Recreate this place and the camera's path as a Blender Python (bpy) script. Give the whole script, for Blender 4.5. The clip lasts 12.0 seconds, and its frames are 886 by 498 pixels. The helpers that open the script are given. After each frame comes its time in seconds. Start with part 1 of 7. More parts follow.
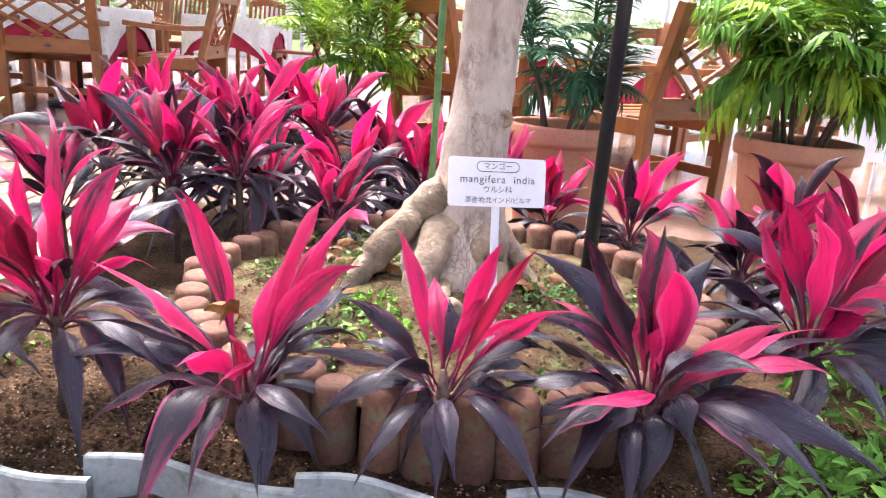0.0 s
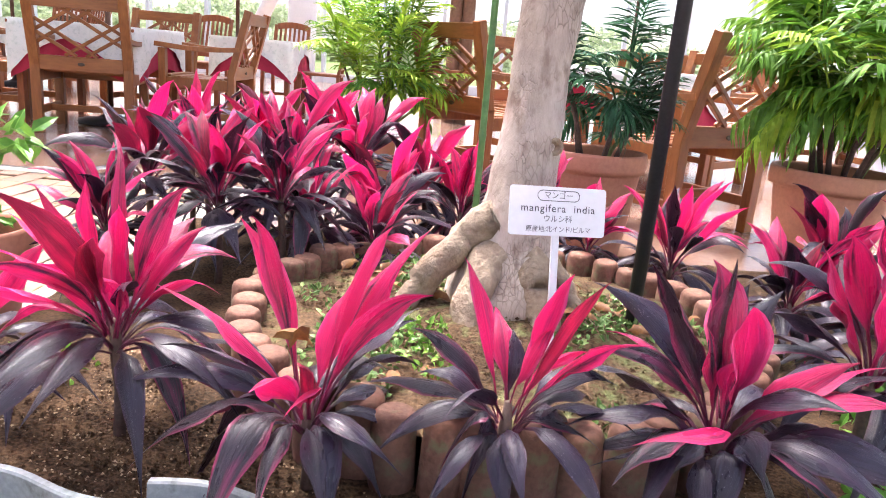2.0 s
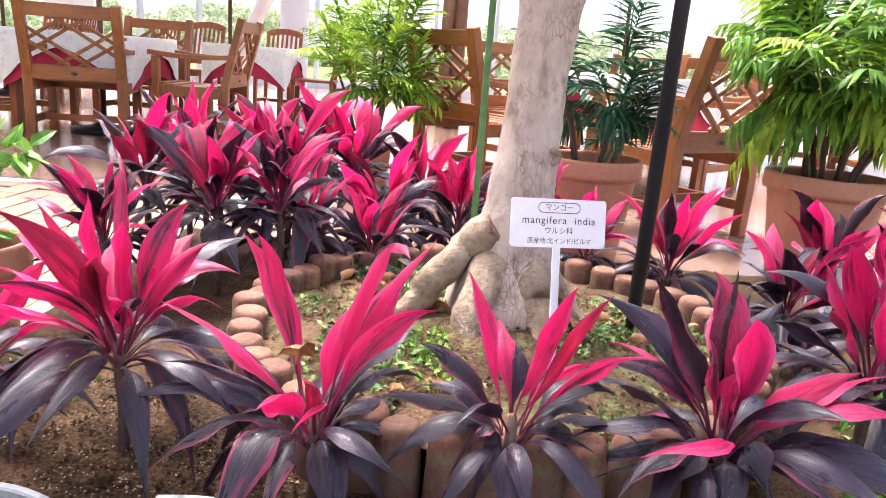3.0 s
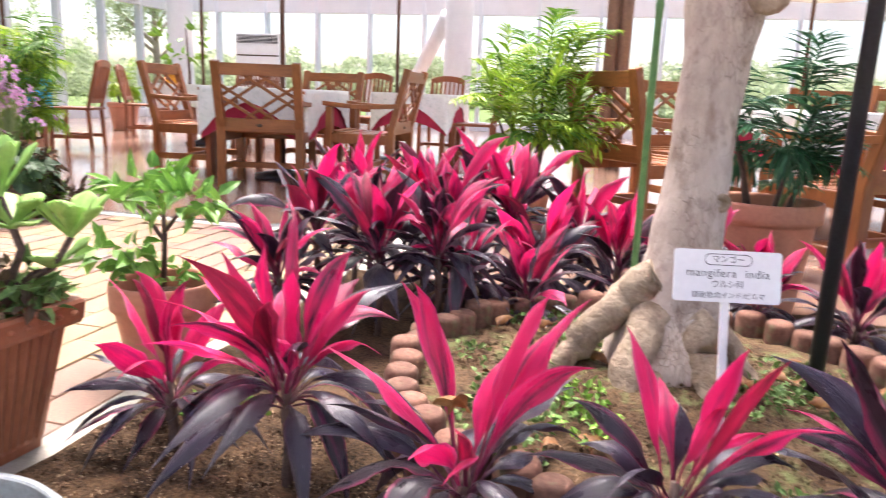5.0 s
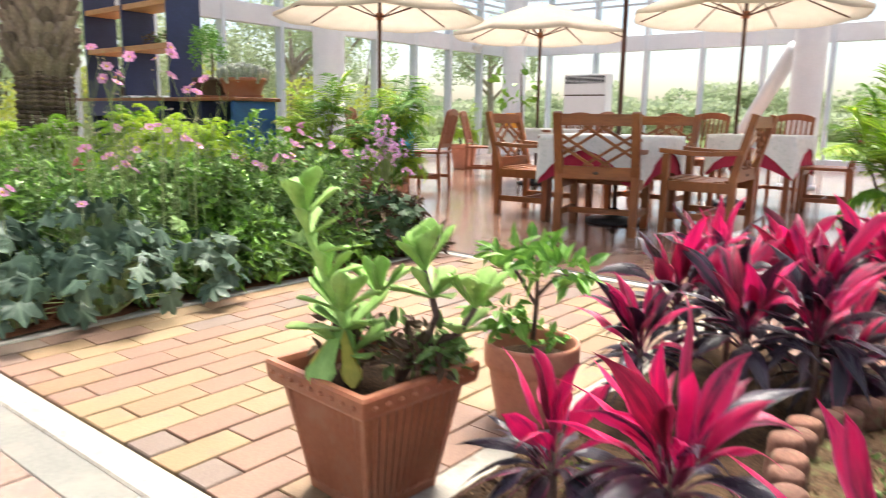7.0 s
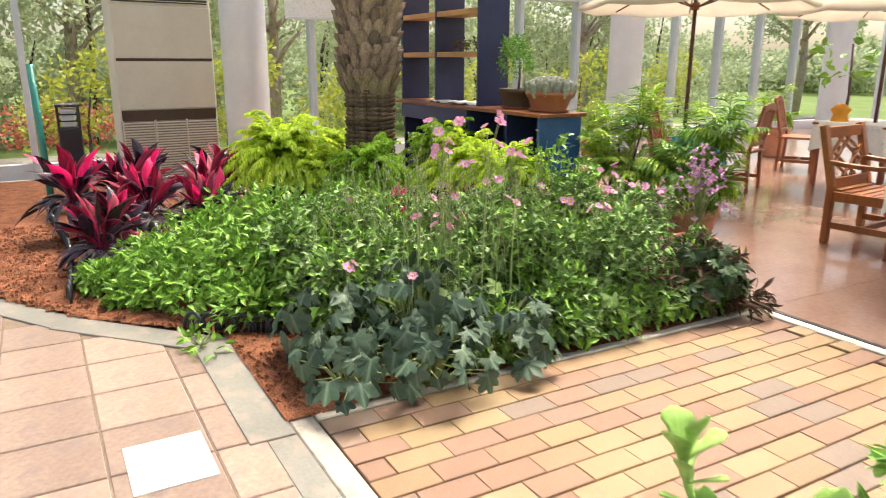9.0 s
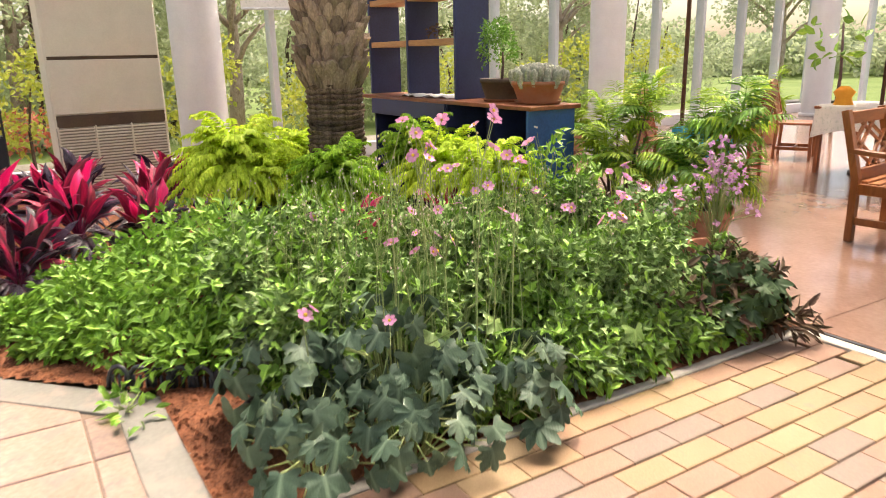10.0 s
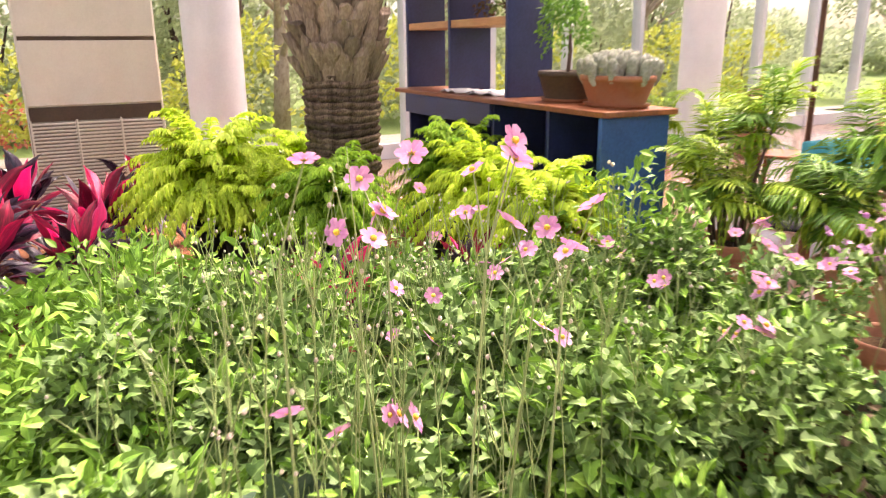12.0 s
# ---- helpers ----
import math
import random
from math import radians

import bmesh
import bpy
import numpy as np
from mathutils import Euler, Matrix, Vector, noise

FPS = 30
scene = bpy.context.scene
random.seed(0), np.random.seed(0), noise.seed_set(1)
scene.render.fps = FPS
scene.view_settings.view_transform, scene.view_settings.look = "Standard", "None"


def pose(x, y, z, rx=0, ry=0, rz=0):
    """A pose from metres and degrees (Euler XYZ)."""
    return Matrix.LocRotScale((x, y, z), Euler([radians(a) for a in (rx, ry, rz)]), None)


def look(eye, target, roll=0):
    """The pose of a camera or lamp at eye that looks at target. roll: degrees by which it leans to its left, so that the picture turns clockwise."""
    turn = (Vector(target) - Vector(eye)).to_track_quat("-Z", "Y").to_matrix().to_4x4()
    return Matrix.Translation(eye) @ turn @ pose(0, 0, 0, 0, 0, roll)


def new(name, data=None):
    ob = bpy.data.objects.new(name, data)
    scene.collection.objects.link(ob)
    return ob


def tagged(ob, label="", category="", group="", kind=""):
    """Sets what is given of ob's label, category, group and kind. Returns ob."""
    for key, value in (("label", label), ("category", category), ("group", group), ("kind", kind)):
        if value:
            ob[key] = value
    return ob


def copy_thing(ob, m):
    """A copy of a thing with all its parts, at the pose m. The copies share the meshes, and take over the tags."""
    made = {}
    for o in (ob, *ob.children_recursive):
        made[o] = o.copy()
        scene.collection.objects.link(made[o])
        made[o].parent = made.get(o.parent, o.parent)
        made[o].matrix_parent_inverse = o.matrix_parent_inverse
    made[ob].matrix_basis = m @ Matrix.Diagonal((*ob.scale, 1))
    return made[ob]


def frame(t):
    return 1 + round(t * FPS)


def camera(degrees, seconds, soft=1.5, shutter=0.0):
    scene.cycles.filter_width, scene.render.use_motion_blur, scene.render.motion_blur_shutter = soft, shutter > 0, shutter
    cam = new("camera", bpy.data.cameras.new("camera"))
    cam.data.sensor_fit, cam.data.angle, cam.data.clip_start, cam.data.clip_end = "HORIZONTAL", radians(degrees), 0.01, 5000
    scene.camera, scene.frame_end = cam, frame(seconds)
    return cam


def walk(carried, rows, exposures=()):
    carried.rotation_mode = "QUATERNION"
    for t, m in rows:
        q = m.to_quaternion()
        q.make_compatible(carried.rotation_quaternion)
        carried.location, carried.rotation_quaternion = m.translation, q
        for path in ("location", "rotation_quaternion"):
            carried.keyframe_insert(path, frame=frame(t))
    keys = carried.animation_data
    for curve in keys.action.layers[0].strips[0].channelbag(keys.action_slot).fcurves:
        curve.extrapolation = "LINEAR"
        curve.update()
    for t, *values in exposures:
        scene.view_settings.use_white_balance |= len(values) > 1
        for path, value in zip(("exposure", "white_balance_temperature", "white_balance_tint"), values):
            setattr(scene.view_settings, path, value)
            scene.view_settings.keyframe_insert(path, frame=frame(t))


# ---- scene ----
SIZE = 1.12  # the plan below is drawn 1.12 times too small
cam = camera(63.6, 12.0, soft=0.95, shutter=0.5)
PATH = [
    (0, (0.038, -0.003, 0.718), (0.033, 1.913, 0.145), 4.2),
    (0.5, (0.02, -0.011, 0.719), (-0.024, 1.912, 0.171), 4.1),
    (1, (0.004, -0.012, 0.721), (-0.058, 1.912, 0.178), 4.5),
    (1.5, (-0.017, -0.009, 0.722), (-0.077, 1.918, 0.191), 4.8),
    (2, (-0.044, 0.003, 0.721), (-0.088, 1.934, 0.203), 4.9),
    (2.5, (-0.065, 0.005, 0.728), (-0.085, 1.938, 0.216), 4.8),
    (2.7, (-0.064, 0.004, 0.732), (-0.083, 1.938, 0.221), 4.6),
    (4.3, (-0.042, -0.014, 0.744), (-0.251, 1.92, 0.281), 3.5),
    (4.5, (-0.055, 0.023, 0.742), (-0.332, 1.952, 0.289), 3.1),
    (5, (-0.059, 0.013, 0.752), (-0.528, 1.911, 0.327), 2.3),
    (5.5, (-0.076, -0.012, 0.767), (-0.754, 1.828, 0.372), 1.6),
    (6, (-0.106, -0.043, 0.785), (-0.983, 1.716, 0.413), 1.1),
    (6.5, (-0.144, -0.064, 0.802), (-1.206, 1.592, 0.44), 1.0),
    (7, (-0.187, -0.083, 0.864), (-1.419, 1.451, 0.502), 0.9),
    (7.5, (-0.244, -0.12, 1.066), (-1.64, 1.259, 0.675), 1.6),
    (7.7, (-0.261, -0.146, 1.175), (-1.725, 1.156, 0.773), 1.5),
    (9.3, (-0.725, -0.015, 1.398), (-2.421, 0.915, 0.889), -0.1),
    (9.5, (-0.86, 0.05, 1.381), (-2.558, 0.982, 0.882), -0.3),
    (10, (-1.187, 0.256, 1.357), (-2.834, 1.262, 0.832), -1.3),
    (10.5, (-1.511, 0.495, 1.361), (-3.207, 1.41, 0.826), 0.0),
    (11, (-1.832, 0.705, 1.347), (-3.467, 1.707, 0.78), -1.9),
    (11.5, (-2.054, 0.933, 1.323), (-3.745, 1.883, 0.834), -0.3),
    (12, (-2.314, 1.169, 1.305), (-4.049, 2.0, 0.762), -0.6),
]
walk(cam, [(t, look(Vector(eye) * SIZE, Vector(target) * SIZE, roll)) for t, eye, target, roll in PATH], [(0.0, 1.81, 6300, 21), (4.5, 1.61, 6520, 22), (6.0, 1.33, 6560, 17), (7.5, 1.13, 6800, 12), (9.3, 1.04, 7450, 14), (10.5, 1.34, 7950, 24), (12.0, 1.6, 7750, 29)])

# ---- light ----
world = bpy.data.worlds.new("overcast_sky")
scene.world = world
world.use_nodes = True
wn = world.node_tree.nodes
sky = wn.new("ShaderNodeTexSky")
sky.sky_type, sky.sun_disc = "NISHITA", False
sky.sun_elevation, sky.sun_rotation = radians(65), radians(-31)
sky.air_density, sky.dust_density, sky.ozone_density = 1.0, 2.0, 1.0
wn["Background"].inputs["Strength"].default_value = 0.1
world.node_tree.links.new(sky.outputs[0], wn["Background"].inputs["Color"])
sun = new("sun", bpy.data.lights.new("sun", "SUN"))
sun.data.energy, sun.data.angle, sun.data.color = 3.2, radians(32), (1.0, 0.96, 0.9)
sun.matrix_world = look((-2.9, 4.9, 12.2), (0, 0, 0))


# ---- materials ----
def mat(name, rough=0.5, metal=0.0):
    m = bpy.data.materials.new(name)
    m.use_nodes = True
    b = m.node_tree.nodes["Principled BSDF"]
    b.inputs["Roughness"].default_value, b.inputs["Metallic"].default_value = rough, metal
    return m, m.node_tree.nodes, m.node_tree.links, b


def ramp(nodes, links, fac, stops):
    r = nodes.new("ShaderNodeValToRGB")
    e = r.color_ramp.elements
    while len(e) < len(stops):
        e.new(0.5)
    for el, (p, c) in zip(e, stops):
        el.position, el.color = p, (*c, 1)
    links.new(fac, r.inputs[0])
    return r.outputs[0]


def mixc(nodes, links, fac, a, b, mode="MIX"):
    x = nodes.new("ShaderNodeMix")
    x.data_type, x.blend_type = "RGBA", mode
    for sock, val in ((x.inputs[0], fac), (x.inputs[6], a), (x.inputs[7], b)):
        if isinstance(val, (int, float)):
            sock.default_value = val
        elif isinstance(val, tuple):
            sock.default_value = (*val, 1)
        else:
            links.new(val, sock)
    return x.outputs[2]


def noise_tex(nodes, links, scale, detail=4.0, vec=None, rough=0.6):
    n = nodes.new("ShaderNodeTexNoise")
    n.inputs["Scale"].default_value, n.inputs["Detail"].default_value, n.inputs["Roughness"].default_value = scale, detail, rough
    if vec is None:
        tc = nodes.new("ShaderNodeTexCoord")
        vec = tc.outputs["Object"]
    links.new(vec, n.inputs["Vector"])
    return n.outputs["Fac"]


def mapping(nodes, links, scale, coord="Object"):
    tc, mp = nodes.new("ShaderNodeTexCoord"), nodes.new("ShaderNodeMapping")
    mp.inputs["Scale"].default_value = scale
    links.new(tc.outputs[coord], mp.inputs["Vector"])
    return mp.outputs[0]


def bump(nodes, links, b, height, strength=0.3, dist=0.005):
    n = nodes.new("ShaderNodeBump")
    n.inputs["Strength"].default_value, n.inputs["Distance"].default_value = strength, dist
    links.new(height, n.inputs["Height"])
    links.new(n.outputs[0], b.inputs["Normal"])


def surface(name, dark, light, rough=0.6, fine=60.0, coarse=4.0, bumpy=0.3, dist=0.004, stain=None, metal=0.0, vec_scale=None, spread=0.15, per_object=0.0):
    """Two scales of noise between two colours, with relief and an optional stain colour."""
    m, n, l, b = mat(name, rough, metal)
    b.inputs["Specular IOR Level"].default_value = 0.15 if rough > 0.88 else 0.5
    vec = mapping(n, l, vec_scale) if vec_scale else None
    f = noise_tex(n, l, fine, 5, vec)
    c = noise_tex(n, l, coarse, 4, vec)
    col = ramp(n, l, f, [(0.5 - spread, dark), (0.5 + spread, light)])
    col = mixc(n, l, 0.5, col, ramp(n, l, c, [(0.35, dark), (0.65, light)]))
    if stain:
        s = noise_tex(n, l, coarse * 2.3, 6, vec)
        col = mixc(n, l, ramp(n, l, s, [(0.52, (0, 0, 0)), (0.66, (1, 1, 1))]), col, stain)
    if per_object:
        oi = n.new("ShaderNodeObjectInfo")
        hv = n.new("ShaderNodeHueSaturation")
        mr = n.new("ShaderNodeMapRange")
        mr.inputs[3].default_value, mr.inputs[4].default_value = 1 - per_object, 1 + per_object
        l.new(oi.outputs["Random"], mr.inputs[0])
        l.new(mr.outputs[0], hv.inputs["Value"])
        l.new(col, hv.inputs["Color"])
        col = hv.outputs[0]
    l.new(col, b.inputs["Base Color"])
    rr = n.new("ShaderNodeMapRange")
    rr.inputs[3].default_value, rr.inputs[4].default_value = max(rough - 0.12, 0.03), min(rough + 0.12, 1)
    l.new(c, rr.inputs[0])
    l.new(rr.outputs[0], b.inputs["Roughness"])
    bump(n, l, b, f, bumpy, dist)
    return m


def translucent(m, n, l, b, col, amount):
    out = n["Material Output"]
    t, mx = n.new("ShaderNodeBsdfTranslucent"), n.new("ShaderNodeMixShader")
    l.new(col, t.inputs["Color"])
    mx.inputs[0].default_value = amount
    l.new(b.outputs[0], mx.inputs[1])
    l.new(t.outputs[0], mx.inputs[2])
    l.new(mx.outputs[0], out.inputs["Surface"])


def foliage(name, cols, rough=0.45, trans=0.3, vein=0.35):
    """Leaves: colour by island, a pale midrib from the leaf's own coordinates."""
    m, n, l, b = mat(name, rough)
    b.inputs["Specular IOR Level"].default_value = 0.3
    g = n.new("ShaderNodeNewGeometry")
    oi = n.new("ShaderNodeObjectInfo")
    add = n.new("ShaderNodeMath")
    add.operation = "ADD"
    l.new(g.outputs["Random Per Island"], add.inputs[0])
    l.new(oi.outputs["Random"], add.inputs[1])
    fr = n.new("ShaderNodeMath")
    fr.operation = "FRACT"
    l.new(add.outputs[0], fr.inputs[0])
    k = len(cols)
    col = ramp(n, l, fr.outputs[0], [(i / max(k - 1, 1), c) for i, c in enumerate(cols)])
    nz = noise_tex(n, l, 30, 3)
    col = mixc(n, l, 0.35, col, ramp(n, l, nz, [(0.3, tuple(0.55 * x for x in cols[0])), (0.7, tuple(min(1.25 * x, 1) for x in cols[-1]))]))
    uv = n.new("ShaderNodeTexCoord")
    sep = n.new("ShaderNodeSeparateXYZ")
    l.new(uv.outputs["UV"], sep.inputs[0])
    rib = ramp(n, l, sep.outputs[0], [(0.44, (0, 0, 0)), (0.5, (vein, vein, vein)), (0.56, (0, 0, 0))])
    col = mixc(n, l, rib, col, tuple(min(1, 1.7 * x + 0.04) for x in cols[-1]))
    l.new(col, b.inputs["Base Color"])
    w = n.new("ShaderNodeTexWave")
    w.inputs["Scale"].default_value = 6
    w.inputs["Distortion"].default_value = 1.5
    l.new(uv.outputs["UV"], w.inputs["Vector"])
    bump(n, l, b, w.outputs["Fac"], 0.15, 0.002)
    translucent(m, n, l, b, col, trans)
    return m


def cordyline_leaf(name, body, streak, margin, streak_at, margin_at, rough=0.33, trans=0.2, edge=1.0, speck=0.0, gloss=0.15):
    """Long leaves striped along their length, with broken margins, a purple stalk, scorched tips and pale specks."""
    m, n, l, b = mat(name, rough)
    tc = n.new("ShaderNodeTexCoord")
    oi = n.new("ShaderNodeObjectInfo")
    sep = n.new("ShaderNodeSeparateXYZ")
    l.new(tc.outputs["UV"], sep.inputs[0])
    cmb = n.new("ShaderNodeCombineXYZ")
    sc = n.new("ShaderNodeMath")
    sc.operation, sc.inputs[1].default_value = "MULTIPLY", 57.0
    l.new(oi.outputs["Random"], sc.inputs[0])
    l.new(sc.outputs[0], cmb.inputs[0])
    l.new(sc.outputs[0], cmb.inputs[1])

    def along(su, sv, detail):
        mp = n.new("ShaderNodeMapping")
        mp.inputs["Scale"].default_value = (su, sv, 1)
        l.new(cmb.outputs[0], mp.inputs["Location"])
        l.new(tc.outputs["UV"], mp.inputs["Vector"])
        return noise_tex(n, l, 1.0, detail, mp.outputs[0])

    def maths(op, a, c, d=None):
        x = n.new("ShaderNodeMath")
        x.operation = op
        for sock, val in zip(x.inputs, (a, c, d)):
            if isinstance(val, (int, float)):
                sock.default_value = val
            elif val is not None:
                l.new(val, sock)
        return x.outputs[0]

    s, broad, vein = along(2.2, 1.1, 5), along(1.5, 2.2, 3), along(30, 0.7, 3)
    col = mixc(n, l, ramp(n, l, s, [(streak_at - 0.03, (0, 0, 0)), (streak_at + 0.1, (1, 1, 1))]), body, streak)
    side = maths("ABSOLUTE", maths("SUBTRACT", sep.outputs[0], 0.5), 0.0)
    wob = maths("MULTIPLY_ADD", broad, 0.5, maths("MULTIPLY_ADD", s, 0.2, side))
    rim = ramp(n, l, wob, [(margin_at + 0.29, (0, 0, 0)), (margin_at + 0.4, (edge, edge, edge))])
    col = mixc(n, l, rim, col, margin)
    # stalk and leaf foot
    foot = ramp(n, l, maths("MULTIPLY_ADD", s, 0.2, sep.outputs[1]), [(0.22, (0.8, 0.8, 0.8)), (0.42, (0, 0, 0))])
    col = mixc(n, l, foot, col, (0.2, 0.012, 0.065))
    # fibres along the leaf
    col = mixc(n, l, 0.75, col, ramp(n, l, vein, [(0.3, (0.68, 0.68, 0.68)), (0.62, (1.0, 1.0, 1.0))]), "MULTIPLY")
    dry = maths("MULTIPLY_ADD", s, 0.1, sep.outputs[1])
    col = mixc(n, l, ramp(n, l, dry, [(1.02, (0, 0, 0)), (1.05, (1, 1, 1))]), col, (0.24, 0.14, 0.06))
    if speck:
        dots = along(34, 60, 1)
        patch = along(2.3, 3.1, 2)
        both = maths("MULTIPLY", dots, maths("MULTIPLY_ADD", patch, 0.9, 0.55))
        col = mixc(n, l, ramp(n, l, both, [(0.74, (0, 0, 0)), (0.8, (speck, speck, speck))]), col, (0.42, 0.38, 0.4))
    hv = n.new("ShaderNodeHueSaturation")
    mr = n.new("ShaderNodeMapRange")
    mr.inputs[3].default_value, mr.inputs[4].default_value = 0.8, 1.25
    l.new(oi.outputs["Random"], mr.inputs[0])
    l.new(mr.outputs[0], hv.inputs["Value"])
    l.new(col, hv.inputs["Color"])
    col = hv.outputs[0]
    l.new(col, b.inputs["Base Color"])
    rr = n.new("ShaderNodeMapRange")
    rr.inputs[1].default_value, rr.inputs[2].default_value = 0.3, 0.7
    rr.inputs[3].default_value, rr.inputs[4].default_value = rough - 0.1, rough + 0.16
    l.new(broad, rr.inputs[0])
    l.new(rr.outputs[0], b.inputs["Roughness"])
    b.inputs["Specular IOR Level"].default_value = 0.55
    b.inputs["Coat Weight"].default_value, b.inputs["Coat Roughness"].default_value = gloss, 0.36
    bump(n, l, b, vein, 0.9, 0.006)
    translucent(m, n, l, b, col, trans)
    return m


PINK, WINE, DUSK = (0.8, 0.014, 0.145), (0.2, 0.014, 0.075), (0.02, 0.01, 0.03)
M_PINK = cordyline_leaf("cordyline_pink", PINK, (0.4, 0.014, 0.1), (0.78, 0.1, 0.28), 0.56, 0.45, 0.36, 0.3, 0.8)
M_STREAK = cordyline_leaf("cordyline_streaked", (0.72, 0.012, 0.135), (0.03, 0.014, 0.034), (0.7, 0.03, 0.18), 0.51, 0.42, 0.3, 0.2, 0.9, 0.0, 0.4)
M_EDGED = cordyline_leaf("cordyline_edged", (0.017, 0.009, 0.02), WINE, (0.52, 0.02, 0.13), 0.57, 0.44, 0.29, 0.1, 0.55, 0.6, 0.4)
M_DUSK = cordyline_leaf("cordyline_dark", DUSK, (0.038, 0.012, 0.036), (0.15, 0.016, 0.07), 0.54, 0.47, 0.29, 0.04, 0.3, 0.8, 0.45)
M_WINE = cordyline_leaf("cordyline_wine", (0.2, 0.008, 0.035), (0.56, 0.014, 0.08), (0.3, 0.01, 0.05), 0.52, 0.45, 0.4, 0.22, 0.8)
M_DRYLEAF = surface("dry_leaf", (0.12, 0.04, 0.01), (0.36, 0.16, 0.035), 0.7, 80, 12)
M_STEM = surface("plant_stem", (0.06, 0.035, 0.03), (0.17, 0.1, 0.075), 0.7, 120, 20, 0.5)
M_SOIL = surface("dark_soil", (0.012, 0.007, 0.004), (0.15, 0.088, 0.048), 0.97, 140, 9, 1.0, 0.012, spread=0.1)
M_INSOIL = surface("bed_soil", (0.03, 0.018, 0.01), (0.2, 0.12, 0.065), 0.95, 120, 8, 1.0, 0.012, stain=(0.16, 0.17, 0.07), spread=0.12)
M_CHIPS = surface("red_bark_chips", (0.06, 0.02, 0.01), (0.3, 0.12, 0.06), 0.9, 90, 10, 1.0, 0.015, spread=0.12)
M_STONE = surface("edging_stone", (0.11, 0.048, 0.03), (0.26, 0.12, 0.078), 0.85, 90, 10, 0.5, 0.004, stain=(0.15, 0.14, 0.07), per_object=0.25)
M_SLATE = surface("grey_roof_tile", (0.17, 0.19, 0.2), (0.3, 0.33, 0.34), 0.5, 110, 9, 0.3, 0.002, stain=(0.1, 0.11, 0.1))
M_KERB = surface("kerb_concrete", (0.27, 0.25, 0.21), (0.39, 0.365, 0.31), 0.8, 160, 6, 0.3, 0.002, stain=(0.24, 0.22, 0.18))
M_PALEKERB = surface("pale_kerb_concrete", (0.4, 0.375, 0.32), (0.52, 0.49, 0.42), 0.8, 160, 6, 0.3, 0.002, stain=(0.36, 0.33, 0.27))
M_PALMFIBRE = surface("dark_palm_fibre", (0.035, 0.022, 0.015), (0.26, 0.185, 0.135), 0.95, 60, 12, 1.0, 0.012, vec_scale=(2, 2, 0.5), per_object=0.35)
M_SCREED = surface("smooth_pale_screed", (0.14, 0.138, 0.118), (0.2, 0.194, 0.168), 0.5, 60, 3, 0.1, 0.001, stain=(0.24, 0.2, 0.165))
M_GROUT = surface("tile_grout", (0.15, 0.11, 0.085), (0.25, 0.19, 0.145), 0.95, 160, 20, 0.5, 0.003)
M_MORTAR = surface("joint_mortar", (0.085, 0.06, 0.043), (0.16, 0.125, 0.09), 0.95, 160, 20, 0.5, 0.003)
M_TERRA = surface("terracotta", (0.42, 0.17, 0.1), (0.56, 0.25, 0.15), 0.6, 60, 5, 0.15, 0.002)
M_TERRA_DARK = surface("weathered_terracotta", (0.25, 0.08, 0.034), (0.36, 0.13, 0.06), 0.5, 70, 4, 0.2, 0.002, stain=(0.31, 0.13, 0.07))
M_WOOD = surface("teak", (0.175, 0.053, 0.013), (0.34, 0.122, 0.034), 0.38, 10, 3, 0.25, 0.002, vec_scale=(6, 6, 1.2), spread=0.2, per_object=0.12)
M_WOODX = surface("teak_crosswise", (0.175, 0.053, 0.013), (0.34, 0.122, 0.034), 0.38, 10, 3, 0.25, 0.002, vec_scale=(1.2, 6, 6), spread=0.2, per_object=0.12)
M_REDWOOD = surface("red_stained_wood", (0.17, 0.05, 0.018), (0.34, 0.11, 0.04), 0.4, 10, 3, 0.2, 0.002, vec_scale=(6, 6, 1.2), spread=0.2, per_object=0.12)
M_DARKPOLE = surface("dark_stained_pole", (0.06, 0.022, 0.012), (0.13, 0.05, 0.025), 0.45, 10, 3, 0.2, 0.002, vec_scale=(6, 6, 1.2))
M_POST = surface("brown_painted_post", (0.15, 0.085, 0.055), (0.23, 0.135, 0.09), 0.5, 40, 5, 0.1, 0.002)
M_BARK = surface("mango_bark", (0.36, 0.275, 0.225), (0.6, 0.505, 0.43), 0.9, 26, 5, 0.6, 0.008, stain=(0.3, 0.22, 0.175), vec_scale=(1.8, 1.8, 0.9), spread=0.2)


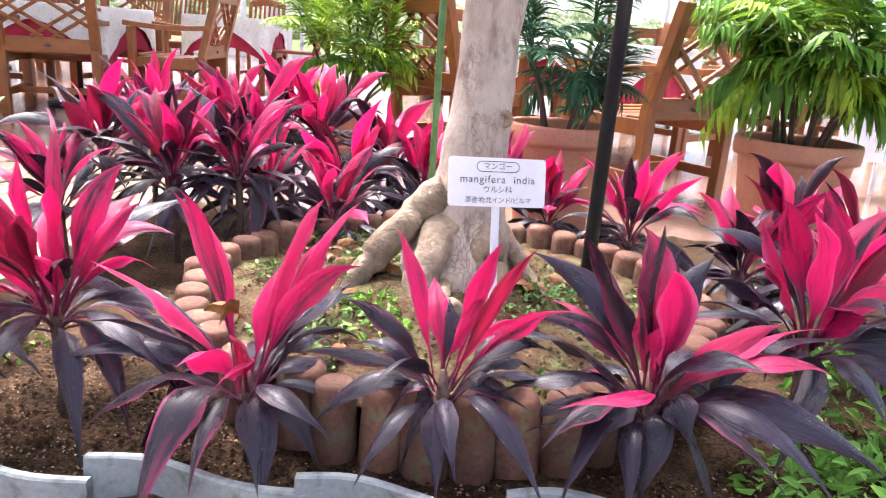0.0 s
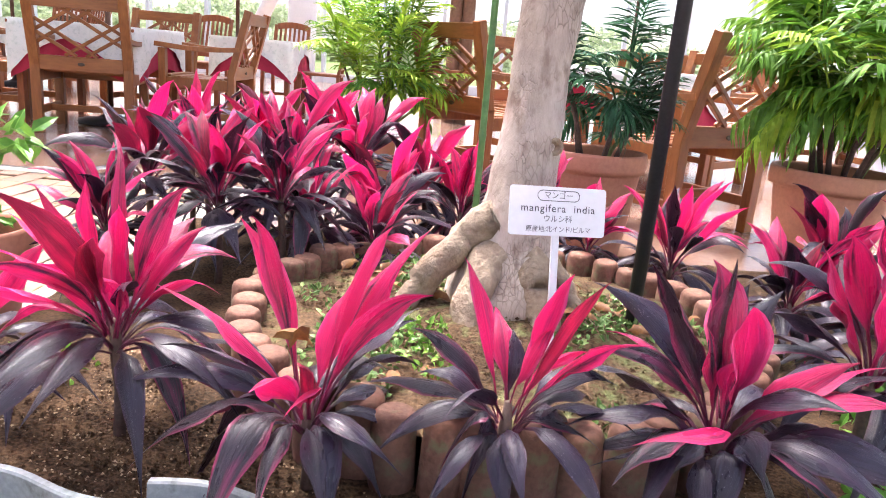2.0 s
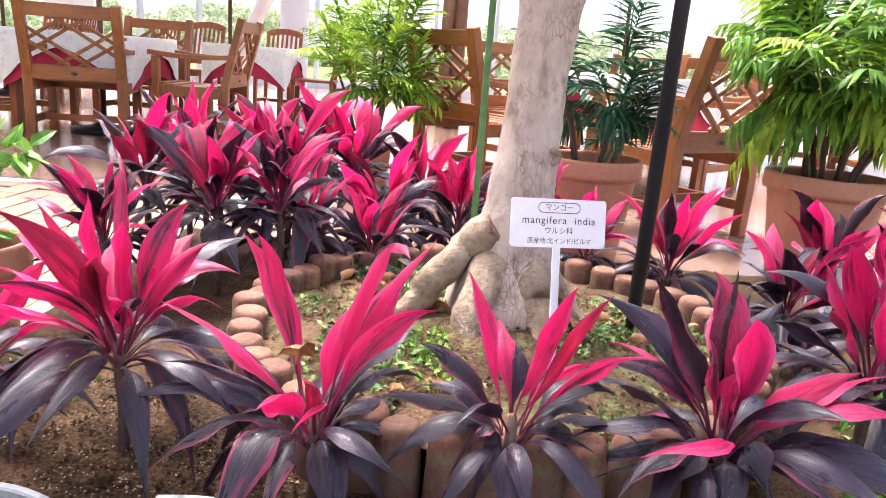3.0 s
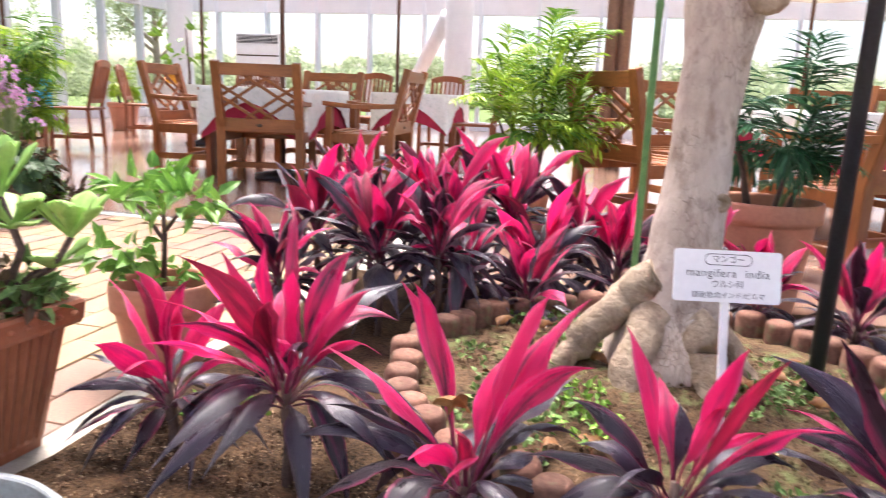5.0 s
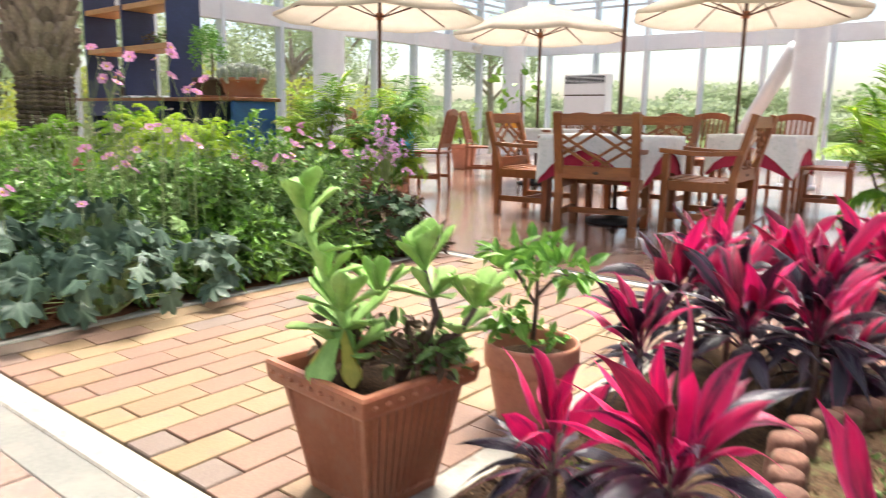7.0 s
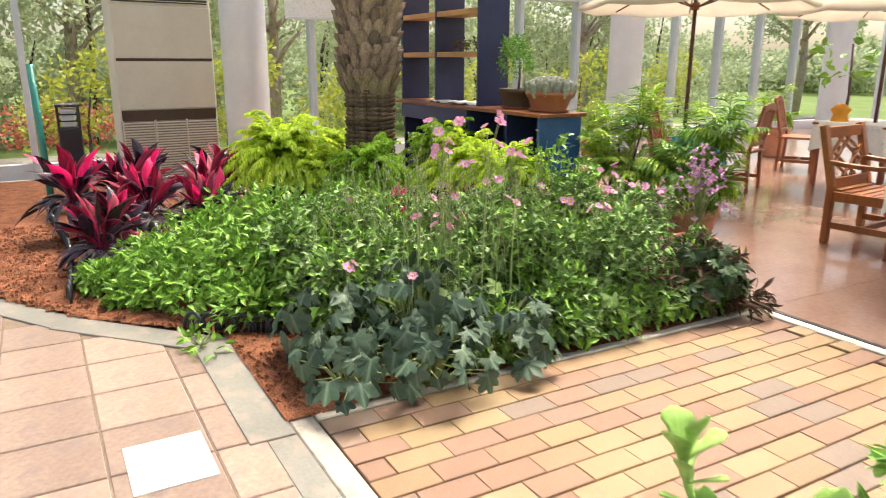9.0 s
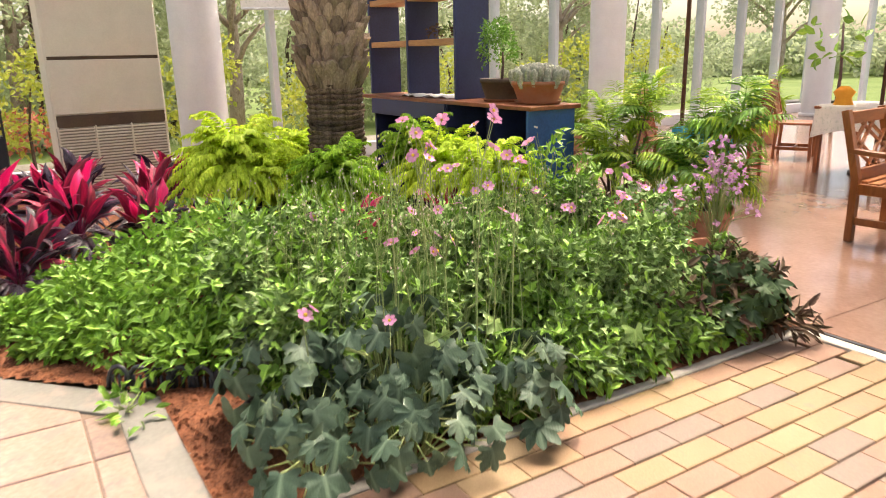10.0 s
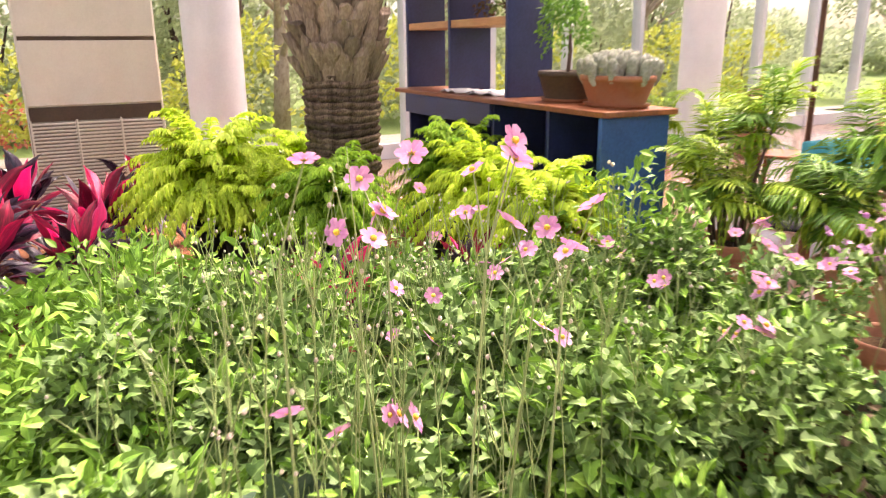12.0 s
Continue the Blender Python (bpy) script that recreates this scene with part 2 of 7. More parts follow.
def crack_bark(m):
    """A net of fine, mostly upright cracks over the bark."""
    n, l = m.node_tree.nodes, m.node_tree.links
    b = n["Principled BSDF"]
    base = b.inputs["Base Color"].links[0].from_socket
    vec = mapping(n, l, (1, 1, 0.32))
    warp = noise_tex(n, l, 14, 3, vec)
    add = n.new("ShaderNodeVectorMath")
    add.operation = "MULTIPLY_ADD"
    add.inputs[1].default_value = (0.03, 0.03, 0.03)
    l.new(warp, add.inputs[0])
    l.new(vec, add.inputs[2])
    v = n.new("ShaderNodeTexVoronoi")
    v.feature = "DISTANCE_TO_EDGE"
    v.inputs["Scale"].default_value = 95
    l.new(add.outputs[0], v.inputs["Vector"])
    where = ramp(n, l, noise_tex(n, l, 9, 3), [(0.42, (0.0, 0.0, 0.0)), (0.62, (1, 1, 1))])
    line = ramp(n, l, v.outputs["Distance"], [(0.0, (0.5, 0.5, 0.5)), (0.09, (0, 0, 0))])
    fac = mixc(n, l, 1.0, line, where, "MULTIPLY")
    l.new(mixc(n, l, fac, base, (0.12, 0.08, 0.06)), b.inputs["Base Color"])
    nb = n.new("ShaderNodeBump")
    nb.invert = True
    nb.inputs["Strength"].default_value, nb.inputs["Distance"].default_value = 0.7, 0.006
    l.new(fac, nb.inputs["Height"])
    l.new(b.inputs["Normal"].links[0].from_socket, nb.inputs["Normal"])
    l.new(nb.outputs[0], b.inputs["Normal"])


crack_bark(M_BARK)
M_ROOT = surface("mango_root", (0.19, 0.13, 0.085), (0.43, 0.33, 0.235), 0.88, 45, 9, 0.8, 0.015, stain=(0.26, 0.18, 0.11))
M_PALMBARK = surface("palm_leaf_bases", (0.11, 0.075, 0.052), (0.36, 0.275, 0.21), 0.95, 40, 8, 0.9, 0.012, vec_scale=(2, 2, 0.5), per_object=0.35)
M_BAMBOO = surface("green_bamboo", (0.06, 0.17, 0.05), (0.13, 0.28, 0.09), 0.4, 60, 10)
M_BLACK = surface("black_paint", (0.012, 0.014, 0.018), (0.025, 0.028, 0.034), 0.4, 120, 12)
M_WHITE = surface("white_enamel", (0.74, 0.74, 0.73), (0.82, 0.82, 0.81), 0.45, 70, 5, 0.05)
M_STEEL = surface("white_painted_steel", (0.62, 0.63, 0.65), (0.71, 0.72, 0.74), 0.4, 50, 4, 0.05)
M_ALU = surface("window_aluminium", (0.56, 0.59, 0.62), (0.68, 0.71, 0.74), 0.35, 90, 6, 0.05, metal=0.15)
M_SIGN = surface("sign_plastic", (0.78, 0.79, 0.8), (0.86, 0.87, 0.88), 0.35, 70, 6, 0.03)
M_INK = surface("black_ink", (0.03, 0.03, 0.04), (0.06, 0.06, 0.08), 0.6, 200, 30, 0.0)
M_CANVAS = surface("cream_canvas", (0.5, 0.44, 0.35), (0.58, 0.52, 0.42), 0.9, 300, 6, 0.15, 0.001)
def canvas_light():
    n, l = M_CANVAS.node_tree.nodes, M_CANVAS.node_tree.links
    b = n["Principled BSDF"]
    translucent(M_CANVAS, n, l, b, b.inputs["Base Color"].links[0].from_socket, 0.4)


canvas_light()
M_CLOTH = surface("white_tablecloth", (0.72, 0.73, 0.7), (0.82, 0.83, 0.8), 0.85, 200, 14, 0.2, 0.001, stain=(0.6, 0.64, 0.6))
M_RED = surface("crimson_cloth", (0.36, 0.012, 0.045), (0.5, 0.025, 0.075), 0.85, 200, 8, 0.2, 0.001)
M_NAVY = surface("navy_paint", (0.014, 0.022, 0.075), (0.028, 0.042, 0.13), 0.45, 60, 5, 0.05)
M_BLUE = surface("blue_paint", (0.012, 0.06, 0.19), (0.02, 0.1, 0.3), 0.5, 60, 5, 0.05)
M_PINE = surface("orange_pine_board", (0.4, 0.19, 0.07), (0.58, 0.31, 0.13), 0.5, 10, 3, 0.1, vec_scale=(1.2, 8, 8))
M_PUTTY = surface("beige_appliance_steel", (0.56, 0.53, 0.435), (0.64, 0.61, 0.51), 0.5, 80, 4, 0.03)
M_BROWN = surface("dark_brown_slot", (0.05, 0.03, 0.018), (0.09, 0.055, 0.03), 0.6, 60, 6, 0.05)
M_CYAN = surface("turquoise_cloth", (0.02, 0.36, 0.5), (0.04, 0.48, 0.62), 0.85, 150, 8, 0.2)
M_ORANGE = surface("orange_cloth", (0.75, 0.3, 0.02), (0.85, 0.42, 0.05), 0.8, 150, 8, 0.2)
M_PAPER = surface("paper", (0.7, 0.7, 0.68), (0.8, 0.8, 0.78), 0.8, 90, 8, 0.02)
M_TEAL = surface("green_plastic_pole", (0.02, 0.2, 0.16), (0.03, 0.27, 0.22), 0.4, 60, 6, 0.05)
M_GREEN = foliage("mid_green_leaves", [(0.05, 0.16, 0.013), (0.13, 0.31, 0.033), (0.26, 0.47, 0.065)], 0.45, 0.1)
M_CITRUS = foliage("citrus_leaves", [(0.06, 0.2, 0.025), (0.13, 0.33, 0.045), (0.22, 0.43, 0.075)], 0.35, 0.2)
M_PALMMID = foliage("mid_green_palm_leaflets", [(0.05, 0.17, 0.015), (0.11, 0.28, 0.03), (0.2, 0.4, 0.05)], 0.4, 0.25, 0.1)
M_LIME = foliage("lime_fern_leaves", [(0.28, 0.46, 0.025), (0.46, 0.64, 0.045), (0.58, 0.74, 0.08)], 0.5, 0.45)
M_FERNGREEN = foliage("green_fern_leaves", [(0.1, 0.26, 0.015), (0.2, 0.42, 0.025), (0.34, 0.56, 0.045)], 0.5, 0.4)
# darker copy of the appliance beige, with the shade behind the slats painted in
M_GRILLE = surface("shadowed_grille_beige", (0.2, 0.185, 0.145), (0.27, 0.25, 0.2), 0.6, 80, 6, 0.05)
M_PERLITE = surface("pale_grit", (0.3, 0.2, 0.12), (0.48, 0.36, 0.24), 0.9, 200, 20)
M_GREY = foliage("grey_green_leaves", [(0.034, 0.1, 0.017), (0.1, 0.22, 0.042), (0.24, 0.37, 0.12)], 0.5, 0.06)
M_DULL = foliage("blue_green_lobed_leaves", [(0.024, 0.06, 0.036), (0.05, 0.1, 0.06), (0.11, 0.17, 0.105)], 0.5, 0.12, 0.4)
M_DEEP = foliage("deep_green_leaves", [(0.012, 0.035, 0.012), (0.022, 0.062, 0.02), (0.045, 0.1, 0.03)], 0.5, 0.12)
M_PALM = foliage("areca_leaflets", [(0.13, 0.31, 0.015), (0.26, 0.47, 0.033), (0.45, 0.6, 0.065)], 0.4, 0.3, 0.1)
M_PALMDEEP = foliage("dark_areca_leaflets", [(0.012, 0.06, 0.03), (0.025, 0.11, 0.05), (0.05, 0.17, 0.07)], 0.35, 0.2, 0.1)
M_SUCC = foliage("succulent_leaves", [(0.22, 0.44, 0.09), (0.32, 0.55, 0.14), (0.43, 0.64, 0.21)], 0.48, 0.25, 0.12)
M_YELLOWING = foliage("yellowing_succulent_leaf", [(0.4, 0.48, 0.08), (0.6, 0.5, 0.1)], 0.35, 0.3, 0.12)
M_PETAL = foliage("pink_petals", [(0.5, 0.17, 0.36), (0.57, 0.25, 0.44), (0.63, 0.34, 0.52)], 0.6, 0.4, 0.1)
M_MAUVE = foliage("mauve_petals", [(0.44, 0.2, 0.4), (0.55, 0.3, 0.5), (0.64, 0.42, 0.58)], 0.6, 0.4, 0.1)
M_BUD = surface("pale_seed_heads", (0.42, 0.36, 0.28), (0.62, 0.52, 0.46), 0.9, 200, 20)
M_STALK = foliage("green_stalks", [(0.2, 0.29, 0.1), (0.38, 0.45, 0.2)], 0.6, 0.1, 0.0)
M_POLLEN = surface("yellow_stamens", (0.7, 0.45, 0.03), (0.8, 0.6, 0.08), 0.8, 200, 30)
M_BROWNLEAF = foliage("withered_brown_leaves", [(0.06, 0.05, 0.025), (0.12, 0.09, 0.045), (0.09, 0.045, 0.032)], 0.8, 0.1)
# leaves beyond the glass: bright outdoor haze is mixed into these pale greens
M_HAZE = foliage("haze_paled_leaves", [(0.38, 0.46, 0.26), (0.5, 0.57, 0.34), (0.62, 0.67, 0.45)], 0.8, 0.5, 0.0)
M_OUTYEL = foliage("yellow_green_shrub_leaves", [(0.36, 0.46, 0.07), (0.52, 0.58, 0.1), (0.62, 0.62, 0.14)], 0.6, 0.35, 0.0)
M_OUTRED = foliage("orange_red_blossoms", [(0.5, 0.08, 0.04), (0.65, 0.2, 0.12), (0.7, 0.32, 0.25)], 0.6, 0.3, 0.0)
M_GRASS = surface("lawn", (0.12, 0.2, 0.05), (0.26, 0.33, 0.12), 0.95, 30, 0.6, 0.5, 0.02)
M_CACTUS = surface("woolly_cactus", (0.16, 0.19, 0.13), (0.5, 0.5, 0.44), 0.95, 90, 14, 0.9, 0.01)


def brick_material():
    m, n, l, b = mat("clay_pavers", 0.62)
    oi = n.new("ShaderNodeObjectInfo")
    base = ramp(n, l, oi.outputs["Random"], [(0.0, (0.22, 0.136, 0.06)), (0.3, (0.245, 0.167, 0.083)), (0.44, (0.215, 0.118, 0.056)), (0.52, (0.172, 0.08, 0.052)), (0.84, (0.185, 0.096, 0.068)), (0.95, (0.13, 0.095, 0.082))])
    tc = n.new("ShaderNodeTexCoord")
    mp = n.new("ShaderNodeMapping")
    l.new(tc.outputs["Object"], mp.inputs["Vector"])
    sc = n.new("ShaderNodeMath")
    sc.operation, sc.inputs[1].default_value = "MULTIPLY", 91.0
    l.new(oi.outputs["Random"], sc.inputs[0])
    l.new(sc.outputs[0], mp.inputs["Location"])
    blot = noise_tex(n, l, 9, 3, mp.outputs[0])
    col = mixc(n, l, ramp(n, l, blot, [(0.58, (0, 0, 0)), (0.78, (0.6, 0.6, 0.6))]), base, (0.11, 0.09, 0.085))
    grain = noise_tex(n, l, 160, 4, mp.outputs[0])
    col = mixc(n, l, 0.22, col, ramp(n, l, grain, [(0.35, (0.18, 0.11, 0.05)), (0.65, (0.36, 0.25, 0.13))]))
    l.new(col, b.inputs["Base Color"])
    bump(n, l, b, grain, 0.25, 0.002)
    return m


M_BRICK = brick_material()
M_TILE = surface("pale_pink_floor_tile", (0.195, 0.13, 0.1), (0.33, 0.245, 0.19), 0.34, 40, 3.2, 0.08, 0.002, stain=(0.2, 0.145, 0.13), per_object=0.18)
M_DINE = surface("polished_dining_floor", (0.225, 0.13, 0.095), (0.31, 0.195, 0.145), 0.14, 30, 2.5, 0.04, 0.001)


def glass_material():
    m, n, l, b = mat("window_glass", 0.0)
    b.inputs["Base Color"].default_value = (0.96, 0.98, 0.98, 1)
    b.inputs["Transmission Weight"].default_value, b.inputs["IOR"].default_value = 1.0, 1.1
    return m


M_GLASS = glass_material()


# ---- geometry helpers ----
def ribbon(g, pts, w, t, up=(0, 0, 1)):
    """A bent rail of one rectangular section through the points."""
    pts = [Vector(p) for p in pts]
    verts, k, u = [], len(pts), Vector(up)
    for i, p in enumerate(pts):
        d = (pts[min(i + 1, k - 1)] - pts[max(i - 1, 0)]).normalized()
        x = u.cross(d).normalized()
        y = d.cross(x)
        c = 0.12
        for a, b in ((-1, -1 + c), (-1 + c, -1), (1 - c, -1), (1, -1 + c), (1, 1 - c), (1 - c, 1), (-1 + c, 1), (-1, 1 - c)):
            verts.append(p + x * (a * w / 2) + y * (b * t / 2))
    faces = [(i * 8 + j, i * 8 + (j + 1) % 8, (i + 1) * 8 + (j + 1) % 8, (i + 1) * 8 + j) for i in range(k - 1) for j in range(8)]
    g.add(verts, faces + [tuple(reversed(range(8))), tuple((k - 1) * 8 + j for j in range(8))])
    return g


class G:
    """Vertices, faces and leaf coordinates of one mesh."""

    def __init__(self):
        self.v, self.f, self.uv, self.n = [], [], [], 0

    def add(self, verts, faces, uv=None):
        verts = np.asarray(verts, float).reshape(-1, 3)
        self.v.append(verts)
        self.uv.append(np.zeros((len(verts), 2)) if uv is None else np.asarray(uv, float))
        self.f.extend([tuple(i + self.n for i in f) for f in faces])
        self.n += len(verts)

    def mesh(self, name, smooth=False):
        me = bpy.data.meshes.new(name)
        me.from_pydata(np.concatenate(self.v).tolist() if self.v else [], [], self.f)
        uv = np.concatenate(self.uv)
        layer = me.uv_layers.new(name="UVMap")
        idx = np.empty(len(me.loops), dtype=np.int32)
        me.loops.foreach_get("vertex_index", idx)
        layer.data.foreach_set("uv", uv[idx].astype(np.float32).ravel())
        if smooth:
            me.polygons.foreach_set("use_smooth", [True] * len(me.polygons))
        me.update()
        return me


def part(name, g, material, parent=None, label="", smooth=False, m=None):
    me = g if isinstance(g, bpy.types.Mesh) else g.mesh(name, smooth)
    if not me.materials:
        me.materials.append(material)
    ob = new(name, me)
    ob.parent = parent
    if m is not None:
        ob.matrix_basis = m
    return tagged(ob, label)


def thing(name, m, label, category, group="", kind=""):
    return_ob = new(name)
    return_ob.empty_display_size = 0.1
    return_ob.matrix_basis = m
    return tagged(return_ob, label, category, group, kind)


def box(g, c, s, ch=0.004, m=None):
    """A chamfered box."""
    h = [x / 2 for x in s]
    ch = min(ch, *(0.45 * x for x in h))
    verts, idx = [], {}
    for sx in (-1, 1):
        for sy in (-1, 1):
            for sz in (-1, 1):
                for a in range(3):
                    p = [sx * (h[0] - ch), sy * (h[1] - ch), sz * (h[2] - ch)]
                    p[a] = (sx, sy, sz)[a] * h[a]
                    idx[sx, sy, sz, a] = len(verts)
                    verts.append(p)
    faces = []
    for a in range(3):
        b, d = (a + 1) % 3, (a + 2) % 3
        for s_ in (-1, 1):
            q = []
            for u, w in ((-1, -1), (1, -1), (1, 1), (-1, 1)):
                k = [0, 0, 0]
                k[a], k[b], k[d] = s_, u, w
                q.append(idx[k[0], k[1], k[2], a])
            faces.append(q if s_ > 0 else q[::-1])
        for u in (-1, 1):
            for w in (-1, 1):
                k0, k1 = [0, 0, 0], [0, 0, 0]
                k0[a], k0[b], k0[d] = -1, u, w
                k1[a], k1[b], k1[d] = 1, u, w
                q = [idx[(*k0, b)], idx[(*k1, b)], idx[(*k1, d)], idx[(*k0, d)]]
                faces.append(q if u * w < 0 else q[::-1])
    for sx in (-1, 1):
        for sy in (-1, 1):
            for sz in (-1, 1):
                q = [idx[sx, sy, sz, a] for a in range(3)]
                faces.append(q if sx * sy * sz > 0 else q[::-1])
    v = np.array(verts)
    if m is not None:
        v = v @ np.array(m.to_3x3()).T + np.array(m.translation)
    g.add(v + np.array(c), faces)
    return g


def bar(g, a, b, w, t, up=(0, 0, 1), ch=0.003):
    """A chamfered bar from a to b, w wide and t thick along up."""
    a, b = Vector(a), Vector(b)
    z = (b - a).normalized()
    u = Vector(up)
    x = u.cross(z)
    x = x.normalized() if x.length > 1e-6 else Vector((1, 0, 0))
    y = z.cross(x)
    m = Matrix((x, y, z)).transposed().to_4x4()
    return box(g, (a + b) / 2, (w, t, (b - a).length), ch, m)


def tube(g, pts, radii, n=8, cap=True):
    pts = [Vector(p) for p in pts]
    k = len(pts)
    radii = [radii] * k if isinstance(radii, (int, float)) else radii
    verts, uv, ref = [], [], None
    for i, p in enumerate(pts):
        d = (pts[min(i + 1, k - 1)] - pts[max(i - 1, 0)]).normalized()
        if ref is None:
            ref = Vector((1, 0, 0)) if abs(d.x) < 0.8 else Vector((0, 1, 0))
        x = (ref - d * ref.dot(d)).normalized()
        y = d.cross(x)
        ref = x
        for j in range(n):
            a = 2 * math.pi * j / n
            verts.append(p + (x * math.cos(a) + y * math.sin(a)) * radii[i])
            uv.append((j / n, i / max(k - 1, 1)))
    faces = [(i * n + j, i * n + (j + 1) % n, (i + 1) * n + (j + 1) % n, (i + 1) * n + j) for i in range(k - 1) for j in range(n)]
    if cap:
        faces += [tuple(reversed(range(n))), tuple((k - 1) * n + j for j in range(n))]
    g.add(verts, faces, uv)
    return g


def lathe(g, prof, n=32, c=(0, 0, 0), wob=None):
    verts, faces = [], []
    for r, z in prof:
        for j in range(n):
            a = 2 * math.pi * j / n
            rr = r * (wob(a, z) if wob else 1)
            verts.append((c[0] + rr * math.cos(a), c[1] + rr * math.sin(a), c[2] + z))
    k = len(prof)
    for i in range(k - 1):
        for j in range(n):
            faces.append((i * n + j, i * n + (j + 1) % n, (i + 1) * n + (j + 1) % n, (i + 1) * n + j))
    g.add(verts, faces)
    return g


def blade(g, p0, tip, arch, width, fold=0.25, pet=0.2, nseg=11, roll=0.0, twist=0.0, wave=0.0):
    """One long leaf from p0 to tip: a slim channelled stalk, a wavy pointed blade folded along its rib, and a nodding tip."""
    p0, tip = Vector(p0), Vector(tip)
    d = tip - p0
    own = random.Random(round(1e4 * abs(p0.x + 3 * tip.x + 7 * tip.y + 11 * tip.z + width)))
    p1 = p0 + Vector((d.x * 0.38, d.y * 0.38, max(d.z, 0) * 0.62 + arch))
    flat = Vector((d.x, d.y, 0))
    side = Vector((-flat.y, flat.x, 0)).normalized() if flat.length > 1e-4 else Vector((1, 0, 0))
    sway, nod, ph, ph2 = own.uniform(-0.09, 0.09) * d.length, own.uniform(0.0, 0.13) * d.length, own.uniform(0, 6), own.uniform(0, 6)
    peak = own.uniform(0.68, 0.86)
    verts, uv, faces, last = [], [], [], None
    for i in range(nseg + 1):
        s = i / nseg
        p = p0 * (1 - s) ** 2 + p1 * 2 * s * (1 - s) + tip * s * s
        p = p + side * (sway * (math.sin(math.pi * s) + 0.4 * math.sin(5 * s + ph) * s)) + Vector((0, 0, nod * (math.sin(math.pi * s) * 0.6 - 0.5 * s ** 4)))
        tan = (p - last).normalized() if last is not None else (p1 - p0).normalized()
        last = p
        sd = Matrix.Rotation(roll * min(1, 3 * s) + twist * s, 3, tan) @ side
        sd = (sd - tan * sd.dot(tan)).normalized()
        nor = sd.cross(tan).normalized()
        q = max((s - pet) / (1 - pet), 0)
        w = width * 0.5 * max(0.12 * (1 - q), math.sin(math.pi * min(q, 1) ** peak) ** 1.4 if 0 < q < 1 else 0)
        f = (fold if q > 0.15 else fold + 0.6) * w
        wl, wr = wave * w * math.sin(11 * s + ph) * 1.5, wave * w * math.sin(12.5 * s + ph2) * 1.5
        el, er = 1 + 0.09 * math.sin(17 * s + ph2), 1 + 0.09 * math.sin(15 * s + ph)
        verts += [p - sd * w * el + nor * (f - wl), p - sd * w * 0.52 + nor * f * 0.38, p, p + sd * w * 0.52 + nor * f * 0.38, p + sd * w * er + nor * (f + wr)]
        uv += [(u, s) for u in (0, 0.25, 0.5, 0.75, 1)]
        if i:
            b = (i - 1) * 5
            faces += [(b + j, b + j + 1, b + j + 6, b + j + 5) for j in range(4)]
    g.add(verts, faces, uv)
    return g


LEAF_T = np.array([(0, 0), (0.3, -0.5), (0.3, 0), (0.3, 0.5), (0.68, -0.38), (0.68, 0), (0.68, 0.38), (1, 0)], float)
LEAF_F = [(0, 1, 2), (0, 2, 3), (1, 4, 5, 2), (2, 5, 6, 3), (4, 7, 5), (5, 7, 6)]


LOBE_T = np.array([(0, 0), (0.08, -0.36), (0.36, -0.58), (0.5, -0.24), (0.74, -0.28), (1, 0), (0.74, 0.28), (0.5, 0.24), (0.36, 0.58), (0.08, 0.36), (0.4, 0)], float)
LOBE_F = [(10, i, (i + 1) % 10) for i in range(10)]


def leaves(g, pos, way, length, width, rng, droop=0.25, fold=0.2, flat=0.55, lobes=False):
    """Many small folded leaves at once, plain or three-lobed."""
    shape, tris = (LOBE_T, LOBE_F) if lobes else (LEAF_T, LEAF_F)
    pos, way = np.asarray(pos, float), np.asarray(way, float)
    n = len(pos)
    way = way / np.linalg.norm(way, axis=1, keepdims=True)
    up = rng.normal(size=(n, 3)) * (1 - flat) + np.array((0, 0, 1.0)) * flat
    side = np.cross(up, way)
    side /= np.linalg.norm(side, axis=1, keepdims=True) + 1e-9
    nor = np.cross(way, side)
    length, width = np.broadcast_to(length, (n,)), np.broadcast_to(width, (n,))
    a = shape[:, 0][None, :, None] * length[:, None, None] * way[:, None, :]
    b = shape[:, 1][None, :, None] * width[:, None, None] * side[:, None, :]
    h = (np.abs(shape[:, 1])[None, :] * width[:, None] * fold * 2 - (shape[:, 0] ** 2)[None, :] * length[:, None] * droop)[:, :, None] * nor[:, None, :]
    v = (pos[:, None, :] + a + b + h).reshape(-1, 3)
    uv = np.tile(np.stack([shape[:, 1] + 0.5, shape[:, 0]], 1), (n, 1))
    base = g.n
    g.v.append(v)
    g.uv.append(uv)
    g.n += len(v)
    for i in range(n):
        o = base + i * len(shape)
        g.f.extend([tuple(o + k for k in f) for f in tris])
    return g


def sphere_dirs(rng, n, low=-0.2):
    d = rng.normal(size=(n * 4 + 30, 3))
    d /= np.linalg.norm(d, axis=1, keepdims=True)
    d = d[d[:, 2] > low][:n]
    return d


def foliage_mass(g, rng, blobs, per, length, width, low=-0.2, droop=0.25, out=0.7, lobes=False):
    """Leaves through the shells of uneven ellipsoids (x, y, z, rx, ry, rz)."""
    for x, y, z, rx, ry, rz in blobs:
        d = sphere_dirs(rng, per, low)
        r = rng.uniform(0.45, 1.05, len(d)) ** 0.6 * (1 + 0.25 * np.sin(5 * d[:, 0] + 3 * d[:, 1] + x * 7))
        p = np.array((x, y, z)) + d * r[:, None] * np.array((rx, ry, rz))
        w = d * out + rng.normal(size=d.shape) * 0.6
        leaves(g, p, w, rng.uniform(0.7, 1.25, len(d)) * length, rng.uniform(0.75, 1.2, len(d)) * width, rng, droop, lobes=lobes)
    return g


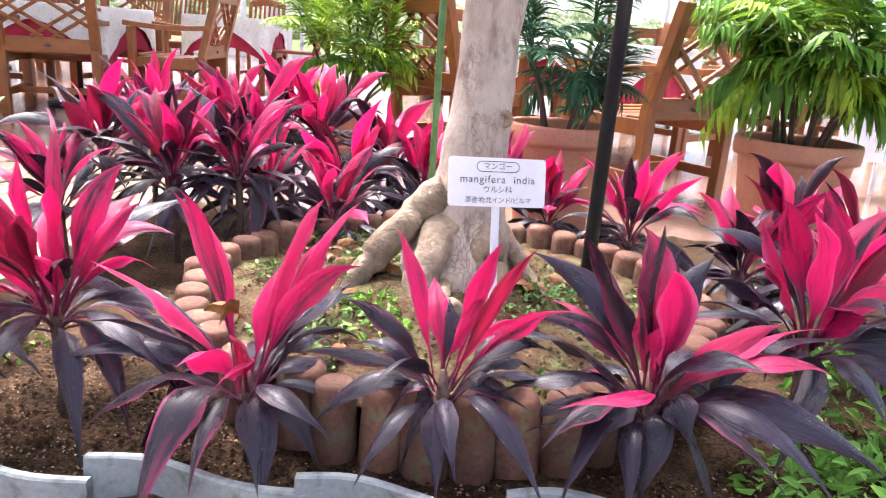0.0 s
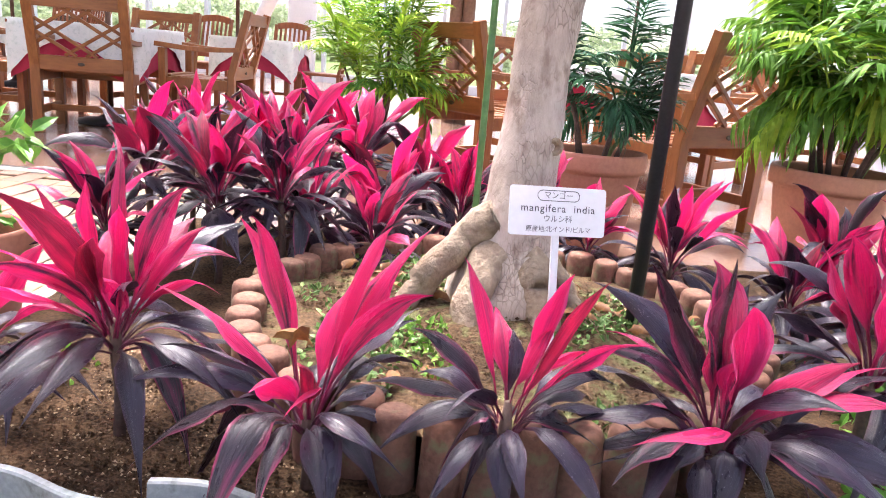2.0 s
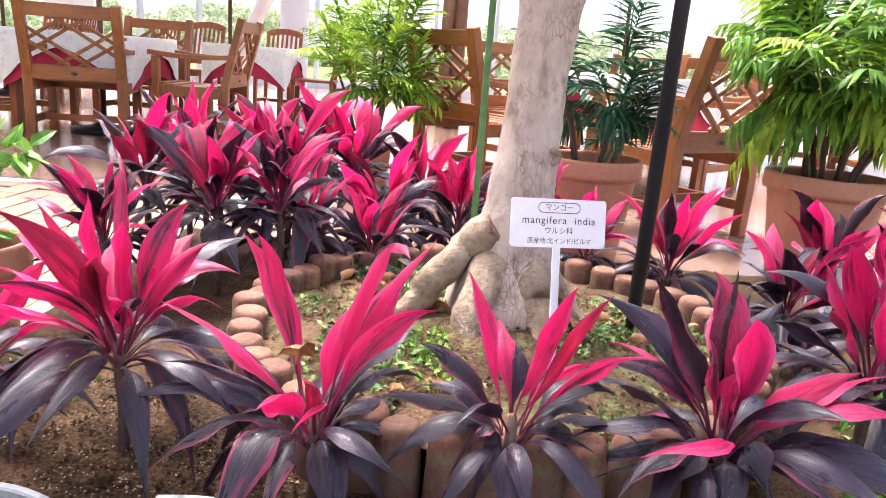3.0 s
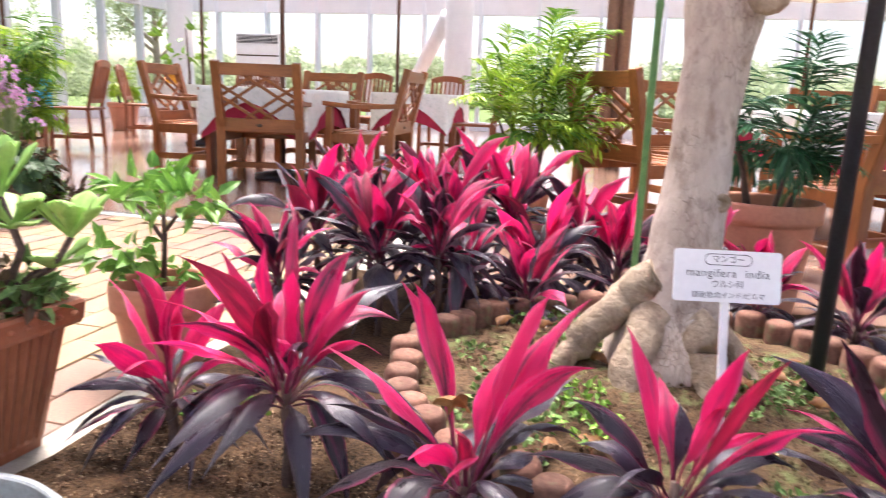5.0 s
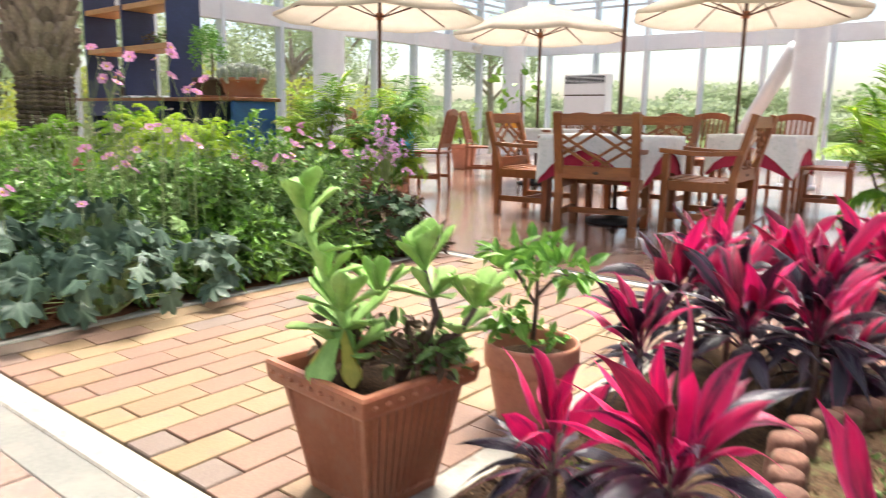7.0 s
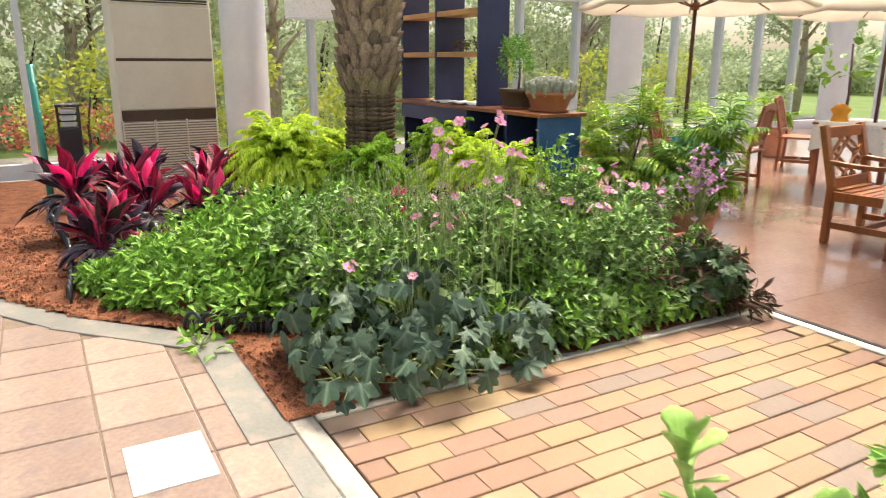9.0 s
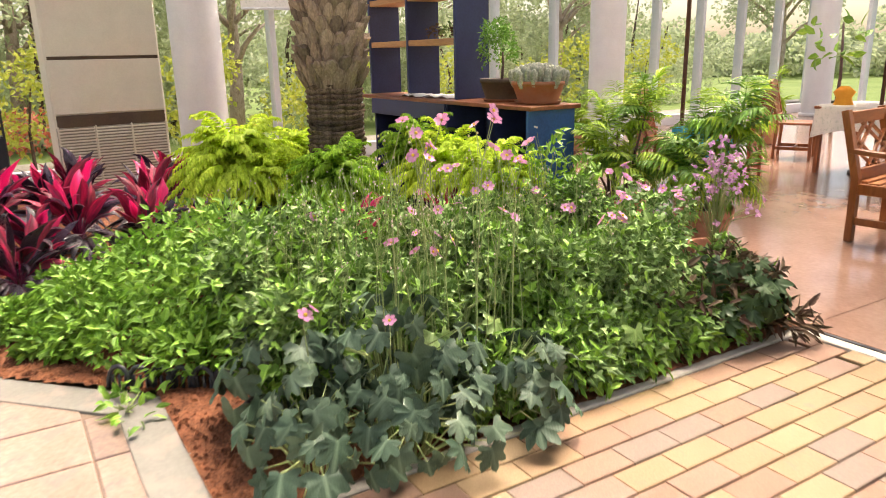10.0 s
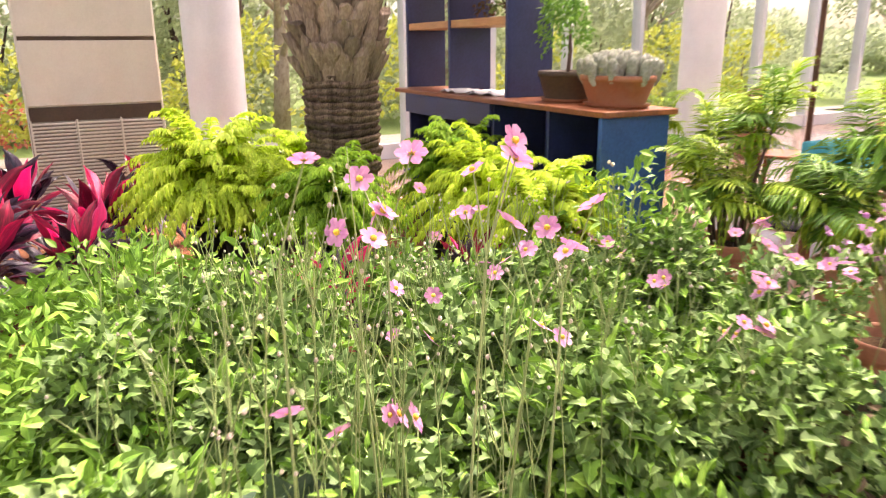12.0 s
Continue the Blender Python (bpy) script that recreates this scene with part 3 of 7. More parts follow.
def frond(g, p0, tip, arch, pairs, leaflet, width, rng, hang=0.3, rach=0.006, start=0.25, vee=0.5):
    """A feather leaf: a bent midrib with pairs of narrow leaflets."""
    p0, tip = Vector(p0), Vector(tip)
    d = tip - p0
    p1 = p0 + Vector((d.x * 0.3, d.y * 0.3, max(d.z, 0) * 0.6 + arch))
    pts = [p0 * (1 - s) ** 2 + p1 * 2 * s * (1 - s) + tip * s * s for s in np.linspace(0, 1, 8)]
    tube(g, pts, [rach * (1 - 0.8 * s) for s in np.linspace(0, 1, 8)], 4, False)
    side = Vector((-d.y, d.x, 0))
    side = side.normalized() if side.length > 1e-5 else Vector((1, 0, 0))
    pos, way, ln = [], [], []
    for i in range(pairs):
        s = start + (1 - start) * (i + 0.5) / pairs
        p = p0 * (1 - s) ** 2 + p1 * 2 * s * (1 - s) + tip * s * s
        tan = ((p1 - p0) * (1 - s) + (tip - p1) * s).normalized()
        q = (i + 0.5) / pairs
        size = leaflet * (0.55 + 0.45 * math.sin(math.pi * (0.15 + 0.85 * q) ** 0.8)) * (1 - 0.35 * q)
        for sg in (-1, 1):
            w = side * sg + tan * (0.55 + 0.9 * q) + Vector((0, 0, vee - hang)) * 0.6 + Vector(rng.normal(size=3)) * 0.1
            pos.append(p), way.append(w), ln.append(size * rng.uniform(0.85, 1.1))
    leaves(g, pos, way, np.array(ln), np.array(ln) * width, rng, hang, 0.25, 0.9)
    return g

# ---- structure ----
WALL_X, WALL_Y, EAST, SOUTH = -10.5, 15.2, 9.0, -6.0
rng = np.random.default_rng(7)


def setting(name, g, material, label, category, smooth=False):
    return tagged(part(name, g, material, None, "", smooth), label, category, "", "structure")


# lawn to the horizon
g = G()
g.add([(-400, -400, -0.12), (400, -400, -0.12), (400, 400, -0.12), (-400, 400, -0.12)], [(0, 1, 2, 3)])
setting("ground", g, M_GRASS, "pale green lawn outside the glass hall", "lawn")
# building slab and floors
g = box(G(), ((WALL_X + EAST) / 2, (WALL_Y + SOUTH) / 2, -0.11), (EAST - WALL_X + 0.3, WALL_Y - SOUTH + 0.3, 0.14), 0.01)
floor_slab = setting("floor_slab", g, M_MORTAR, "grey mortar slab under the paving of the hall", "floor")
g = G()
box(g, ((WALL_X - 3.1) / 2, (3.56 + WALL_Y) / 2, -0.02), (-3.1 - WALL_X, WALL_Y - 3.56, 0.04), 0.002)
setting("floor_dining_west", g, M_DINE, "polished reddish beige stone floor behind the flower bed", "floor")
g = G()
box(g, ((-3.1 + EAST) / 2, (3.56 + WALL_Y) / 2, -0.02), (EAST + 3.1, WALL_Y - 3.56, 0.04), 0.002)
floor_dining = setting("floor_dining", g, M_DINE, "polished reddish beige stone floor of the dining area", "floor")
g = G()
box(g, ((2.72 + EAST) / 2, 1.62, -0.02), (EAST - 2.72, 1.98, 0.04), 0.002)
setting("floor_dining_east", g, M_DINE, "polished stone floor east of the planted bed", "floor")
g = G()
box(g, ((-1.06 + EAST) / 2, (2.62 + 3.56) / 2, -0.02), (EAST + 1.06, 0.94, 0.04), 0.002)
setting("floor_dining_front", g, M_DINE, "strip of polished stone floor behind the planted bed", "floor")

# kerbs
kerb_front = setting("kerb_front", box(G(), (-0.2, 0.715, -0.012), (5.9, 0.1, 0.034), 0.006), M_KERB, "pale concrete kerb strip along the walkway", "kerb")
setting("kerb_side", box(G(), (-1.1275, 2.13, -0.012), (0.155, 2.72, 0.036), 0.006), M_KERB, "pale concrete kerb beside the brick paving", "kerb")
setting("kerb_bed", box(G(), (-3.112, 2.1, -0.01), (0.1, 2.66, 0.036), 0.006), M_PALEKERB, "pale concrete kerb beside the flower bed", "kerb")
setting("kerb_groove", box(G(), (-2.09, 3.475, -0.012), (1.94, 0.07, 0.034), 0.004), M_PALEKERB, "pale concrete strip where paving meets polished floor", "kerb")
setting("door_track", box(G(), (-2.09, 3.533, -0.01), (1.94, 0.03, 0.028), 0.004), M_BLACK, "dark metal sliding door track set in the floor", "track")
g = G()
bar(g, (-3.0, 0.57, -0.008), (-4.14, 0.57, -0.008), 0.18, 0.034)
bar(g, (-4.09, 0.57, -0.009), (-4.78, -0.08, -0.009), 0.18, 0.034)
bar(g, (-4.73, -0.03, -0.01), (-8.4, -2.48, -0.01), 0.18, 0.034)
setting("kerb_walkway", g, M_SCREED, "angled pale concrete kerb round the planted bed", "kerb")

# glass hall: mullions, beams, panes
def glass_wall(name, a, b, step, height, label):
    a, b = Vector(a), Vector(b)
    d = (b - a)
    u = d.normalized()
    wall = thing(name, pose(0, 0, 0), label, "glass wall", "", "structure")
    k = max(1, round(d.length / step))
    part("sill", bar(G(), a + Vector((0, 0, 0.09)), b + Vector((0, 0, 0.09)), 0.14, 0.18), M_STEEL, wall)
    part("transom", bar(G(), a + Vector((0, 0, 2.52)), b + Vector((0, 0, 2.52)), 0.16, 0.32), M_STEEL, wall)
    for z in (3.35, 3.5, 3.65, 3.8, 3.95):
        part("rail", bar(G(), a + Vector((0, 0, z)), b + Vector((0, 0, z)), 0.05, 0.045), M_STEEL, wall)
    part("eaves_beam", bar(G(), a + Vector((0, 0, height)), b + Vector((0, 0, height)), 0.2, 0.3), M_STEEL, wall)
    post = box(G(), (0, 0, height / 2), (0.075, 0.18, height), 0.006).mesh("mullion")
    ang = math.atan2(u.y, u.x)
    for i in range(k + 1):
        p = a + d * (i / k)
        part("mullion", post, M_ALU, wall, m=pose(p.x, p.y, 0, 0, 0, math.degrees(ang)))
    seg = d.length / k
    pane = box(G(), (0, 0, (0.18 + 2.36) / 2), (seg - 0.07, 0.01, 2.16), 0.002).mesh("pane")
    high = box(G(), (0, 0, (2.68 + height - 0.15) / 2), (seg - 0.07, 0.01, height - 0.15 - 2.7), 0.002).mesh("pane")
    for i in range(k):
        p = a + d * ((i + 0.5) / k)
        for me in (pane, high):
            o = part("pane", me, M_GLASS, wall, m=pose(p.x, p.y, 0, 0, 0, math.degrees(ang)))
            o.visible_shadow = False
    return wall


ROOF = 4.6
glass_wall("wall_west", (WALL_X, SOUTH, 0), (WALL_X, WALL_Y, 0), 1.2, ROOF, "tall glazed wall with slim grey aluminium mullions")
glass_wall("wall_north", (WALL_X, WALL_Y, 0), (EAST, WALL_Y, 0), 1.25, ROOF, "glazed wall with white transom beam towards the woods")
glass_wall("wall_east", (EAST, SOUTH, 0), (EAST, WALL_Y, 0), 2.4, ROOF, "glazed side wall with white beams")
glass_wall("wall_south", (WALL_X, SOUTH, 0), (EAST, SOUTH, 0), 2.4, ROOF, "glazed wall with white beams behind the walkway")
g = G()
for i in range(9):
    y = SOUTH + (WALL_Y - SOUTH) * i / 8
    bar(g, (WALL_X, y, ROOF + 0.12), (EAST, y, ROOF + 0.12), 0.12, 0.24)
for i in range(17):
    x = WALL_X + (EAST - WALL_X) * i / 16
    bar(g, (x, SOUTH, ROOF + 0.28), (x, WALL_Y, ROOF + 0.28), 0.06, 0.1)
setting("ceiling", g, M_STEEL, "white steel roof frame of a glasshouse", "roof frame")
g = G()
box(g, ((WALL_X + EAST) / 2, (SOUTH + WALL_Y) / 2, ROOF + 0.36), (EAST - WALL_X, WALL_Y - SOUTH, 0.012), 0.003)
rp = setting("roof_glazing", g, M_GLASS, "clear glass roof sheets over the hall", "glass roof")
rp.visible_shadow = False


def column(x, y, r=0.27):
    c = thing("column", pose(x, y, 0), "round white painted steel column", "column", "round columns", "structure")
    part("shaft", lathe(G(), [(r, 0.0), (r, 4.6)], 40), M_STEEL, c, smooth=True)
    part("base_ring", lathe(G(), [(r + 0.002, 0.0), (r + 0.03, 0.0), (r + 0.03, 0.05), (r + 0.002, 0.06)], 40), M_STEEL, c, smooth=True)


for x, y in ((-9.64, 2.27), (-9.6, 8.45), (-2.52, 10.4), (-9.75, 14.4), (5.2, 10.4), (-9.6, -4.0)):
    column(x, y, 0.2 if x == -2.52 else 0.27)
g = G()
tube(g, [(-2.72, 10.5, 1.85), (-4.42, 13.1, 0.05)], 0.11, 16)
setting("brace", g, M_STEEL, "slanting white steel tube brace by the column", "brace", True)
g = G()
tube(g, [(-10.0, 13.2, 2.4), (-10.0, 15.0, 3.6)], 0.09, 12)
setting("brace_corner", g, M_STEEL, "slanting white steel brace in the corner", "brace", True)

# ---- planted beds: earth ----
def earth(name, x0, x1, y0, y1, z, rough, material, label, inside=None, step=0.04):
    xs, ys = np.arange(x0, x1 + 1e-6, step), np.arange(y0, y1 + 1e-6, step)
    g = G()
    verts, idx = [], {}
    for i, x in enumerate(xs):
        for j, y in enumerate(ys):
            idx[i, j] = len(verts)
            verts.append((x, y, z(x, y) + rough * (noise.noise((x * 6, y * 6, 1)) + 0.7 * noise.noise((x * 23, y * 23, 5)))))
    faces = []
    for i in range(len(xs) - 1):
        for j in range(len(ys) - 1):
            if inside is None or inside(xs[i] + step / 2, ys[j] + step / 2):
                faces.append((idx[i, j], idx[i + 1, j], idx[i + 1, j + 1], idx[i, j + 1]))
    g.add(verts, faces)
    return setting(name, g, material, label, "soil", True)


RING = (0.05, 1.56, 0.56)
earth("soil_front", -1.07, 2.7, 0.77, 2.62, lambda x, y: 0.03 + 0.02 * min(1, max(0, (y - 0.77) / 0.1)), 0.012, M_SOIL, "dark crumbly soil of the front bed")


def ring_level(x, y):
    r = math.hypot(x - RING[0], y - RING[1])
    return 0.135 + 0.05 * math.exp(-(r / 0.25) ** 2)


earth("soil_ring", -0.55, 0.65, 0.96, 2.16, ring_level, 0.014, M_INSOIL, "brown soil mound round the tree inside the edging", lambda x, y: math.hypot(x - RING[0], y - RING[1]) < 0.55, 0.03)


def west_bed(x, y):
    if y > 3.5 or x > -3.12:
        return False
    if x > -4.15:
        return y > 0.66
    if x > -4.8:
        return y > 0.66 + (x + 4.15) * 0.97
    return y > 0.02 + (x + 4.8) * 0.67


earth("soil_west", -10.2, -3.1, -3.0, 3.55, lambda x, y: 0.015, 0.014, M_CHIPS, "reddish bark chips over the soil of the wide bed", west_bed, 0.05)

# ---- front bed: cordylines ----
PINKS, MIDS = [M_PINK, M_STREAK, M_PINK, M_PINK, M_STREAK, M_WINE], [M_EDGED, M_STREAK, M_PINK, M_DUSK, M_DUSK]
SHARED = {}


def shared_blade(kind, k, r):
    """Leaf shapes shared by the plants that are not set leaf by leaf."""
    key = (kind, k)
    if key not in SHARED:
        h = G()
        if kind == "up":
            a = r.uniform(0.12, 0.23)
            blade(h, (0, 0, 0), (a, 0, r.uniform(0.24, 0.36)), 0.03, r.uniform(0.052, 0.072), 0.45, 0.2, 10, roll=r.uniform(-1.1, 1.1), twist=r.uniform(-0.7, 0.7), wave=0.15)
        elif kind == "mid":
            blade(h, (0, 0, 0), (r.uniform(0.22, 0.3), 0, r.uniform(0.12, 0.22)), 0.09, r.uniform(0.05, 0.068), 0.45, 0.24, 10, roll=r.uniform(-0.7, 0.7), twist=r.uniform(-0.8, 0.8), wave=0.15)
        else:
            blade(h, (0, 0, 0), (r.uniform(0.24, 0.34), 0, r.uniform(-0.16, 0.0)), 0.12, r.uniform(0.046, 0.062), 0.45, 0.27, 10, twist=r.uniform(-0.7, 0.7), wave=0.12)
        SHARED[key] = h
    return SHARED[key]


MESHES = {}


def cordyline(x, y, z, crown, size, seed, nums=(8, 7, 12), tones=None, group="red cordylines of the bed", label="cordyline with hot pink young leaves and dark purple lower leaves", tip_rows=()):
    r = random.Random(seed)
    c = thing("cordyline", pose(x, y, z), label, "plant", group)
    h = G()
    tube(h, [(0, 0, -0.02), (0.004, 0.003, crown * 0.5), (0, 0, crown), (0, 0, crown + 0.05)], [0.011, 0.01, 0.011, 0.006], 8)
    part("stem", h, M_STEM, c, smooth=True)
    tones = tones or (PINKS, MIDS, [M_DUSK, M_DUSK, M_DUSK, M_DUSK, M_EDGED])
    for kind, count, mats in zip(("up", "mid", "low"), nums, tones):
        off = r.uniform(0, 360)
        for i in range(count):
            k = r.randrange(9)
            mt = r.choice(mats)
            key = (kind, k, mt.name)
            if key not in MESHES:
                me = shared_blade(kind, k, random.Random(100 + k)).mesh("leaf", True)
                me.materials.append(mt)
                MESHES[key] = me
            s = size * r.uniform(0.8, 1.12)
            az = off + 360 * i / count + r.uniform(-20, 20)
            zz = crown + (0.035 if kind == "up" else 0.012 if kind == "mid" else -0.012) * r.uniform(0.5, 1.3)
            m = pose(0, 0, zz, r.uniform(-13, 13), r.uniform(-13, 13), az) @ Matrix.Diagonal((s, s, s, 1))
            part("leaf", MESHES[key], mt, c, m=m)
    for dx, dz, dy, arch, w, tone in tip_rows:
        h = G()
        dy += r.uniform(-0.06, 0.06)
        w *= 0.92 if tone is P else 1.1 if dz < 0.1 else 0.98
        a = math.atan2(dy, dx)
        blade(h, (0.012 * math.cos(a), 0.012 * math.sin(a), crown + (0.02 if dz > 0.1 else -0.005)), (dx, dy, crown + dz), arch, w, r.uniform(0.3, 0.6), 0.2, 11, roll=r.choice((-1, 1)) * (r.uniform(0.5, 1.2) if dz > 1.3 * abs(dx) else r.uniform(0.15, 0.6)), twist=r.uniform(-0.4, 0.4), wave=0.2)
        part("leaf", h, tone, c, smooth=True)
    return c


P, S, E_, D = M_PINK, M_STREAK, M_EDGED, M_DUSK
# columns: reach sideways, rise, reach in depth, arch, width, tone
CENTRE_LEFT = [(-0.135, 0.31, 0.03, 0.0, 0.046, P), (-0.083, 0.355, -0.02, 0.0, 0.044, S), (0.108, 0.34, 0.03, 0.0, 0.045, P), (0.165, 0.34, 0.0, 0.0, 0.05, S), (0.18, 0.275, -0.05, 0.02, 0.045, S),
               (-0.25, 0.2, 0.0, 0.02, 0.055, P), (-0.05, 0.13, -0.1, 0.05, 0.06, P), (0.03, 0.14, -0.08, 0.04, 0.055, M_WINE),
               (0.16, 0.19, 0.12, 0.03, 0.05, D), (-0.2, 0.1, 0.08, 0.09, 0.045, D), (-0.3, 0.055, 0.0, 0.06, 0.045, D), (-0.26, -0.06, -0.08, 0.1, 0.05, E_), (-0.11, -0.1, -0.14, 0.11, 0.055, E_),
               (0.06, -0.1, -0.14, 0.1, 0.06, D), (0.13, -0.07, -0.05, 0.1, 0.045, D), (0.17, 0.1, 0.02, 0.08, 0.045, D), (0.1, 0.02, 0.16, 0.1, 0.05, D), (-0.06, 0.0, 0.2, 0.1, 0.05, D)]
cordyline(-0.25, 0.985, 0.05, 0.105, 0.72, 1, (1, 3, 9), tip_rows=CENTRE_LEFT, label="low cordyline with spread hot pink leaves and a dry brown leaf")
SMALL = [(-0.085, 0.27, -0.01, 0.0, 0.034, P), (0.068, 0.275, 0.0, 0.0, 0.036, P), (0.115, 0.27, -0.02, 0.01, 0.036, M_WINE), (0.175, 0.2, -0.03, 0.03, 0.05, S), (-0.15, 0.165, 0.03, 0.02, 0.04, E_),
         (0.0, 0.14, 0.1, 0.03, 0.045, D), (-0.2, 0.12, -0.06, 0.02, 0.034, E_), (-0.14, 0.07, 0.05, 0.07, 0.04, D), (-0.19, -0.02, -0.03, 0.1, 0.04, D), (-0.095, -0.05, -0.08, 0.1, 0.036, E_),
         (-0.06, -0.13, -0.05, 0.09, 0.036, D), (0.0, -0.08, -0.1, 0.06, 0.04, D), (0.11, -0.05, -0.08, 0.1, 0.038, D), (0.2, 0.03, 0.04, 0.07, 0.045, D), (0.17, 0.07, 0.1, 0.08, 0.04, D), (0.15, 0.0, 0.08, 0.1, 0.04, D)]
cordyline(0.05, 0.975, 0.05, 0.135, 0.6, 2, (1, 3, 8), tip_rows=SMALL, label="slim young cordyline with few upright pink leaves")
WIDE = [(-0.02, 0.3, 0.0, 0.0, 0.06, E_), (-0.13, 0.27, 0.04, 0.02, 0.06, E_), (-0.2, 0.22, 0.1, 0.05, 0.05, D), (0.03, 0.25, 0.06, 0.02, 0.055, D), (0.09, 0.24, 0.05, 0.02, 0.055, D), (-0.05, 0.2, -0.04, 0.01, 0.04, S),
        (0.24, 0.165, -0.04, 0.03, 0.06, P), (0.14, 0.19, -0.02, 0.01, 0.05, P), (0.3, 0.13, 0.02, 0.03, 0.05, E_), (-0.01, 0.16, -0.09, 0.03, 0.05, S), (-0.21, 0.16, -0.1, 0.06, 0.045, E_),
        (-0.24, 0.09, 0.03, 0.08, 0.055, D), (-0.24, 0.04, -0.04, 0.08, 0.06, D), (-0.18, 0.0, -0.12, 0.1, 0.045, E_), (0.03, 0.01, -0.16, 0.09, 0.05, D), (0.27, -0.04, -0.02, 0.1, 0.05, D), (0.32, -0.02, -0.1, 0.12, 0.06, D), (0.32, 0.06, 0.06, 0.1, 0.05, D),
        (-0.12, -0.06, -0.12, 0.1, 0.04, D), (0.08, -0.1, -0.13, 0.1, 0.05, D), (-0.03, -0.1, -0.12, 0.06, 0.06, D), (0.2, 0.0, -0.14, 0.09, 0.05, D), (0.1, 0.03, 0.2, 0.1, 0.05, D)]
cordyline(0.37, 0.985, 0.05, 0.135, 0.8, 3, (2, 5, 10), tip_rows=WIDE, label="broad cordyline with dark leaves edged in pink")
RIGHT = [(-0.15, 0.27, 0.0, 0.0, 0.06, P), (-0.07, 0.28, -0.03, 0.0, 0.065, P), (0.0, 0.3, 0.0, 0.0, 0.06, S), (0.09, 0.29, -0.02, 0.0, 0.05, P), (0.16, 0.28, 0.04, 0.0, 0.055, S), (0.22, 0.2, -0.02, 0.02, 0.065, P), (-0.12, 0.18, -0.1, 0.03, 0.055, P),
         (0.0, 0.13, -0.1, 0.04, 0.06, P), (0.1, 0.18, -0.1, 0.02, 0.05, P), (0.25, 0.1, 0.05, 0.05, 0.055, D), (-0.2, 0.12, 0.06, 0.06, 0.05, D), (0.28, 0.02, -0.05, 0.1, 0.06, D), (0.3, -0.06, 0.0, 0.1, 0.055, D), (-0.22, 0.0, -0.08, 0.1, 0.05, D), (0.05, -0.03, -0.2, 0.1, 0.05, D), (0.2, -0.06, -0.15, 0.1, 0.05, D)]
cordyline(0.68, 1.16, 0.05, 0.17, 0.85, 4, (3, 4, 12), tip_rows=RIGHT, label="tall cordyline crowded with hot pink leaves")
LEFT = [(-0.1, 0.28, 0.02, 0.0, 0.06, P), (-0.03, 0.3, 0.03, 0.0, 0.06, P), (0.03, 0.27, -0.05, 0.0, 0.065, P), (0.09, 0.28, 0.04, 0.01, 0.05, S), (-0.17, 0.22, -0.04, 0.02, 0.055, P), (0.16, 0.23, 0.0, 0.02, 0.045, P), (-0.25, 0.17, 0.0, 0.02, 0.05, P), (-0.22, 0.12, -0.1, 0.04, 0.05, P), (-0.1, 0.16, -0.12, 0.02, 0.055, P), (0.06, 0.17, -0.12, 0.02, 0.05, S), (0.13, 0.15, 0.1, 0.03, 0.05, E_), (0.19, 0.13, -0.05, 0.05, 0.04, P)]
cordyline(-0.6, 1.09, 0.05, 0.16, 0.85, 5, (4, 6, 20), tip_rows=LEFT, label="tall cordyline with wide hot pink and brown striped leaves")
BACK = ([M_PINK, M_STREAK, M_PINK, M_STREAK, M_WINE, M_PINK, M_EDGED], [M_EDGED, M_STREAK, M_DUSK, M_DUSK], [M_DUSK, M_DUSK, M_DUSK, M_EDGED])
cordyline(-0.87, 1.14, 0.04, 0.1, 0.7, 6, (8, 4, 18), label="small cordyline beside the kerb with pink top")
for i, (x, y, s, k) in enumerate(((-0.5, 2.06, 0.85, 0.12), (-0.28, 2.28, 0.9, 0.13), (-0.05, 2.42, 0.85, 0.13), (-0.72, 1.92, 0.9, 0.2), (-0.86, 2.22, 0.95, 0.2), (-0.62, 2.32, 0.95, 0.22), (-0.42, 2.5, 0.9, 0.24), (-0.95, 1.75, 0.7, 0.15),
                                  (-0.75, 2.5, 0.9, 0.24), (0.36, 2.2, 0.7, 0.12), (0.58, 2.05, 0.85, 0.12), (0.95, 1.5, 0.9, 0.16), (0.2, 2.45, 0.8, 0.12), (1.05, 2.05, 0.8, 0.14), (-0.55, 1.95, 0.8, 0.22), (-1.0, 2.45, 0.85, 0.26), (-0.3, 2.05, 0.75, 0.1), (-0.95, 2.0, 0.85, 0.24), (-0.18, 2.5, 0.8, 0.2), (-0.55, 2.6, 0.85, 0.26), (0.8, 1.75, 0.75, 0.12))):
    cordyline(x, y, 0.05, k * (1.0 if x < -0.3 else 0.85), s * 0.92, 20 + i, (11, 10, 17), BACK)

# dry leaf lodged in the pink cordyline
g = G()
blade(g, (-0.235, 0.93, 0.315), (-0.285, 0.9, 0.335), 0.03, 0.042, 0.9, 0.05, 9, twist=1.9, wave=0.5)
tagged(part("dry_leaf", g, M_DRYLEAF, None, smooth=True), "curled dry brown leaf caught in the cordyline", "leaf")

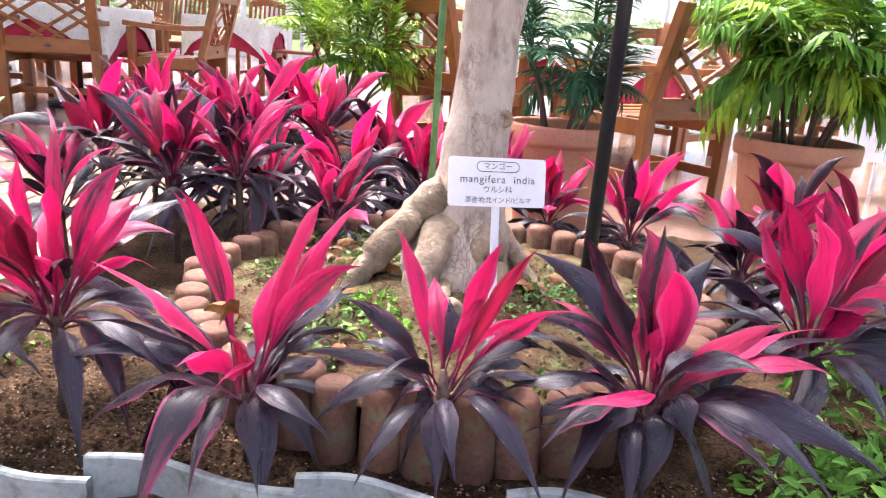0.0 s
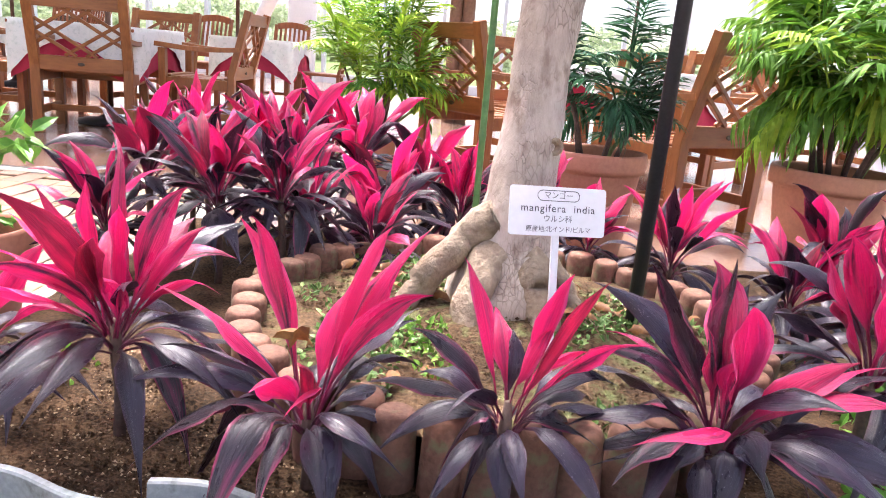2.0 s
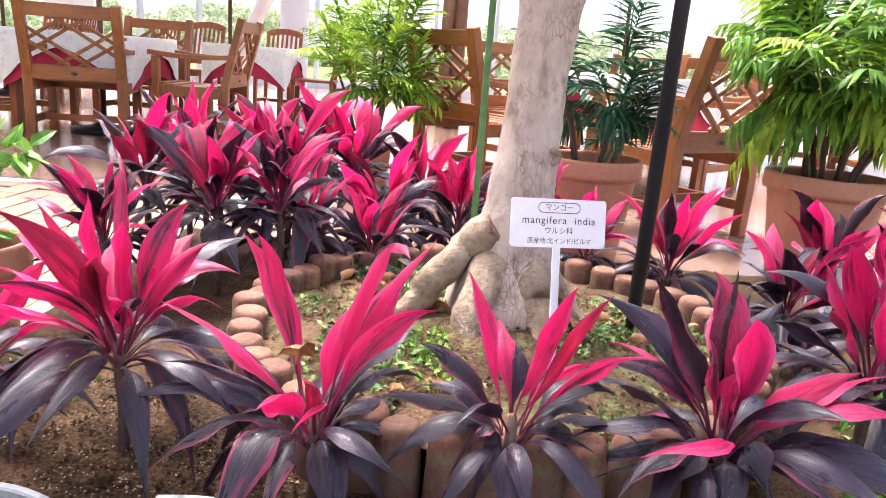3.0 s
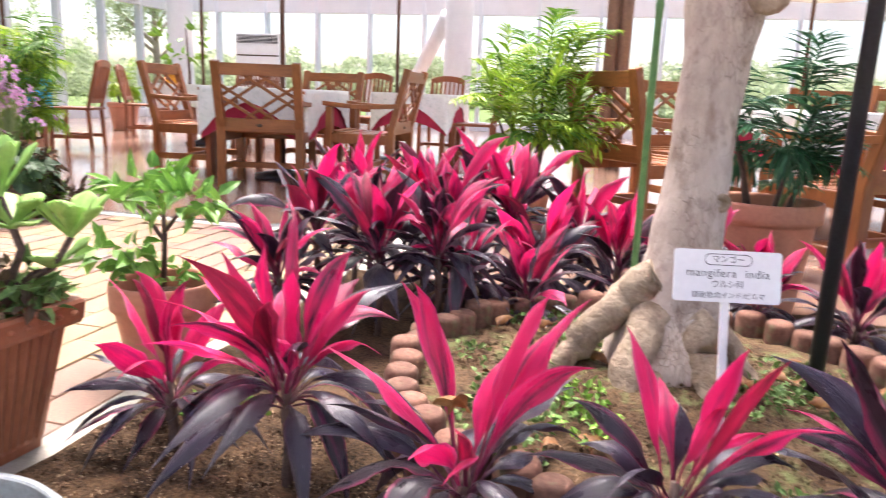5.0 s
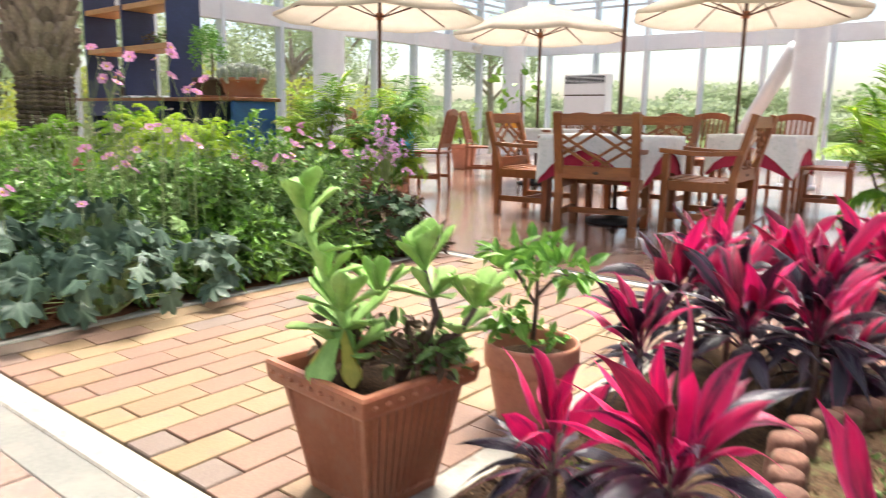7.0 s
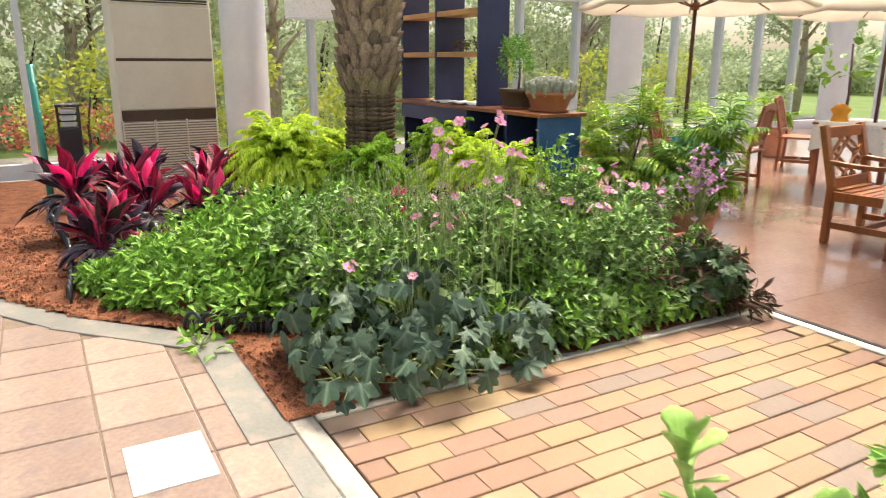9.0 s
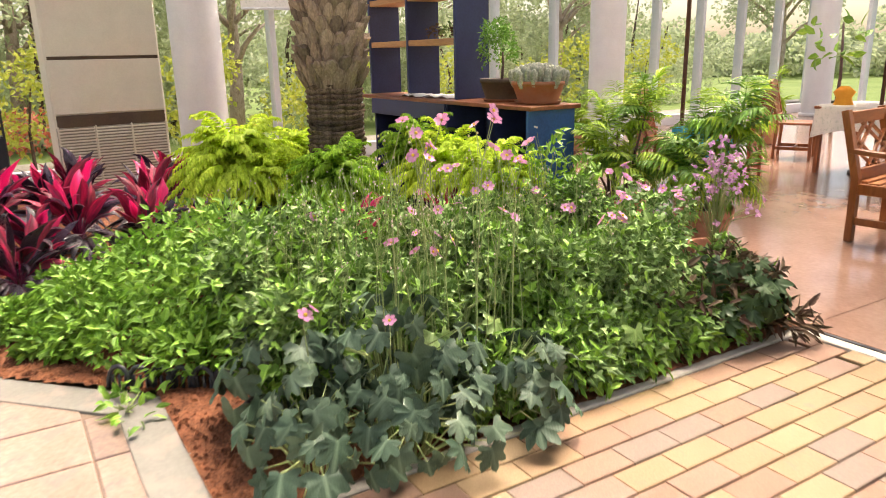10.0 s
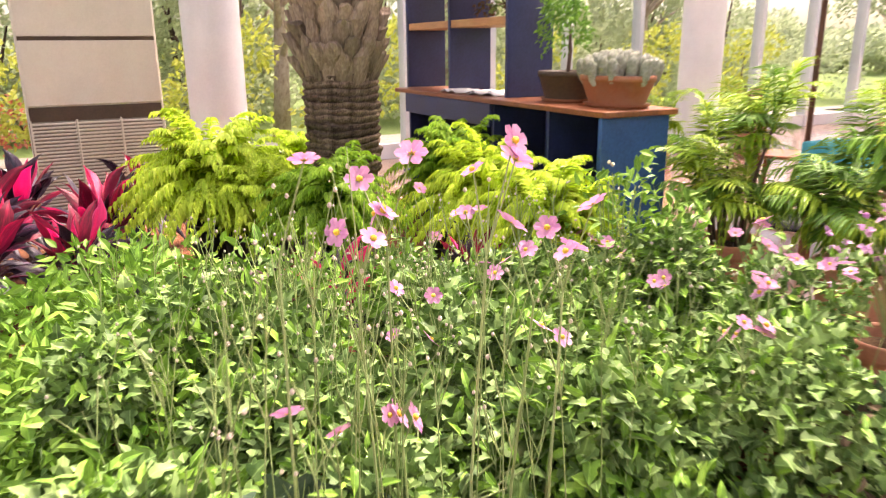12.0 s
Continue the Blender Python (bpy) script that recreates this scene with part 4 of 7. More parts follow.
# ---- mango tree ----
tree = thing("mango_tree", pose(0, 0, 0), "mango tree with smooth grey bark and gnarled roots", "tree")
h = G()
path = [(0.075, 1.64, 0.1), (0.075, 1.645, 0.2), (0.08, 1.655, 0.3), (0.088, 1.67, 0.42), (0.098, 1.69, 0.55), (0.108, 1.71, 0.7), (0.115, 1.73, 0.85), (0.125, 1.75, 0.95), (0.13, 1.76, 1.05), (0.12, 1.78, 1.25), (0.13, 1.8, 1.6), (0.12, 1.83, 2.2)]
rad = [0.16, 0.142, 0.108, 0.08, 0.07, 0.068, 0.069, 0.082, 0.085, 0.066, 0.06, 0.05]
fine_p, fine_r = [], []
for i in range(len(path) - 1):
    for k in range(5):
        t = k / 5
        fine_p.append(Vector(path[i]).lerp(Vector(path[i + 1]), t))
        fine_r.append(rad[i] * (1 - t) + rad[i + 1] * t)
tube(h, fine_p, fine_r, 28)
v = h.v[-1]
for i, p in enumerate(v):
    c = Vector(fine_p[i // 28])
    d = Vector(p) - c
    swell = max(0.0, 1 - (p[2] - 0.1) / 0.3)
    k = 1 + (0.1 + 0.16 * swell) * noise.noise((p[0] * 9, p[1] * 9, p[2] * 7)) + 0.1 * swell * noise.noise((p[0] * 17, p[1] * 17, p[2] * 11)) + 0.06 * noise.noise((p[0] * 30, p[1] * 30, p[2] * 24))
    v[i] = c + d * k
part("trunk", h, M_BARK, tree, smooth=True)
for cx, cz, rr in ((0.15, 0.545, 0.022), (0.1, 0.8, 0.018), (0.2, 0.98, 0.045)):
    h = G()
    lathe(h, [(rr, 0), (rr * 0.9, rr * 0.35), (rr * 0.5, rr * 0.45), (rr * 0.25, rr * 0.2), (0.001, rr * 0.15)], 12)
    hv = h.v[-1]
    h.v[-1] = np.stack([hv[:, 0] + cx, 1.66 - hv[:, 2] - (0.02 if cz < 0.7 else -0.015), hv[:, 1] + cz], 1)
    part("knot", h, M_ROOT, tree, "dark healed knot", smooth=True)
for pts, r0 in ((((0.05, 1.63, 0.37), (-0.03, 1.61, 0.32), (-0.1, 1.58, 0.25), (-0.15, 1.55, 0.18), (-0.18, 1.51, 0.1)), 0.05), (((0.05, 1.62, 0.3), (0.015, 1.55, 0.26), (-0.01, 1.49, 0.2), (-0.02, 1.44, 0.14), (-0.02, 1.4, 0.08)), 0.055),
               (((0.12, 1.6, 0.28), (0.14, 1.54, 0.22), (0.16, 1.49, 0.16), (0.17, 1.45, 0.09)), 0.05), (((0.14, 1.64, 0.3), (0.21, 1.6, 0.22), (0.26, 1.56, 0.16), (0.3, 1.53, 0.1)), 0.026), (((0.05, 1.57, 0.2), (0.04, 1.42, 0.17), (0.07, 1.36, 0.19), (0.1, 1.4, 0.15)), 0.02),
               (((0.08, 1.7, 0.28), (0.06, 1.8, 0.2), (0.02, 1.88, 0.1)), 0.06)):
    h = G()
    fp, fr = [], []
    for i in range(len(pts) - 1):
        for k in range(4):
            t = k / 4
            fp.append(Vector(pts[i]).lerp(Vector(pts[i + 1]), t) + Vector([0.014 * noise.noise((i * 3.1 + k, r0 * 90, q)) for q in (0, 5, 9)]))
            fr.append(r0 * (1.0 - 0.5 * (i + t) / (len(pts) - 1)) * (1 + 0.2 * noise.noise(((i + t) * 1.7, r0 * 50, pts[0][0] * 30))))
    tube(h, fp, fr, 18)
    rv = h.v[-1]
    for i, p in enumerate(rv):
        c = Vector(fp[i // 18])
        rv[i] = c + (Vector(p) - c) * (1 + 0.14 * noise.noise((p[0] * 22, p[1] * 22, p[2] * 22)) + 0.1 * noise.noise((p[0] * 60, p[1] * 60, p[2] * 60)))
    part("root", h, M_ROOT, tree, smooth=True)
# limbs and leaves overhead
h = G()
tube(h, [(0.13, 1.76, 1.0), (0.22, 1.72, 1.3), (0.36, 1.7, 1.8), (0.5, 1.75, 2.3)], [0.05, 0.045, 0.035, 0.02], 12)
tube(h, [(0.12, 1.78, 1.7), (-0.05, 1.9, 2.1), (-0.3, 2.1, 2.5)], [0.04, 0.03, 0.015], 10)
part("limb", h, M_BARK, tree, smooth=True)
h = G()
foliage_mass(h, rng, [(0.3, 1.8, 2.6, 0.5, 0.5, 0.4), (-0.3, 2.1, 2.7, 0.45, 0.45, 0.35), (0.1, 2.0, 3.0, 0.5, 0.5, 0.4)], 220, 0.17, 0.04, -0.8, 0.5)
part("crown", h, M_DEEP, tree, "dark green leaves")

# stakes
bamboo = thing("bamboo_stake", pose(-0.01, 1.85, 0.1), "green bamboo garden stake beside the tree", "stake")
h = G()
lathe(h, [q for i in range(9) for q in ((0.0095, i * 0.22), (0.0088, i * 0.22 + 0.01), (0.0088, i * 0.22 + 0.2), (0.0105, i * 0.22 + 0.217))], 12)
part("cane", h, M_BAMBOO, bamboo, smooth=True)
pole = thing("metal_pole", pose(0.375, 1.6, 0.08), "thin black painted metal pole standing in the bed", "pole")
part("shaft", tube(G(), [(0, 0, 0), (0.02, 0, 3.4)], 0.0165, 16), M_BLACK, pole, smooth=True)
part("foot", lathe(G(), [(0.017, 0.0), (0.024, 0.0), (0.024, 0.05), (0.017, 0.06)], 16), M_BLACK, pole, smooth=True)

# label
SIGN = Matrix.Translation((0.121, 1.226, 0.4785)) @ pose(0, 0, 0, -13, 0, 15.5) @ pose(0, 0, 0, 90, 0, 0) @ pose(0, 0, 0, 0, 0, -1)
sign = thing("plant_label", SIGN, "white plastic name plate on a stake before the tree", "sign")
h = G()
prof = []
W2, H2, R = 0.089, 0.0425, 0.006
for cx, cy, a0 in ((W2 - R, H2 - R, 0), (-W2 + R, H2 - R, 90), (-W2 + R, -H2 + R, 180), (W2 - R, -H2 + R, 270)):
    for k in range(5):
        a = radians(a0 + 22.5 * k)
        prof.append((cx + R * math.cos(a), cy + R * math.sin(a)))
nn = len(prof)
h.add([(x, y, 0.0015) for x, y in prof] + [(x, y, -0.0015) for x, y in prof], [tuple(range(nn)), tuple(reversed(range(nn, 2 * nn)))] + [(i, nn + i, nn + (i + 1) % nn, (i + 1) % nn) for i in range(nn)])
part("plate", h, M_SIGN, sign)
part("label_stake", box(G(), (0.0, -0.16, -0.006), (0.014, 0.36, 0.006), 0.002), M_SIGN, sign)
h = G()
ov = []
for cx, a0 in ((0.03, -90), (-0.03, 90)):
    for k in range(9):
        a = radians(a0 + 22.5 * k)
        ov.append((cx + math.cos(a) * 0.0095, 0.027 + math.sin(a) * 0.0095))
k = len(ov)
inner = [(x * 0.97 if abs(x) > 0.02 else x, 0.027 + (y - 0.027) * 0.87) for x, y in ov]
h.add([(x, y, 0.0019) for x, y in ov] + [(x, y, 0.0019) for x, y in inner], [(i, (i + 1) % k, k + (i + 1) % k, k + i) for i in range(k)])
part("outline", h, M_INK, sign)


def lettering(text, x, y, size, spacing, parent):
    cu = bpy.data.curves.new("text", "FONT")
    cu.body, cu.size, cu.align_x, cu.align_y, cu.space_character = text, size, "CENTER", "CENTER", spacing
    tmp = new("text", cu)
    bpy.context.view_layer.update()
    me = bpy.data.meshes.new_from_object(tmp.evaluated_get(bpy.context.evaluated_depsgraph_get()))
    bpy.data.objects.remove(tmp)
    me.materials.clear()
    part("writing", me, M_INK, parent, m=pose(x, y, 0.0021))


lettering("マンゴー", 0, 0.027, 0.0135, 1.0, sign)
lettering("mangifera  india", 0, 0.0045, 0.0185, 1.15, sign)
lettering("ウルシ科", 0, -0.0135, 0.0135, 1.0, sign)
lettering("原産地:北インド/ビルマ", 0.002, -0.0315, 0.0115, 1.0, sign)

# ---- pots ----
def round_pot(x, y, r, hgt, z=0.0, material=None, label="terracotta pot with a thick rolled rim", group="terracotta pots"):
    p = thing("flower_pot", pose(x, y, z), label, "pot", group)
    prof = [(0.001, 0.0), (r * 0.7, 0.0), (r * 0.72, 0.02), (r * 0.9, hgt - 0.085), (r * 0.91, hgt - 0.075), (r * 0.99, hgt - 0.07), (r * 1.0, hgt - 0.055), (r * 1.0, hgt - 0.01), (r * 0.985, hgt), (r * 0.93, hgt), (r * 0.9, hgt - 0.01), (r * 0.88, hgt - 0.06)]
    part("body", lathe(G(), prof, 48), material or M_TERRA, p, smooth=True)
    h = G()
    lathe(h, [(r * 0.885, hgt - 0.055), (r * 0.4, hgt - 0.035), (0.001, hgt - 0.03)], 32)
    part("soil", h, M_SOIL, p, smooth=True)
    return p


def areca(x, y, z, height, spread, seed, n, material, label, leaflet=0.2, droop=0.35, group="potted palms", other=None, pairs=13, width=0.17, skirt=6):
    """A clump of ringed canes, each topped by arching feather leaves."""
    rg = np.random.default_rng(seed)
    c = thing("areca_palm", pose(x, y, z), label, "palm", group)
    canes = max(6, n // 4)
    each = max(3, round(1.3 * n / canes))
    for i in range(canes):
        a = 2.4 * i + rg.uniform(-0.4, 0.4)
        q = 0.03 + 0.07 * rg.uniform(0.2, 1) * spread / 0.5
        lean = spread * rg.uniform(0.04, 0.34)
        top = height * (0.14 + 0.53 * ((i * 0.618) % 1))
        foot = Vector((q * math.cos(a), q * math.sin(a), -0.04))
        head = Vector((math.cos(a) * (q + lean), math.sin(a) * (q + lean), top))
        mid = foot.lerp(head, 0.55) - Vector((math.cos(a), math.sin(a), 0)) * lean * 0.12
        part("cane", tube(G(), [foot, mid, head], [0.012, 0.0095, 0.006], 7), M_STALK if i % 3 == 0 else M_STEM, c, smooth=True)
        for k in range(each):
            b = a + (k / each - 0.5) * 5.0 + rg.uniform(-0.35, 0.35)
            e = (0.35, 1.05, 0.7, 1.3, 0.05)[k % 5] + rg.uniform(-0.25, 0.25) - 0.5 * max(0, droop - 0.45)
            ln = spread * rg.uniform(0.6, 0.95) * (1.15 if e > 0.8 else 1.0)
            tip = head + Vector((math.cos(b) * math.cos(e) * ln, math.sin(b) * math.cos(e) * ln, math.sin(e) * ln * 0.9))
            tip.z = min(tip.z, height * rg.uniform(0.9, 1.06))
            h = G()
            frond(h, head - Vector((0, 0, 0.03)), tip, ln * rg.uniform(0.22, 0.38), pairs, leaflet * rg.uniform(0.75, 1.1), width, rg, droop + rg.uniform(-0.15, 0.25), 0.005, 0.2, 0.25)
            part("frond", h, other if other and (i + k) % 3 == 0 else material, c)
    for k in range(skirt):
        a = 2.4 * k + rg.uniform(-0.5, 0.5)
        ln = spread * rg.uniform(0.6, 0.95)
        h = frond(G(), (0.05 * math.cos(a), 0.05 * math.sin(a), height * 0.1), (ln * math.cos(a), ln * math.sin(a), height * rg.uniform(0.02, 0.22)), height * rg.uniform(0.3, 0.5), pairs, leaflet * rg.uniform(0.85, 1.15), width, rg, droop + 0.3, 0.005, 0.3, 0.1)
        part("frond", h, material if k % 2 else other or material, c)
    return c


round_pot(0.45, 2.83, 0.205, 0.42, label="large terracotta pot with a thick rim beside the bed")
areca(0.45, 2.83, 0.39, 0.66, 0.31, 31, 22, M_PALMDEEP, "dark green potted palm in a terracotta pot", 0.15, skirt=4)
round_pot(1.4, 2.86, 0.235, 0.42, label="wide terracotta pot holding a leafy palm")
areca(1.4, 2.86, 0.4, 0.95, 0.52, 32, 46, M_PALMMID, "bushy bright green potted palm", 0.21, 0.55, other=M_PALM, width=0.2, skirt=10)
round_pot(-0.6, 4.12, 0.16, 0.32, label="round terracotta pot standing on the dining floor")
areca(-0.6, 4.12, 0.29, 0.92, 0.5, 33, 48, M_PALM, "yellow-green potted palm on the dining floor", 0.17, 0.3, other=M_PALMMID, pairs=13, width=0.19)

# small round pot with a young citrus
round_pot(-1.22, 1.62, 0.137, 0.24, label="small terracotta pot on the brick paving")
c = thing("young_shrub", pose(-1.22, 1.62, 0.22), "young leafy shrub growing in a small pot", "plant")
h = tube(G(), [(0, 0, 0), (0.01, 0.0, 0.14), (0.0, 0.01, 0.26)], [0.008, 0.007, 0.004], 8)
tube(h, [(0.01, 0, 0.12), (-0.07, 0.02, 0.2), (-0.12, 0.02, 0.23)], [0.006, 0.005, 0.003], 6)
tube(h, [(0.01, 0, 0.15), (0.08, -0.02, 0.22), (0.12, -0.01, 0.23)], [0.006, 0.005, 0.003], 6)
part("stem", h, M_STEM, c, smooth=True)
h = G()
foliage_mass(h, rng, [(-0.02, 0, 0.27, 0.1, 0.1, 0.06), (-0.1, 0.02, 0.23, 0.07, 0.07, 0.045), (0.1, 0, 0.23, 0.08, 0.08, 0.05), (-0.08, -0.04, 0.08, 0.09, 0.08, 0.05)], 34, 0.062, 0.034, -0.4, 0.3)
foliage_mass(h, rng, [(0, 0, 0.03, 0.1, 0.1, 0.03)], 60, 0.035, 0.02, -0.1)
part("foliage", h, M_CITRUS, c)

# square ribbed pot with succulents
pot = thing("square_pot", pose(-1.29, 1.04, 0.004, 0, 0, -5), "square ribbed terracotta pot with weathered sides", "pot")
h = G()


def square_loop(half, z, ribs):
    out = []
    for k in range(4):
        a = k * math.pi / 2
        for i in range(48):
            u = -1 + 2 * i / 48
            d = half - (0.008 * (0.5 + 0.5 * math.cos(i * math.pi / 2)) if ribs and 3 < i < 45 else 0)
            x, y = u * half, -d
            if abs(u) > 0.96:
                y = -half + (abs(u) - 0.96) * half * 0.4
            out.append((x * math.cos(a) - y * math.sin(a), x * math.sin(a) + y * math.cos(a), z))
    return out


loops = [square_loop(0.104, 0.0, False), square_loop(0.106, 0.02, False), square_loop(0.108, 0.026, True), square_loop(0.147, 0.252, True), square_loop(0.149, 0.258, False),
         square_loop(0.168, 0.262, False), square_loop(0.172, 0.27, False), square_loop(0.176, 0.305, False), square_loop(0.172, 0.312, False), square_loop(0.156, 0.312, False), square_loop(0.15, 0.3, False), square_loop(0.14, 0.26, False)]
k = len(loops[0])
h.add([p for lp in loops for p in lp], [(i * k + j, i * k + (j + 1) % k, (i + 1) * k + (j + 1) % k, (i + 1) * k + j) for i in range(len(loops) - 1) for j in range(k)] + [tuple(reversed(range(k)))])
part("body", h, M_TERRA_DARK, pot)
bead = lathe(G(), [(0.001, -0.006), (0.006, -0.004), (0.008, 0.0), (0.006, 0.004), (0.001, 0.006)], 8).mesh("bead", True)
for k in range(4):
    for i in range(9):
        a = k * 90
        part("bead", bead, M_TERRA_DARK, pot, m=pose(0, 0, 0, 0, 0, a) @ pose((-4 + i) * 0.036, -0.174, 0.288))
h = G()
h.add([(-0.145, -0.145, 0.265), (0.145, -0.145, 0.265), (0.145, 0.145, 0.265), (-0.145, 0.145, 0.265)], [(0, 1, 2, 3)])
part("soil", h, M_SOIL, pot)


def fat_leaf(h, p, az, elev, length, width, droop=0.3):
    """A thick spoon-shaped succulent leaf."""
    n = 8
    verts, faces, uv = [], [], []
    dirh = Vector((math.cos(az), math.sin(az), 0))
    side = Vector((-dirh.y, dirh.x, 0))
    q = Vector(p)
    for i in range(n + 1):
        s = i / n
        e = elev - droop * s * 1.6
        t = dirh * math.cos(e) + Vector((0, 0, math.sin(e)))
        if i:
            q = q + t * (length / n)
        w = width * 0.5 * (0.28 + 0.72 * s ** 1.2) if s < 0.72 else width * 0.5 * math.sqrt(max(0.0, 1 - ((s - 0.72) / 0.285) ** 2))
        nr = side.cross(t) * -1
        th = 0.12 * w + 0.002
        for u in (-1, -0.6, 0, 0.6, 1):
            verts.append(q + side * (u * w) + nr * (th * (1 - u * u) + 0.25 * w * u * u))
            uv.append((u * 0.5 + 0.5, s))
        for u in (0.6, 0, -0.6):
            verts.append(q + side * (u * w) - nr * (th * (1 - u * u) - 0.2 * w * u * u))
            uv.append((u * 0.5 + 0.5, s))
        if i:
            b = (i - 1) * 8
            faces += [(b + j, b + (j + 1) % 8, b + 8 + (j + 1) % 8, b + 8 + j) for j in range(8)]
    h.add(verts, faces, uv)


succ = thing("succulent", pose(-1.29, 1.04, 0.27), "tall bright green succulent with spoon-shaped leaves", "plant")
STEMS = [([(-0.02, -0.03, 0.0), (-0.03, -0.04, 0.09), (-0.05, -0.06, 0.17), (-0.09, -0.08, 0.28), (-0.11, -0.09, 0.33), (-0.12, -0.093, 0.37)], 0.012),
         ([(0.05, 0.03, 0.0), (0.1, 0.06, 0.08), (0.13, 0.07, 0.16), (0.1, 0.06, 0.26)], 0.01), ([(0.1, 0.06, 0.08), (0.17, 0.1, 0.12), (0.2, 0.12, 0.18)], 0.008)]
for pts, r0 in STEMS:
    part("stem", tube(G(), pts, [r0 * (1 - 0.1 * i) for i in range(len(pts))], 10), M_SUCC if r0 > 0.0105 else M_STEM, succ, smooth=True)
fr = random.Random(5)
LEAFSETS = [((-0.12, -0.093, 0.37), 3, 0.9, 0.095, 0.05), ((-0.11, -0.09, 0.33), 2, 0.5, 0.075, 0.028), ((-0.095, -0.082, 0.285), 2, 0.4, 0.075, 0.028), ((-0.075, -0.07, 0.235), 3, 0.5, 0.085, 0.034), ((-0.045, -0.055, 0.16), 7, 0.35, 0.1, 0.038), ((-0.035, -0.045, 0.12), 7, 0.05, 0.105, 0.042), ((-0.03, -0.04, 0.06), 4, 0.3, 0.1, 0.045),
            ((0.1, 0.06, 0.26), 8, 0.8, 0.09, 0.042), ((0.12, 0.065, 0.2), 6, 0.3, 0.085, 0.04), ((0.2, 0.12, 0.18), 6, 0.5, 0.085, 0.038), ((0.17, 0.1, 0.12), 3, 0.0, 0.07, 0.04), ((0.02, 0.0, 0.2), 4, 0.7, 0.08, 0.035)]
for p, n, el, ln, wd in LEAFSETS:
    for i in range(round(n * 1.4)):
        h = G()
        fat_leaf(h, p, 2.4 * i + fr.uniform(-0.3, 0.3), el + 0.3 + fr.uniform(-0.3, 0.3), ln * fr.uniform(1.0, 1.4), wd * fr.uniform(1.15, 1.45), fr.uniform(-0.2, 0.25))
        part("leaf", h, M_SUCC, succ, smooth=True)
for az, el, ln, wd, tone in ((-1.25, -0.55, 0.15, 0.075, M_SUCC), (-2.3, -0.75, 0.14, 0.05, M_YELLOWING), (-0.45, -0.7, 0.14, 0.05, M_YELLOWING), (-1.75, -0.9, 0.15, 0.055, M_YELLOWING)):
    h = G()
    fat_leaf(h, (-0.03, -0.07, 0.13), az, el, ln, wd, 0.25)
    part("leaf", h, tone, succ, "yellowing hanging leaf" if tone is M_YELLOWING else "", smooth=True)
dark = thing("dark_sedum", pose(-1.36, 1.07, 0.27), "low purple-grey sedum filling the square pot", "plant")
h = G()
foliage_mass(h, rng, [(-0.05, 0.02, 0.05, 0.09, 0.1, 0.08), (0.12, 0.03, 0.04, 0.1, 0.08, 0.07), (0.2, -0.0, 0.06, 0.05, 0.07, 0.07)], 60, 0.04, 0.02, -0.2)
part("foliage", h, M_BROWNLEAF, dark)
part("foliage", foliage_mass(G(), rng, [(0.05, 0.05, 0.05, 0.12, 0.09, 0.07), (0.2, 0.05, 0.05, 0.05, 0.07, 0.06)], 60, 0.045, 0.026, -0.2), M_GREY, dark)

